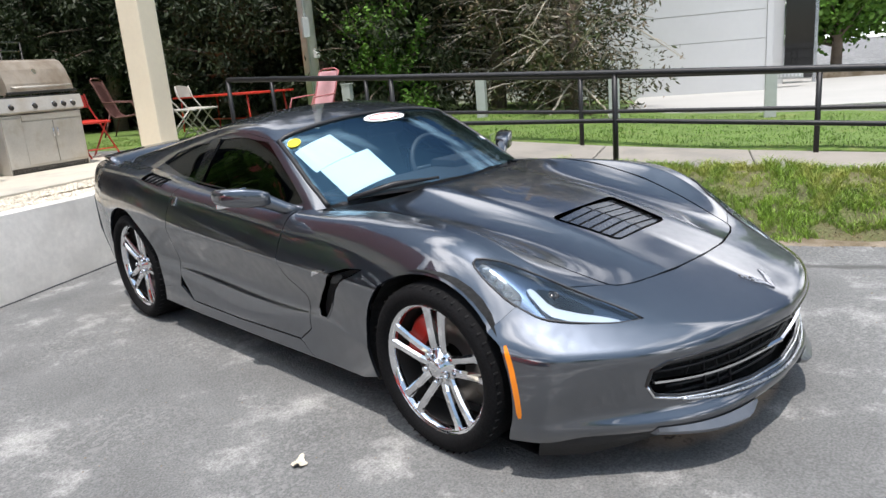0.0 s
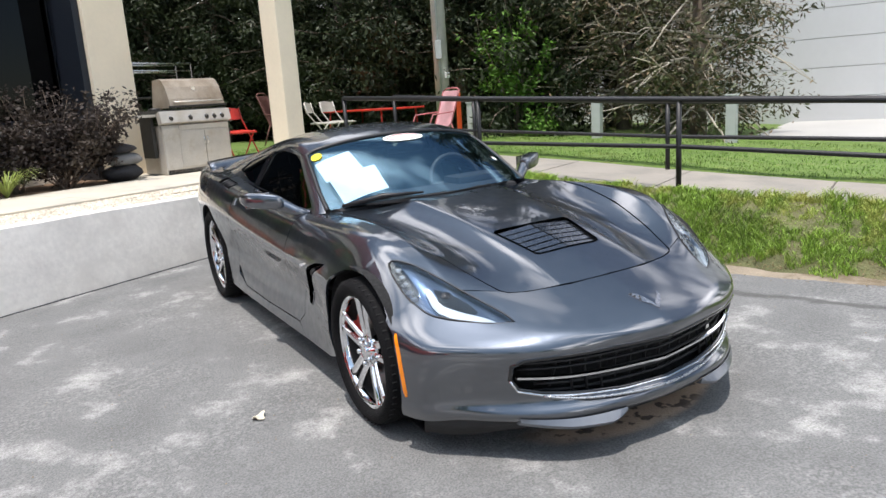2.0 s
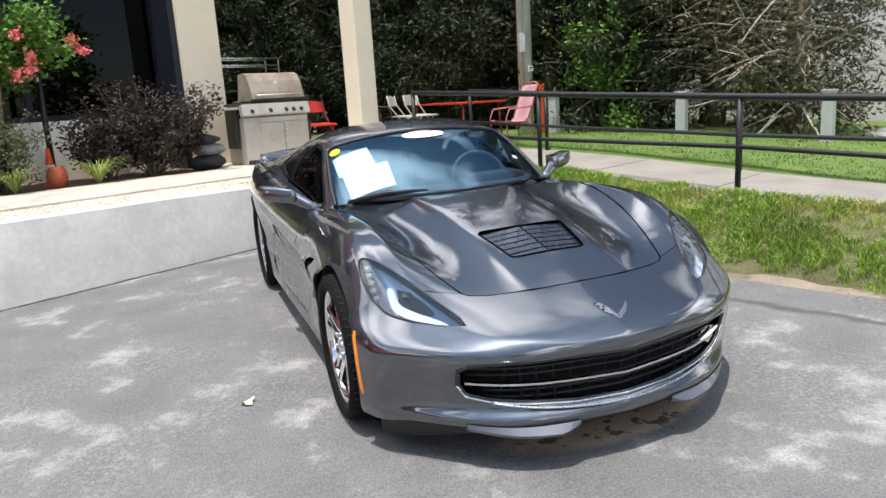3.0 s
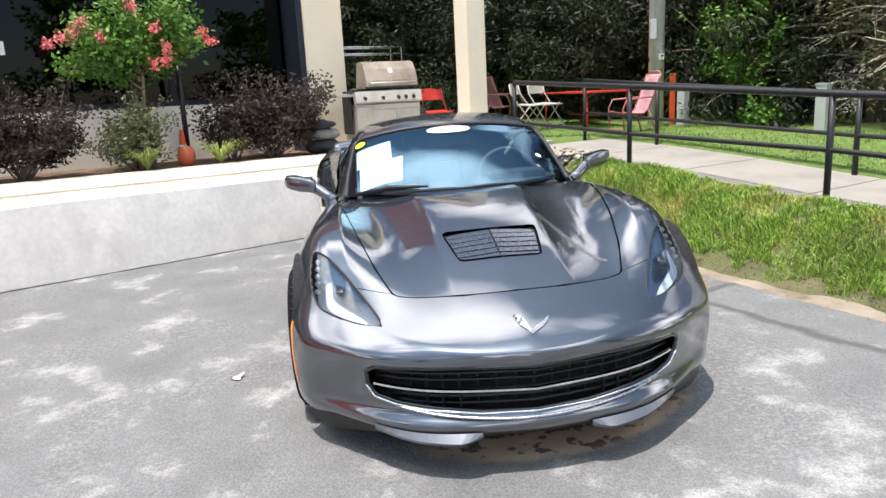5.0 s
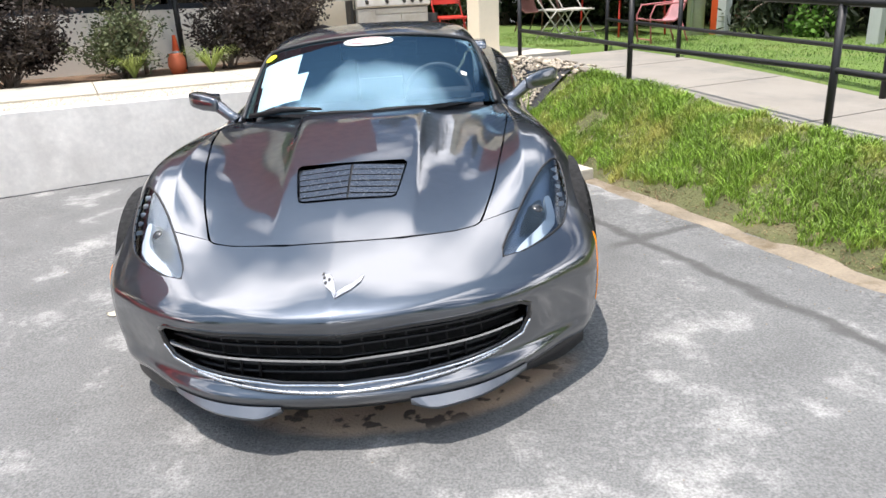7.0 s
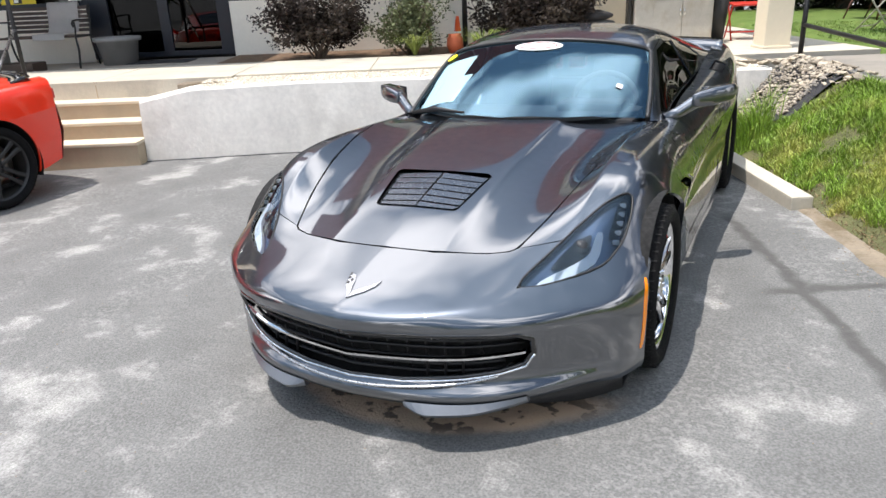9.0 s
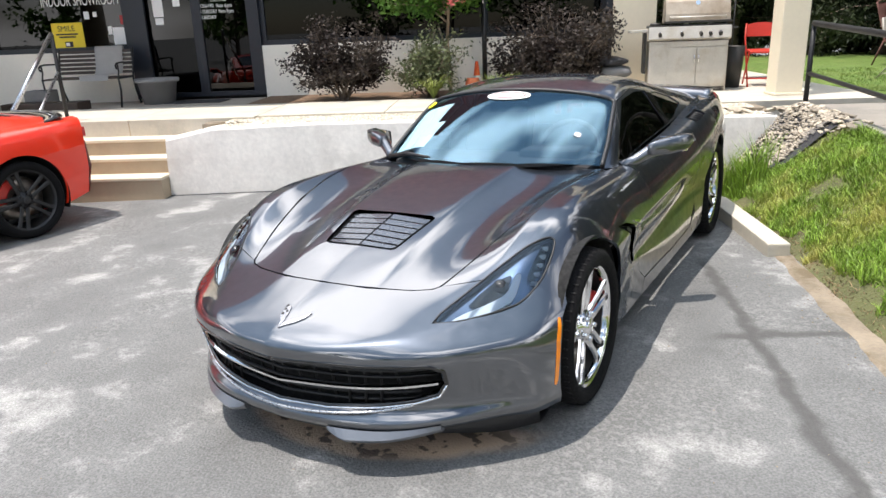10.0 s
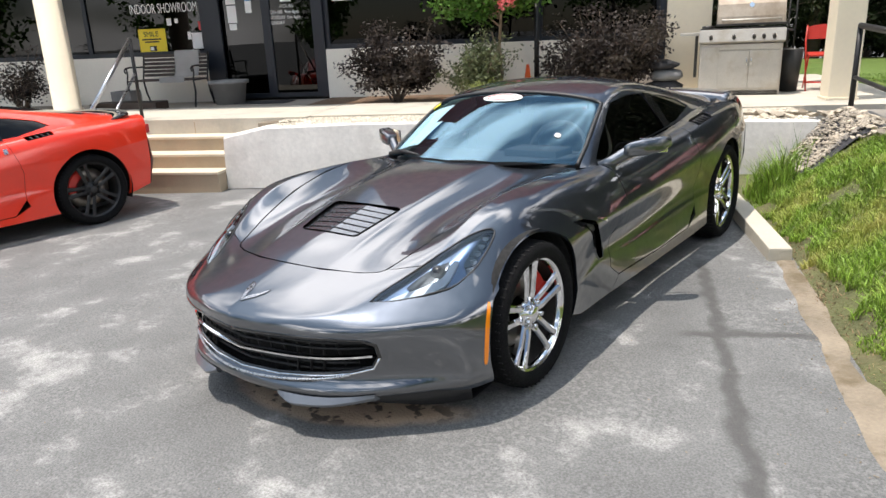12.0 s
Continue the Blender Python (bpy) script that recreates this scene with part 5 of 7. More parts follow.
    pts = [np.array(p) for p in on_net(NOSE, [(x, -0.9 + 0.55 * abs(x) ** 2.1, zc(x)) for x in np.linspace(-0.585, 0.585, 41)], -0.008)]
    rows = [[bar.verts.new(p + np.array(o)) for o in ((0, 0.0, 0.008), (0, -0.008, 0.003), (0, -0.006, -0.006), (0, 0.012, -0.008))] for p in pts]
    for p, q in zip(rows, rows[1:]):
        for j in range(4):
            f = bar.faces.new((p[j], p[(j + 1) % 4], q[(j + 1) % 4], q[j]))
    bar.faces.new(rows[0])
    bar.faces.new(rows[-1])
    bmesh.ops.recalc_face_normals(bar, faces=bar.faces)
    part("grille_bar", bar, M_CHROME, car, "satin chrome bar across the grille")
    for z0, z1, zn in ((0.272, 0.322, 3), (0.362, 0.418, 3)):
        for k in range(zn):
            z = z0 + (z1 - z0) * k / (zn - 1)
            wdt = 0.53 if z < 0.3 else 0.585
            pts = on_net(NOSE, [(x, -0.9 + 0.55 * abs(x) ** 2.1, z) for x in np.linspace(-wdt, wdt, 25)], -0.035)
            part("grille_slat", tube(bmesh.new(), pts, 0.006, 4), M_BLACK, car)
    for x in np.linspace(-0.5, 0.5, 15):
        pts = on_net(NOSE, [(x, -0.9, z) for z in (0.265, 0.34, 0.425)], -0.045)
        part("grille_rib", tube(bmesh.new(), pts, 0.005, 4), M_BLACK, car)
    low_bar = on_net(NOSE, [(x, -0.9 + 0.55 * abs(x) ** 2.1, 0.222 + 0.052 * (abs(x) / 0.52) ** 2) for x in np.linspace(-0.50, 0.50, 41)], 0.010)
    part("lip_trim", tube(bmesh.new(), low_bar, 0.006, 6), M_SILVER, car)
    # splitter with two pointed chin pieces
    bm = bmesh.new()
    rows = []
    for i in range(41):
        x = -0.835 + 1.67 * i / 40
        k = abs(x) / 0.86
        y = -0.868 + 0.475 * k**2.4
        dam = 0.05 * min(1, max(0, (k - 0.5) / 0.35)) ** 1.5
        rows.append([bm.verts.new((x, y + a, z)) for a, z in ((0.0, 0.19), (-0.008, 0.165), (0.0, 0.150 - dam), (0.25, 0.145 - dam * 0.6))])
    for p, q in zip(rows, rows[1:]):
        for j in range(3):
            bm.faces.new((p[j], p[j + 1], q[j + 1], q[j]))
    bmesh.ops.recalc_face_normals(bm, faces=bm.faces)
    part("splitter", bm, M_BLACK, car, smooth=True)
    for s in (1, -1):
        bm = bmesh.new()
        rows = []
        for k in range(15):
            x = 0.20 + 0.38 * k / 14
            reach = lerp_table(x, [(0.20, 0.002), (0.27, 0.028), (0.42, 0.022), (0.58, 0.003)])
            p = on_net(NOSE, [(x, -0.9 + 0.55 * x**2.1, 0.192)], 0.004)[0]
            rows.append([bm.verts.new((s * q[0], q[1], q[2])) for q in (p, (p[0], p[1] - reach, p[2] - 0.012 - reach * 0.55), (p[0], p[1] - reach + 0.01, p[2] - 0.026 - reach * 0.55), (p[0], p[1] + 0.03, p[2] - 0.03))])
        for p, q in zip(rows, rows[1:]):
            for k in range(4):
                bm.faces.new((p[k], p[(k + 1) % 4], q[(k + 1) % 4], q[k]))
        bm.faces.new(rows[0])
        bm.faces.new(rows[-1])
        bmesh.ops.recalc_face_normals(bm, faces=bm.faces)
        part("chin_plate", bm, M_CHIN, car, "pale grey chin plate")
    # emblem: two crossed flags as plain shapes
    upright = [(0.0, -0.868), (-0.010, -0.838), (-0.036, -0.808), (-0.054, -0.740), (-0.022, -0.752), (-0.006, -0.79), (0.002, -0.838)]
    swept = [(0.002, -0.866), (0.006, -0.838), (0.032, -0.818), (0.060, -0.800), (0.098, -0.762), (0.088, -0.792), (0.055, -0.828), (0.022, -0.850)]
    upright, swept = [(0.86 * x, -0.805 + 0.86 * (y + 0.805)) for x, y in upright], [(0.86 * x, -0.805 + 0.86 * (y + 0.805)) for x, y in swept]
    for x, y in ((-0.020, -0.782), (-0.036, -0.772), (-0.030, -0.795), (-0.040, -0.755)):
        part("emblem_check", block((0.007, 0.010, 0.002), on_net(NOSE, [(x, y, 0.505 + (0.862 + y) * 0.46)], 0.0055)[0], Matrix.Rotation(radians(22), 4, "X")), M_BLACK, car)
    for flag in (upright[::-1], swept[::-1]):
        panel("emblem", NOSE, [[(x, y, 0.505 + (0.862 + y) * 0.46) for x, y in flag]], M_EMBLEM, car, lift=0.004, flange=0.005, round_off=0, spacing=0.02, label="chrome nose emblem")
    # bonnet vent: louvres in a dark well
    panel("vent_well", BODY, [HOOD_VENT], M_SHADOWBOX, hood, lift=-0.045, flange=-0.05, round_off=0)
    for k in range(6):
        y = -0.324 + 0.049 * k
        w = 0.1805 + 0.034 * k / 5
        for x0, x1 in ((-w, -0.003), (0.003, w)):
            ends = on_net(BODY, [(x0, y, 0.70), (x1, y, 0.70)], 0.0)
            c = (np.array(ends[0]) + np.array(ends[1])) / 2
            tilt = Matrix.Rotation(radians(15), 4, "X") @ Matrix.Rotation(radians(-4 if x0 < -0.1 else 4), 4, "Y")
            part("louvre", block((x1 - x0, 0.037, 0.005), (c[0], c[1], c[2] - 0.007), tilt, 0.0016), M_LOUVRE, hood)
    part("vent_divider", block((0.008, 0.29, 0.02), (0, -0.20, on_net(BODY, [(0, -0.20, 0.72)])[0][2] - 0.018), Matrix.Rotation(radians(14), 4, "X"), 0.002), M_BLACK, hood)
    # cabin
    part("cabin_floor", block((1.35, 1.7, 0.03), (0, 1.5, 0.35)), M_SHADOWBOX, car)
    bm = block((1.20, 0.30, 0.22), (0, 0.99, 0.72), None, 0.06)
    part("dashboard", bm, M_DASH, car)
    part("dash_top", slab(mirrored_plan([(0, 0.66), (0.3, 0.71), (0.48, 0.82), (0.60, 0.93), (0.60, 1.05), (0, 1.05)]), 0.853, 0.02), M_DASH, car)
    part("instrument_hood", block((0.34, 0.2, 0.07), (0.36, 0.98, 0.86), None, 0.03), M_DASH, car)
    for s in (1, -1):
        seat = tagged(new("seat"), "", "")
        seat.parent = car
        part("seat_cushion", block((0.48, 0.5, 0.16), (s * 0.37, 1.45, 0.45), None, 0.05), M_SEAT, seat)
        part("seat_back", block((0.46, 0.13, 0.58), (s * 0.37, 1.80, 0.73), Matrix.Rotation(radians(-20), 4, "X"), 0.05), M_SEAT, seat)
        part("head_rest", block((0.26, 0.10, 0.17), (s * 0.37, 1.92, 1.03), Matrix.Rotation(radians(-15), 4, "X"), 0.04), M_SEAT, seat)
    bm = bmesh.new()
    tilt = Matrix.Translation((0.36, 1.20, 0.83)) @ Matrix.Rotation(radians(68), 4, "X")
    tube(bm, [tilt @ Vector((0.18 * math.cos(a), 0.18 * math.sin(a), 0)) for a in (2 * math.pi * k / 32 for k in range(33))], 0.016, 8)
    for a in (0, math.pi, -math.pi / 2):
        tube(bm, [tilt @ Vector((0, 0, -0.01)), tilt @ Vector((0.17 * math.cos(a), 0.17 * math.sin(a), 0))], 0.014, 6)
    part("steering_wheel", bm, M_DASH, car)
    part("rear_view_mirror", block((0.24, 0.03, 0.06), (0, 1.20, 1.085), None, 0.012), M_BLACK, car)
    if detail:
        # price sheets, oval sticker, yellow sticker and wiper
        def sheet_on(nm, loop, m, off, lb):
            panel(nm, CABIN, [loop], m, car, lift=off, flange=0.002, round_off=0, spacing=0.03, label=lb)

        sheet_on("price_sheet", [(-0.585, 1.215, 1.06), (-0.36, 1.21, 1.09), (-0.37, 1.00, 1.02), (-0.60, 1.03, 0.985)], M_PAPER, -0.012, "white price sheet inside the glass")
        sheet_on("price_sheet", [(-0.565, 1.035, 0.965), (-0.30, 0.995, 1.005), (-0.33, 0.76, 0.915), (-0.585, 0.82, 0.875)], M_PAPER, -0.010, "white price sheet inside the glass")
        yellow = [(-0.546 + 0.036 * math.cos(a), 1.257 + 0.030 * math.sin(a), 1.08 + 0.014 * math.sin(a)) for a in (2 * math.pi * k / 18 for k in range(18))]
        sheet_on("year_sticker", yellow, M_YELLOW, 0.0035, "round yellow sticker on the glass")
        oval = [(0.0 + 0.135 * math.cos(a), 1.20 + 0.052 * math.sin(a), 1.14 + 0.02 * math.sin(a)) for a in (2 * math.pi * k / 24 for k in range(24))]
        sheet_on("oval_sticker", oval, M_PAPER, 0.0025, "white oval dealer sticker")
        small_oval = [(0.0 + 0.105 * math.cos(a), 1.20 + 0.034 * math.sin(a), 1.14 + 0.013 * math.sin(a)) for a in (2 * math.pi * k / 24 for k in range(24))]
        bandring = on_net(CABIN, small_oval + small_oval[:1], 0.004)
        part("sticker_band", tube(bmesh.new(), bandring, 0.003, 4), M_REDPAPER, car)
        sheet_on("inspection_sticker", [(0.475, 0.98, 0.955), (0.505, 0.98, 0.95), (0.505, 0.95, 0.94), (0.475, 0.95, 0.945)], M_PAPER, 0.003, "small white sticker")
        for x0, x1 in ((-0.60, -0.20),):
            a = on_net(CABIN, [(x0, 0.80 if x0 < -0.3 else 0.62, 0.85), ((x0 + x1) / 2, 0.70 if x0 < -0.3 else 0.63, 0.87), (x1, 0.61 if x0 < -0.3 else 0.70, 0.87)], 0.014)
            part("wiper", tube(bmesh.new(), a, [0.010, 0.015, 0.006], 6), M_BLACK, car)
    # cowl between bonnet and glass
    cowl = [(0, 0.47, 0.85), (0.3, 0.51, 0.85), (0.5, 0.62, 0.84), (0.62, 0.74, 0.83), (0.70, 0.80, 0.822), (0.715, 0.95, 0.80), (0.668, 0.90, 0.81), (0.5, 0.80, 0.83), (0.3, 0.68, 0.85), (0, 0.64, 0.86)]
    panel("cowl", BODY, [mirrored(cowl)], M_BLACK, car, lift=-0.022, flange=0, round_off=0)
    rim_f, rim_r = 0.257, 0.268
    for s in (1, -1):
        wheel(car, pose(s * 0.796, 0, FRONT_AXLE[1]), rim_f, 0.327, 0.24, s, rim_mat, spoke_mat, False)
        wheel(car, pose(s * 0.785, REAR_AXLE[0], REAR_AXLE[1]), rim_r, 0.338, 0.285, s, rim_mat, spoke_mat, True)
    return car


CAR_TILT = math.degrees(-SLOPE)
main_car = coupe("sports_car", "dark grey metallic sports coupe with chrome wheels on the asphalt lot", M_GREY, M_CHROME, M_CHROME, pose(0.016, 0, lot_z(0.016), 0, CAR_TILT, 0))

# the neighbour is the same model in red on black wheels, without the papers
red_car = copy_thing(main_car, pose(-5.28, -1.93, lot_z(-5.28), 0, CAR_TILT, 0))
tagged(red_car, "red sports coupe with black wheels parked beside the steps")
swap, done = {M_GREY: M_RED, M_CHROME: M_BLACK}, {}
for ob in list(red_car.children_recursive):
    if ob.name.split(".")[0] in ("price_sheet", "year_sticker", "oval_sticker", "sticker_band", "inspection_sticker"):
        bpy.data.objects.remove(ob)
    elif ob.type == "MESH" and ob.data.materials[0] in swap:
        if ob.data not in done:
            done[ob.data] = ob.data.copy()
            done[ob.data].materials[0] = M_GLOSSBLACK if ob.name.startswith("spoiler") else swap[ob.data.materials[0]]
        ob.data = done[ob.data]

# ---- rails, kerb, stones ----
def rail_row(line_u, v_list, top_tab, low_tab, label):
    r = thing("railing", label, "railing", group="walkway rails")
    for v in v_list:
        u = lerp_table(v, line_u)
        foot = uv(u, v, lerp_table(v, WALK_Z) - 0.05)
        part("post", pipe([foot, uv(u, v, lerp_table(v, top_tab))], 0.024, 10), M_RAIL, r)
    for tab, rad in ((top_tab, 0.027), (low_tab, 0.020)):
        pts = [uv(lerp_table(v, line_u), v, lerp_table(v, tab)) for v in sorted(set([*v_list]))]
        part("top_rail" if tab is top_tab else "lower_rail", pipe(pts, rad, 10), M_RAIL, r)
    return r


rail_row(NEAR_U, [-8.4, -6.2, -4.05, -1.95, 0.14, 2.28, 4.22], [(-8.4, 0.98), (-1.92, 1.13), (0.22, 1.235), (2.38, 1.345), (4.4, 1.455)], [(-8.4, 0.58), (-1.92, 0.73), (0.22, 0.845), (2.38, 0.89), (4.4, 0.985)], "black painted pipe rail along the walkway edge")
rail_row(FAR_U, [-8.2, -6.0, -3.75, -1.5, 0.62, 3.3, 4.75], [(-8.2, 0.95), (-1.5, 1.115), (0.62, 1.185), (3.3, 1.34), (4.75, 1.44)], [(-8.2, 0.60), (-1.5, 0.79), (0.62, 0.835), (3.3, 0.93), (4.75, 1.0)], "black painted pipe rail beside the far lawn")

kerb = thing("kerb", "pale concrete kerb stones beside the parked car", "kerb")
for v0, v1 in ((1.40, 2.72), (2.73, 4.16)):
    part("kerb_stone", prism(2.2, 2.345, v0, v1, -0.05, 0.118 if v0 < 2 else 0.105, 0.012), M_CONCRETE, kerb)
cloth = sheet("weed_cloth", np.linspace(2.88, 3.42, 16), np.linspace(2.95, 4.18, 22), lambda u, v: bank_z(u, v) + 0.03 + 0.02 * noise.noise((u * 5, v * 5, 2)), M_CLOTH, "torn black weed cloth under the stones", kind="")
tagged(cloth, category="weed cloth")
stone_meshes = []
for k in range(5):
    bm = bmesh.new()
    bmesh.ops.create_icosphere(bm, subdivisions=1, radius=1.0)
    for v in bm.verts:
        v.co *= 1 + 0.6 * noise.noise(v.co * 1.6 + Vector((k * 7, 0, 0)))
        v.co.z *= 0.38
    stone_meshes.append(from_bm("stone", bm, M_STONE))
M_STONE1 = mat("tan river stone", (0.40, 0.34, 0.26), 0.75, vary=0.3, scale=9, per_object=0.5, bump=0.2, bump_scale=60)
for me in stone_meshes:
    me.materials[0] = M_STONE1
rng = random.Random(5)
stone_bed = thing("stone_bed", "tan and grey river stones tumbled over black cloth", "stones")
for i in range(230):
    u, v = rng.uniform(2.70, 3.5), rng.uniform(2.7, 4.15)
    if u - 2.90 < (3.3 - v) * 0.6 or rng.random() < 0.12:
        continue
    r = rng.choice((0.016, 0.02, 0.024, 0.03, 0.04)) * (1.3 if v > 3.95 or u > 3.35 else 1.0)
    st = part("stone", rng.choice(stone_meshes), None, stone_bed)
    p = uv(u, v, bank_z(u, v) + 0.045 + r * 0.2)
    st.matrix_basis = Matrix.Translation(p) @ Euler((rng.uniform(-0.4, 0.4), rng.uniform(-0.4, 0.4), rng.uniform(0, 6.3))).to_matrix().to_4x4() @ Matrix.Diagonal((r * rng.uniform(0.8, 1.5), r, r * rng.uniform(0.7, 1.2), 1))
for i in range(26):
    st = part("stone", rng.choice(stone_meshes), None, stone_bed)
    r = rng.uniform(0.035, 0.075)
    u, v = rng.uniform(2.75, 3.5), rng.uniform(4.32, 4.8)
    st.matrix_basis = Matrix.Translation(uv(u, v, 0.60 + r * 0.2)) @ Euler((0.2, 0.1, rng.uniform(0, 6.3))).to_matrix().to_4x4() @ Matrix.Diagonal((r * 1.2, r, r * 0.8, 1))


def pebbles(name, count, spot, label, size=(0.008, 0.02), material=None):
    """Many small stones as one scatter."""
    r = np.random.default_rng(11)
    base = np.array([(1, 0, 0), (0, 1, 0), (-1, 0, 0), (0, -1, 0), (0, 0, 0.7), (0, 0, -0.7)])
    tri = np.array([(0, 1, 4), (1, 2, 4), (2, 3, 4), (3, 0, 4), (1, 0, 5), (2, 1, 5), (3, 2, 5), (0, 3, 5)])
    vs, fs = [], []
    for i in range(count):
        p = spot(r)
        s, a = r.uniform(*size), r.uniform(0, 6.3)
        m = np.array([[math.cos(a), -math.sin(a), 0], [math.sin(a), math.cos(a), 0], [0, 0, 1]])
        vs.append((base * r.uniform(0.7, 1.3, 3) * s) @ m.T + np.array(p))
        fs.append(tri + 6 * i)
    me = bpy.data.meshes.new(name)
    me.from_pydata(np.concatenate(vs).tolist(), [], np.concatenate(fs).tolist())
    me.materials.append(material or M_STONE)
    return tagged(new(name, me), label, "stuff", kind="stuff")


M_GRAVEL = mat("pale gravel", (0.56, 0.50, 0.40), 0.85, vary=0.2, scale=9, per_island=0.4)
pebbles("gravel", 9500, lambda r: uv(*(lambda u, v: (u, v, 0.622 if v > 4.56 else lerp_table(u, WALL_TOP) + 0.003))(r.uniform(-2.5, 3.2), 4.9 - 0.60 * r.uniform(0, 1) ** 1.35)), "pale gravel strip along the top of the wall", (0.009, 0.02), M_GRAVEL)
pebbles("loose_stones", 1300, lambda r: (lambda u, v: uv(u, v, bank_z(u, v) + 0.05))(r.uniform(2.92, 3.45) if r.random() < 0.6 else r.uniform(2.9, 3.5), r.uniform(3.1, 4.17)), "small tan stones filling the stone bed", (0.008, 0.022), M_STONE)
pebbles("grit", 900, lambda r: (lambda x, y: (x, y, lot_z(x) + 0.002))(r.uniform(-5, 4), r.uniform(-2.6, 4.2)), "loose grit and leaf scraps on the asphalt", (0.002, 0.005), M_SAND)


def edge_soil(r):
    v = r.uniform(-6, 1.35)
    u = lerp_table(v, EDGE_U) - 0.06 + r.normal(0, 0.09)
    p = uv(u, v)
    return (p.x, p.y, lot_z(p.x) + 0.004)


pebbles("soil_crumbs", 500, edge_soil, "dry soil crumbs spilled along the grass edge", (0.002, 0.006), M_SAND)
strip = sheet("ground_edge", [0, 1, 2, 3], np.linspace(-7, 1.4, 90), lambda u, v: 0, M_SAND, "bare sandy soil along the lawn edge")
for i, vert in enumerate(strip.data.vertices):
    k, v = i % 4, -7 + 8.4 * (i // 4) / 89
    u = lerp_table(v, EDGE_U) + (-0.07, -0.03, 0.02, 0.07)[k] + 0.05 * noise.noise((v * 2.9, k * 0.3, 3)) + 0.02 * noise.noise((v * 9, k * 0.5, 3))
    p = uv(u, v)
    vert.co = (p.x, p.y, (lot_z(p.x) - 0.004 if k == 0 else max(lot_z(p.x), bank_z(u, v)) + 0.006))


# ---- grass and leaves as scatters ----
def blades(name, count, spot, height, width, material, label, lean=0.5, seed=3):
    r = np.random.default_rng(seed)
    pts = np.array([spot(r) for _ in range(count)])
    a = r.uniform(0, 2 * math.pi, count)
    h = r.uniform(*height, count)
    h *= np.array([0.55 + 1.1 * max(0.0, 0.5 + noise.noise((p[0] * 3.1, p[1] * 3.1, 7.0))) for p in pts])
    w = width * r.uniform(0.6, 1.4, count)
    side = np.stack([np.cos(a), np.sin(a), np.zeros(count)], 1)
    b = r.uniform(0, 2 * math.pi, count)
    tilt = np.stack([np.cos(b), np.sin(b), np.zeros(count)], 1) * (h * lean * r.uniform(0.2, 1, count))[:, None]
    mid = pts + tilt * 0.4 + np.array([0, 0, 1]) * (h * 0.6)[:, None]
    tip = pts + tilt * 1.3 + np.array([0, 0, 1]) * (h * 0.95)[:, None]
    v = np.stack([pts - side * w[:, None], pts + side * w[:, None], mid + side * w[:, None] * 0.7, mid - side * w[:, None] * 0.7, tip], 1).reshape(-1, 3)
    i = np.arange(count)[:, None] * 5
    f = [[int(x) for x in q] for q in (i + np.array([0, 1, 2, 3]))] + [[int(x) for x in q] for q in (i + np.array([3, 2, 4]))]
    me = bpy.data.meshes.new(name)
    me.from_pydata(v.tolist(), [], f)
    me.materials.append(material)
    return tagged(new(name, me), label, "stuff", kind="stuff")


def bank_spot(r):
    while True:
        v = r.uniform(-6.5, 4.15)
        e, w = lerp_table(v, EDGE_U), lerp_table(v, NEAR_U) - 0.05
        k = r.uniform(0, 1)
        u = e + (w - e) * k
        if v > 2.75 and (u > 2.72 + max(0, (3.3 - v) * 0.6) or v > 3.5):
            continue
        n = noise.noise((u * 1.7, v * 1.7, 8)) + 0.5 * noise.noise((u * 5, v * 5, 2))
        if n + 0.5 * noise.noise((u * 11, v * 11, 5)) < -0.20 + 3.6 * max(0, 0.25 - k) - (0.18 if 0.4 < k < 0.8 else 0) - (0.2 if v > 1.2 else 0):
            continue
        p = uv(u, v)
        return (p.x, p.y, bank_z(u, v) - 0.004)


def far_spot(r):
    while True:
        v = r.uniform(-8, 8.5)
        e = lerp_table(v, FAR_U) + 0.06 if v < 4.9 else 4.85
        u = e + (7.4 - e) * r.uniform(0, 1) ** 1.2
        p = uv(u, v)
        return (p.x, p.y, far_lawn_z(u, v) - 0.004)


blades("grass_bank", 90000, bank_spot, (0.018, 0.068), 0.003, M_GRASS, "patchy green grass on the bank", 0.9, 3)
def turf_spot(r):
    v = r.uniform(-5, 4.1)
    e, w = lerp_table(v, EDGE_U) + 0.22, lerp_table(v, NEAR_U) - 0.05
    u = e + (w - e) * r.uniform(0, 1)
    p = uv(u, v)
    return (p.x, p.y, bank_z(u, v) - 0.004)


blades("short_turf", 24000, turf_spot, (0.012, 0.032), 0.003, M_GRASS, "short worn turf between the taller grass", 1.2, 6)


def litter_spot(r):
    v = r.uniform(-5, 2.6)
    u = lerp_table(v, EDGE_U) - 0.06 + abs(r.normal(0, 0.22))
    p = uv(u, v)
    return (p.x, p.y, bank_z(u, v) - 0.002)


blades("dead_grass", 9000, litter_spot, (0.006, 0.018), 0.003, M_STRAW, "dry brown grass litter along the bare bank edge", 2.2, 11)
blades("grass_lawn", 36000, far_spot, (0.012, 0.034), 0.004, M_LAWNGRASS, "bright green lawn beyond the walkway", 0.8, 4)


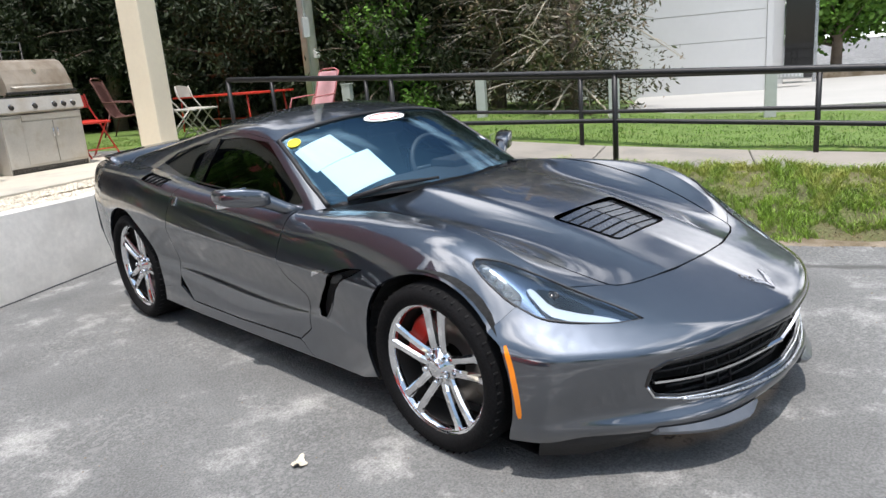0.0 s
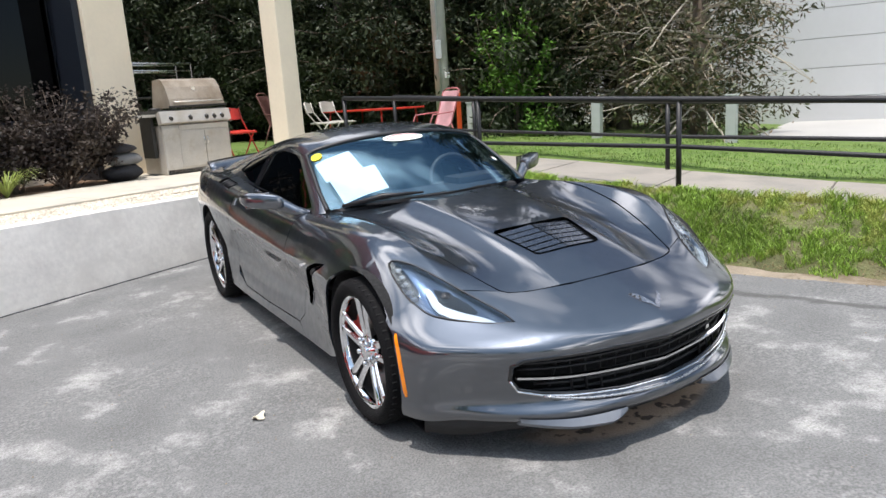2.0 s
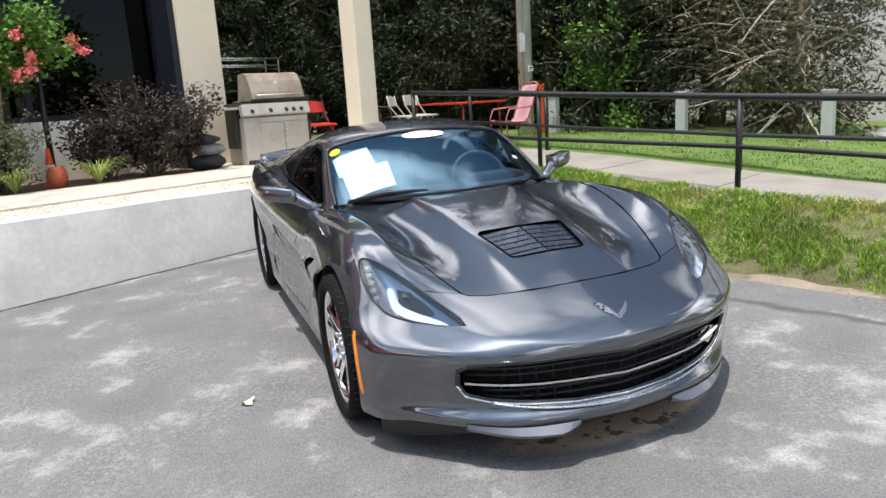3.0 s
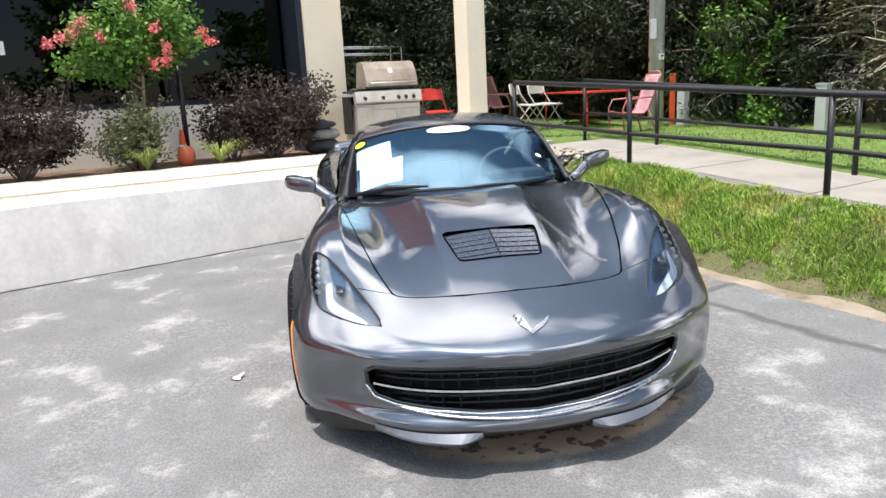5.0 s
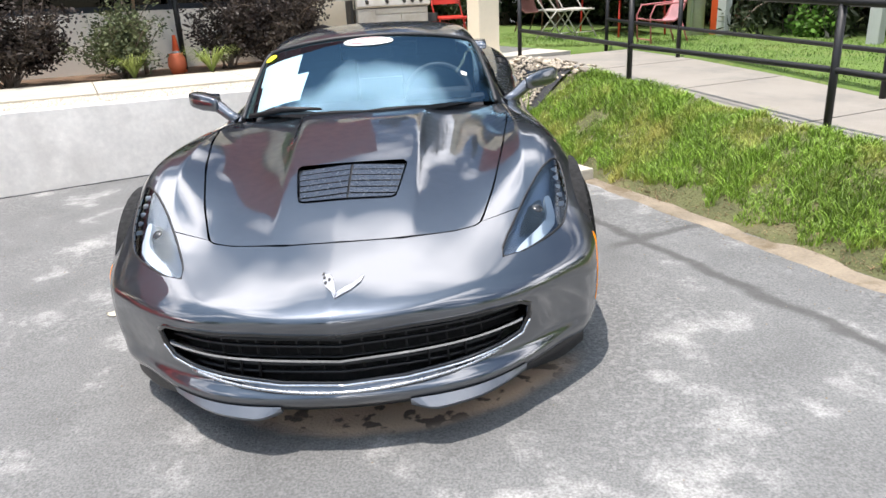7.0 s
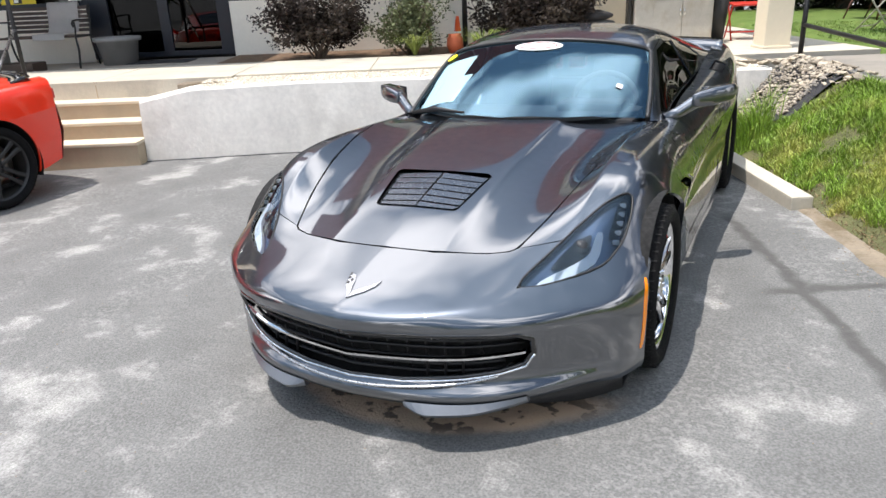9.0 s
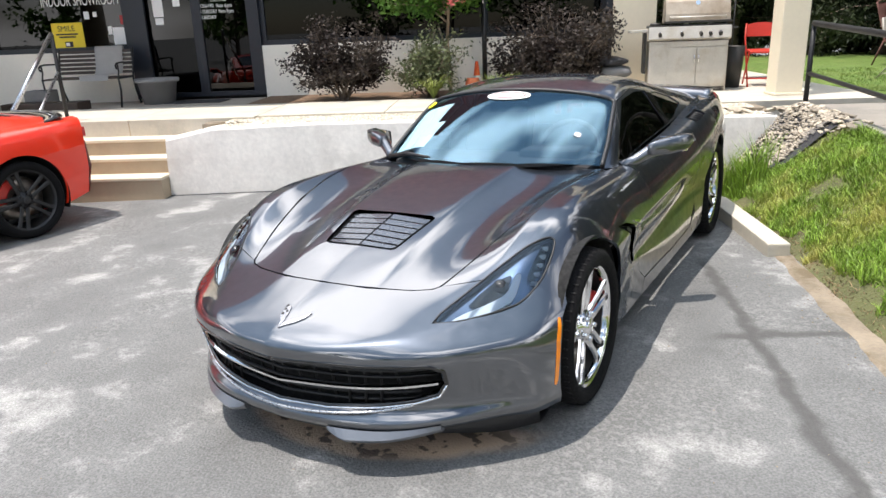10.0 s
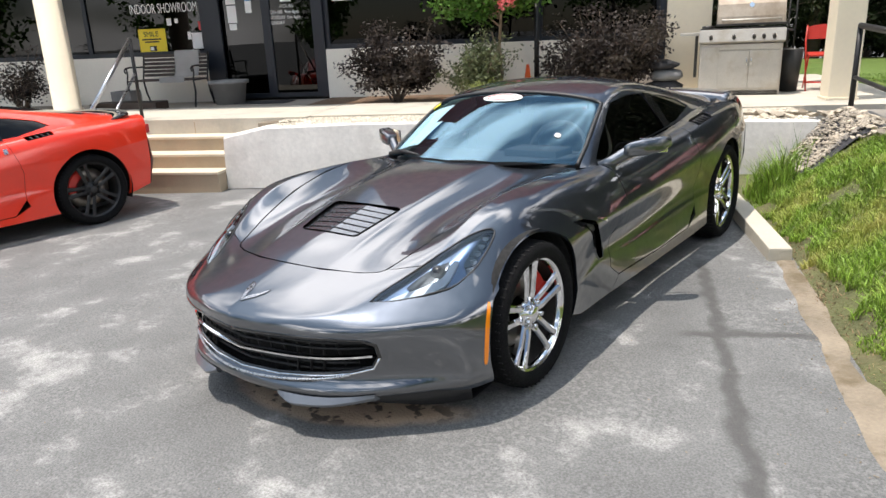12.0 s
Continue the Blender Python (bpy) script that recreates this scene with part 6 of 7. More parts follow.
def leafy(points, size, r, droop=0.0, aspect=1.8):
    """Small folded leaves at points, as one mesh."""
    n = len(points)
    d = r.normal(0, 1, (n, 3))
    d[:, 2] = d[:, 2] * 0.6 - droop
    d /= np.linalg.norm(d, axis=1, keepdims=True)
    s = np.cross(d, r.normal(0, 1, (n, 3)))
    s /= np.maximum(np.linalg.norm(s, axis=1, keepdims=True), 1e-6)
    L = (size * r.uniform(0.6, 1.4, n))[:, None]
    p = np.asarray(points)
    v = np.stack([p, p + d * L * 0.5 + s * L / aspect / 2, p + d * L, p + d * L * 0.5 - s * L / aspect / 2], 1).reshape(-1, 3)
    f = (np.arange(n)[:, None] * 4 + np.arange(4)).tolist()
    return v.tolist(), f


def leaf_mesh(name, points, size, material, seed=1, droop=0.0, aspect=1.8):
    v, f = leafy(points, size, np.random.default_rng(seed), droop, aspect)
    me = bpy.data.meshes.new(name)
    me.from_pydata(v, [], f)
    me.materials.append(material)
    return me


def limb_points(start, way, length, bend, r, n=6):
    p, d, out = Vector(start), Vector(way).normalized(), [Vector(start)]
    for _ in range(n):
        d = (d + Vector((r.uniform(-1, 1), r.uniform(-1, 1), r.uniform(-1, 1) + bend)) * 0.22).normalized()
        p = p + d * (length / n)
        out.append(p.copy())
    return out


def conifer(foot, height, radius, seed, leaves=7000, material=None, label="dense dark green conifer with drooping sprays", low=0.2, leaf=0.125):
    r = random.Random(seed)
    g = np.random.default_rng(seed)
    t = thing("conifer_tree", label, "tree", Matrix.Translation(foot), group="conifer screen")
    bm = bmesh.new()
    tube(bm, [(0, 0, -0.2), (0.03, 0.02, height * 0.3), (0.0, 0.05, height * 0.95)], [0.16, 0.12, 0.02], 8)
    pts = []
    for k in range(46):
        z = low + (height - 0.5 - low) * (k / 46) ** 1.35
        a = k * 2.4 + r.uniform(-0.4, 0.4)
        reach = radius * (1 - 0.75 * (z / height)) * r.uniform(0.7, 1.15)
        limb = limb_points((0, 0, z), (math.cos(a), math.sin(a), 0.05), reach, -0.12, r, 5)
        tube(bm, limb, [0.03, 0.025, 0.02, 0.015, 0.01, 0.006], 5)
        pts.append((limb, z))
    part("trunk", bm, M_BARK, t)
    cloud = []
    for i in range(leaves):
        limb, z = pts[int(min(45, abs(g.normal(0, 0.55)) * 46 % 46))]
        q = limb[int(g.integers(0, 6))]
        cloud.append((q.x + g.normal(0, 0.14), q.y + g.normal(0, 0.14), q.z + g.normal(-0.05, 0.15)))
    part("crown", leaf_mesh("crown", cloud, leaf, material or M_CYPRESS, seed, 0.8, 3.6), None, t)
    return t


for i, (u, v) in enumerate([(8.9, 4.4), (9.3, 6.2), (9.0, 7.7), (9.2, 9.2), (8.8, 10.8), (8.4, 12.4), (7.4, 13.6), (6.0, 14.2), (4.6, 14.4), (3.4, 14.0), (10.6, 5.3), (10.8, 8.4), (10.4, 11.6), (10.2, 3.4), (2.7, 15.6), (4.0, 16.0), (5.3, 15.9), (6.8, 15.6), (8.4, 15.0), (9.8, 13.6), (11.8, 7.0), (11.8, 10.0), (9.6, 15.6), (11.4, 13.4), (12.4, 11.6), (8.0, 16.8), (12.9, 14.6), (13.2, 9.0)]):
    conifer(uv(u, v, far_lawn_z(u, v) - 0.1), 7.5 + (i * 37 % 5) * 0.3, 1.75, 20 + i, 19000 if i < 10 else 14000 if i < 22 else 9000, low=1.5 if i % 3 == 1 else 0.5, leaf=0.125 if i < 10 else 0.21 if i < 22 else 0.32)


def brush(foot, seed, label):
    """A sprawling half-dead evergreen with arching bare twigs."""
    r, g = random.Random(seed), np.random.default_rng(seed)
    t = thing("brush_tree", label, "tree", Matrix.Translation(foot))
    bm = bmesh.new()
    tube(bm, [(0, 0, -0.2), (0.05, 0, 1.5), (0.0, 0.1, 4.5)], [0.14, 0.11, 0.05], 8)
    tips, twig = [], bmesh.new()
    for k in range(95):
        z = r.uniform(0.2, 4.2)
        a = r.uniform(0, 6.3)
        length = r.uniform(0.9, 2.0)
        limb = limb_points((0, 0, z), (math.cos(a), math.sin(a), r.uniform(-0.1, 0.5)), length, -0.25, r, 7)
        tube(twig, limb, [0.027, 0.024, 0.020, 0.017, 0.014, 0.011, 0.008, 0.005], 5)
        for j in (3, 5):
            b = limb_points(limb[j], limb[j] - limb[j - 2] + Vector((r.uniform(-0.2, 0.2), r.uniform(-0.2, 0.2), -0.1)), 0.5, -0.3, r, 4)
            tube(twig, b, [0.008, 0.006, 0.005, 0.004, 0.003], 4)
            tips += b[2:]
        tips += limb[4:]
    part("trunk", bm, M_BARK, t)
    tagged(part("twig", twig, M_DEADWOOD, t, "bare grey arching twigs"), kind="stuff")
    green, brown = [], []
    for i in range(11000):
        q = tips[int(g.integers(0, len(tips)))] * (0.92 if i % 3 else 0.7)
        p = (q.x + g.normal(0, 0.10), q.y + g.normal(0, 0.10), q.z + g.normal(-0.02, 0.10))
        (green if (i % 10) < 6 else brown).append(p)
    part("crown", leaf_mesh("crown", green, 0.10, M_BRUSH, seed, 0.4, 3.4), None, t)
    part("dead_sprays", leaf_mesh("dead_sprays", brown, 0.08, M_BROWNLEAF, seed + 1, 0.6, 3.0), None, t, "brown dead sprays")


for i, (u, v) in enumerate([(8.4, 1.35), (8.9, 2.7), (9.6, 1.9)]):
    brush(uv(u, v, far_lawn_z(u, v)), 60 + i, "sprawling half-dead evergreen with bare arching twigs")


def shrub(name, foot, size, count, leaf, material, label, category, seed, stems=16, droop=0.1, stem_mat=None, flat=False):
    r, g = random.Random(seed), np.random.default_rng(seed)
    t = thing(name, label, category, Matrix.Translation(foot))
    bm, tips = bmesh.new(), []
    for k in range(stems):
        a = r.uniform(0, 6.3)
        reach = r.uniform(0.3, 1.0)
        way = (math.cos(a) * reach * size[0], math.sin(a) * reach * size[1], size[2] * r.uniform(0.55, 1.05))
        limb = limb_points((r.uniform(-0.08, 0.08), r.uniform(-0.08, 0.08), 0), way, Vector(way).length, 0.0, r, 6)
        tube(bm, limb, [0.012, 0.010, 0.008, 0.007, 0.005, 0.004, 0.002], 5)
        tips += limb[2:]
        for j in (2, 3, 4):
            b = limb_points(limb[j], (r.uniform(-1, 1), r.uniform(-1, 1), r.uniform(-0.1, 0.6)), Vector(size).length * 0.26, -0.1, r, 4)
            tube(bm, b, [0.005, 0.004, 0.003, 0.003, 0.002], 4)
            tips += b[1:]
    tagged(part("stem", bm, stem_mat or M_BARK, t), kind="stuff")
    cloud = []
    for i in range(count):
        q = tips[int(g.integers(0, len(tips)))]
        cloud.append((q.x + g.normal(0, 0.05), q.y + g.normal(0, 0.05), max(0.0, q.z + g.normal(0, 0.05))))
    part("foliage", leaf_mesh("foliage", cloud, leaf, material, seed, droop, 1.9), None, t)
    return t


BED_Z = PATIO - 0.02
structure("ground_bed", prism(-2.9, 2.1, 6.28, 7.655, PATIO - 0.06, BED_Z), M_DIRT, "brown mulch bed under the shop windows", category="ground")
shrub("bronze_shrub", uv(-1.58, 6.68, BED_Z), (0.85, 0.5, 1.0), 12000, 0.048, M_PURPLE, "dark purple-bronze shrub in the mulch bed", "shrub", 81, 22)
shrub("bronze_shrub", uv(1.35, 6.70, BED_Z), (0.92, 0.5, 1.1), 14000, 0.048, M_PURPLE, "dark purple-bronze shrub beside the pier", "shrub", 82, 26)
shrub("bronze_shrub", uv(0.85, 6.85, BED_Z), (0.5, 0.4, 0.85), 3200, 0.05, M_PURPLE, "dark purple-bronze shrub in the mulch bed", "shrub", 87, 14)
shrub("grey_green_shrub", uv(-0.35, 6.62, BED_Z), (0.62, 0.42, 0.85), 5200, 0.05, M_GREYLEAF, "dusty green shrub under the crape myrtle", "shrub", 83, 18)
shrub("bronze_shrub", uv(-7.9, 6.9, BED_Z), (0.6, 0.5, 0.95), 2600, 0.05, M_PURPLE, "dark shrub behind the round column", "shrub", 84, 16)
shrub("ivy_clump", uv(8.15, 4.35, 0.6), (0.35, 0.35, 2.6), 3400, 0.075, M_BROADLEAF, "bright green vine climbing a trunk", "vine", 85, 14)
shrub("laurel_bush", uv(7.9, 3.75, 0.55), (0.42, 0.4, 0.6), 1300, 0.075, M_BROADLEAF, "small bright green laurel bush", "shrub", 86, 12)
shrub("laurel_bush", uv(11.6, 12.2, 1.8), (2.0, 1.2, 2.4), 3000, 0.14, M_BROADLEAF, "sunlit leafy tree behind the grill", "shrub", 90, 16)


def crape_myrtle(foot):
    r, g = random.Random(9), np.random.default_rng(9)
    t = thing("crape_myrtle", "young crape myrtle with coral pink flowers", "tree", Matrix.Translation(foot))
    bm, tips = bmesh.new(), []
    tube(bm, [(0, 0, -0.05), (-0.01, 0, 0.35), (-0.03, 0.0, 0.75)], [0.032, 0.027, 0.023], 8)
    tube(bm, [(0.02, 0, 0.3), (-0.06, 0.02, 0.6), (-0.16, 0.0, 0.9)], [0.02, 0.017, 0.014], 7)
    for k in range(34):
        a = r.uniform(0, 6.3)
        z = r.uniform(0.95, 1.9)
        way = (math.cos(a) * 0.9, math.sin(a) * 0.5, r.uniform(0.25, 0.95))
        limb = limb_points((-0.03, 0, min(z, 1.5)), way, r.uniform(0.5, 0.95), 0.05, r, 6)
        tube(bm, limb, [0.013, 0.011, 0.009, 0.007, 0.005, 0.004, 0.003], 5)
        tips += limb[2:]
    tube(bm, [(-0.03, 0, 0.75), (0.02, 0.0, 1.3), (0.0, 0.05, 2.3)], [0.022, 0.018, 0.008], 7)
    part("trunk", bm, mat("smooth tan bark", (0.34, 0.25, 0.17), 0.7, vary=0.2, scale=5), t)
    cloud = []
    for i in range(8500):
        q = tips[int(g.integers(0, len(tips)))]
        cloud.append((q.x + g.normal(0, 0.08), q.y + g.normal(0, 0.07), q.z + g.normal(0, 0.07)))
    part("crown", leaf_mesh("crown", cloud, 0.066, M_MYRTLE, 9, 0.1, 1.7), None, t)
    for k, (x, y, z) in enumerate([(-0.72, -0.45, 1.42), (-0.55, -0.5, 1.50), (-0.62, -0.42, 1.43), (-0.48, -0.45, 1.58), (-0.28, -0.42, 1.42), (0.32, -0.4, 1.5), (0.42, -0.36, 1.25), (0.40, -0.38, 1.12), (0.26, -0.4, 1.08), (0.85, -0.3, 1.42), (0.92, -0.3, 1.33), (0.1, -0.45, 1.75), (-0.9, -0.4, 1.35)]):
        n = 75
        pts = np.stack([g.normal(x, 0.032, n), g.normal(y, 0.032, n), g.normal(z + 0.16, 0.034, n)], 1)
        tagged(part("blossom", leaf_mesh("blossom", pts, 0.036, M_FLOWER, k, 0, 1.2), None, t), kind="stuff")
    return t


crape_myrtle(uv(-0.12, 7.0, BED_Z))


def strap_plant(foot, seed, label):
    r = random.Random(seed)
    t = thing("strap_plant", label, "plant", Matrix.Translation(foot), group="border grasses")
    me_v, me_f = [], []
    for k in range(130):
        a, L, w = r.uniform(0, 6.3), r.uniform(0.28, 0.58), r.uniform(0.006, 0.009)
        d, s = Vector((math.cos(a), math.sin(a), 0)), Vector((-math.sin(a), math.cos(a), 0))
        for j in range(5):
            q = j / 4
            c = d * (L * 0.75 * q) + Vector((0, 0, L * (1.5 * q - 1.05 * q * q) * r.uniform(0.9, 1.1)))
            me_v += [c + s * w * (1 - q * 0.9), c - s * w * (1 - q * 0.9)]
        b = k * 10
        me_f += [(b + 2 * j, b + 2 * j + 1, b + 2 * j + 3, b + 2 * j + 2) for j in range(4)]
    me = bpy.data.meshes.new("strap_leaves")
    me.from_pydata(me_v, [], me_f)
    me.materials.append(M_STRAP)
    part("strap_leaves", me, None, t)


strap_plant(uv(-0.32, 6.36, BED_Z), 1, "tuft of pale green strap leaves at the bed edge")
strap_plant(uv(0.55, 6.36, BED_Z), 2, "tuft of pale green strap leaves at the bed edge")
blades("grass_clump", 700, lambda r: (lambda u, v: (*uv(u, v)[:2], bank_z(u, v)))(2.62 + r.normal(0, 0.07), 3.10 + r.normal(0, 0.09)), (0.15, 0.38), 0.004, M_GRASS, "tall wild grass clump beside the kerb", 0.5, 8)

# ---- columns, grill, chairs, table, pole ----
def place(u, v, z, turn=0.0):
    """A pose on the building's axes; turn in degrees from facing the lot."""
    p = uv(u, v, z)
    return pose(p.x, p.y, p.z, 0, 0, YAW + turn)


def square_column(at):
    t = thing("column", "cream painted square column holding the canopy", "column", at)
    part("shaft", block((0.30, 0.30, 3.3), (0, 0, 1.65), None, 0.02), M_COLUMN, t)
    part("base", block((0.33, 0.33, 0.03), (0, 0, 0.015), None, 0.006), M_COLUMN, t)


square_column(place(3.83, 5.51, PATIO - 0.006, 0))
structure("beam_side", prism(3.6, 3.96, 5.36, 8.0, 3.95, 4.25, 0.01), M_COLUMN, "cream beam from the column to the shop", category="beam")
structure("beam_tie", prism(2.72, 3.6, 7.6, 7.9, 3.95, 4.25), M_COLUMN, "cream beam along the side patio", category="beam")
round_col = thing("column", "cream painted round column beside the steps", "column", place(-6.42, 6.05, PATIO))
bm = lathe(bmesh.new(), [(0.0, 0.0), (0.21, 0.0), (0.21, 0.05), (0.19, 0.06), (0.175, 3.3), (0.0, 3.3)], 36)
part("shaft", bm, M_COLUMN, round_col)


def gas_grill(at):
    """Wide stainless cabinet grill with hood, control panel and doors; front towards -y."""
    t = thing("gas_grill", "stained stainless steel cabinet grill on the patio", "grill", at)
    part("cabinet", block((1.02, 0.56, 0.54), (0, 0.30, 0.275), None, 0.008), M_STEEL, t)
    part("kick_plate", block((0.98, 0.03, 0.05), (0, 0.035, 0.028)), M_DARKSTEEL, t)
    part("side_panel", block((0.235, 0.016, 0.46), (-0.385, 0.013, 0.285), None, 0.005), M_STEEL, t)
    part("valance", block((0.755, 0.016, 0.055), (0.118, 0.013, 0.515), None, 0.005), M_STEEL, t)
    for x in (-0.085, 0.30):
        d = part("cabinet_door", block((0.378, 0.020, 0.40), (x, 0.012, 0.275), None, 0.006), M_STEEL, t)
        hx = x + (0.165 if x < 0 else -0.165)
        part("door_handle", pipe([(hx, -0.002, 0.31), (hx, -0.022, 0.325), (hx, -0.022, 0.39), (hx, -0.002, 0.405)], 0.006, 6), M_CHROME, d)
    p = part("control_panel", block((1.06, 0.10, 0.135), (0, 0.02, 0.625), Matrix.Rotation(radians(-14), 4, "X"), 0.01), M_STEEL, t)
    for x in (-0.384, -0.10, 0.146, 0.265, 0.39):
        bm = bmesh.new()
        tube(bm, [(x, -0.025, 0.622), (x, -0.062, 0.613)], 0.022, 14)
        part("knob", bm, M_DARKSTEEL, p)
        part("bezel", tube(bmesh.new(), [(x, -0.026, 0.622), (x, -0.034, 0.620)], 0.030, 16), M_CHROME, p)
    part("cooking_deck", block((1.04, 0.54, 0.03), (0, 0.32, 0.70), None, 0.005), M_DARKSTEEL, t)
    bm = bmesh.new()
    rows = []
    prof = [(0.06, 0.735), (0.085, 0.83), (0.15, 0.96), (0.22, 1.035), (0.30, 1.06), (0.46, 1.05), (0.54, 0.735)]
    for x in (-0.31, 0.52):
        rows.append([bm.verts.new((x, y, z)) for y, z in prof])
    for k in range(len(prof) - 1):
        bm.faces.new((rows[0][k], rows[0][k + 1], rows[1][k + 1], rows[1][k]))
    bm.faces.new(rows[0])
    bm.faces.new(rows[1][::-1])
    bmesh.ops.recalc_face_normals(bm, faces=bm.faces)
    hood = part("hood", bm, M_BROWNSTEEL, t, "dark brownish steel hood")
    part("hood_rim", block((0.87, 0.04, 0.025), (0.105, 0.06, 0.745), None, 0.006), M_DARKSTEEL, hood)
    part("hood_handle", pipe([(-0.25, 0.08, 0.80), (-0.25, 0.03, 0.795), (0.46, 0.03, 0.795), (0.46, 0.08, 0.80)], 0.011, 8), M_STEEL, hood)
    part("gauge", tube(bmesh.new(), [(0.105, 0.155, 0.935), (0.105, 0.14, 0.945)], 0.03, 16), M_CHROME, hood)
    part("side_burner", lathe(bmesh.new(), [(0.0, 0.745), (0.075, 0.74), (0.085, 0.715), (0.0, 0.712)], 16), M_DARKSTEEL, t).location = (-0.42, 0.3, 0)
    part("side_shelf", block((0.26, 0.42, 0.03), (-0.65, 0.30, 0.66), None, 0.006), M_STEEL, t)
    part("shelf_bracket", block((0.04, 0.3, 0.45), (-0.56, 0.30, 0.42)), M_DARKSTEEL, t)
    part("side_shelf", block((0.10, 0.40, 0.02), (0.585, 0.30, 0.67), None, 0.006), M_DARKSTEEL, t)


gas_grill(place(2.90, 6.20, PATIO - 0.006, -8) @ Matrix.Diagonal((0.92, 1.0, 1.13, 1.0)))
rack = thing("metal_rack", "open metal rack frame behind the grill", "rack", place(2.95, 7.35, PATIO - 0.006))
for x in (-0.33, 0.85):
    for y in (0.0, 0.35):
        part("upright", pipe([(x, y, 0), (x, y, 1.46)], 0.012, 6), M_DARKSTEEL, rack)
for z in (0.5, 1.0, 1.36, 1.46):
    for y in (0.0, 0.35):
        part("crossbar", pipe([(-0.33, y, z), (0.85, y, z)], 0.010, 6), M_SILVER if z > 1.2 else M_DARKSTEEL, rack)
bin_at = thing("bin", "dark tapered plastic bin beside the grill", "bin", place(3.58, 6.62, PATIO - 0.006))
part("bin_body", lathe(bmesh.new(), [(0.0, 0.0), (0.11, 0.0), (0.15, 0.52), (0.145, 0.52), (0.105, 0.02)], 20), M_DARKSTEEL, bin_at)
heap = thing("covered_heap", "black bags and a grey stone stacked by the pier", "bags", place(2.05, 6.62, PATIO - 0.03))
for k, (x, z, sx, sz, m) in enumerate([(0.0, 0.11, 0.25, 0.11, M_CLOTH), (0.03, 0.27, 0.21, 0.09, M_POT), (-0.02, 0.40, 0.20, 0.07, M_CLOTH)]):
    bm = bmesh.new()
    bmesh.ops.create_icosphere(bm, subdivisions=3, radius=1.0)
    for v in bm.verts:
        v.co *= 1 + 0.18 * noise.noise(v.co * 2 + Vector((k * 4, 0, 0)))
        v.co = Vector((v.co.x * sx + x, v.co.y * 0.2, v.co.z * sz + z))
    part("bag", bm, m, heap, smooth=True)


def folding_chair(at, material, label):
    """Steel folding chair, front towards -y."""
    t = thing("folding_chair", label, "chair", at, group="folding chairs")
    part("seat", block((0.39, 0.39, 0.025), (0, 0, 0.44), Matrix.Rotation(radians(3), 4, "X"), 0.01), material, t)
    bm = bmesh.new()
    rows = []
    for i in range(9):
        x = -0.20 + 0.40 * i / 8
        k = (x / 0.20) ** 2
        rows.append([bm.verts.new((x, 0.235 + 0.03 * (1 - k) + dy, z)) for dy, z in ((0.0, 0.62), (0.03, 0.80 - 0.03 * k), (0.04, 0.80 - 0.03 * k), (0.012, 0.62))])
    for p, q in zip(rows, rows[1:]):
        for j in range(4):
            bm.faces.new((p[j], p[(j + 1) % 4], q[(j + 1) % 4], q[j]))
    bm.faces.new(rows[0])
    bm.faces.new(rows[-1])
    bmesh.ops.recalc_face_normals(bm, faces=bm.faces)
    part("backrest", bm, material, t)
    for s in (-1, 1):
        part("front_leg", pipe([(s * 0.205, -0.25, 0.0), (s * 0.21, 0.22, 0.62), (s * 0.20, 0.26, 0.79)], 0.011, 7), material, t)
        part("rear_leg", pipe([(s * 0.19, 0.26, 0.0), (s * 0.19, -0.12, 0.45)], 0.011, 7), material, t)
    part("stretcher", pipe([(-0.205, -0.18, 0.1), (0.205, -0.18, 0.1)], 0.008, 6), material, t)
    part("stretcher", pipe([(-0.19, 0.2, 0.08), (0.19, 0.2, 0.08)], 0.008, 6), material, t)


GRASS_Z = 0.655
folding_chair(place(4.02, 6.75, PATIO - 0.006, -10), M_REDSTEEL, "red steel folding chair behind the column")
folding_chair(place(5.83, 6.73, GRASS_Z, 30), M_BEIGE, "beige steel folding chair at the red table")
folding_chair(place(6.25, 6.75, GRASS_Z, 10), M_BEIGE, "beige steel folding chair at the red table")

table = thing("patio_table", "red painted patio table under the trees", "table", place(7.2, 6.85, GRASS_Z, -22))
part("tabletop", block((0.80, 2.4, 0.03), (0, 0, 0.60), None, 0.008), M_REDSTEEL, table)
for x in (-0.36, 0.36):
    for y in (-1.05, 1.05):
        part("leg", pipe([(x, y, 0), (x * 0.95, y * 0.95, 0.59)], 0.016, 8), M_REDSTEEL, table)
part("brace", pipe([(0, -0.70, 0.2), (0, 0.70, 0.2)], 0.012, 6), M_REDSTEEL, table)


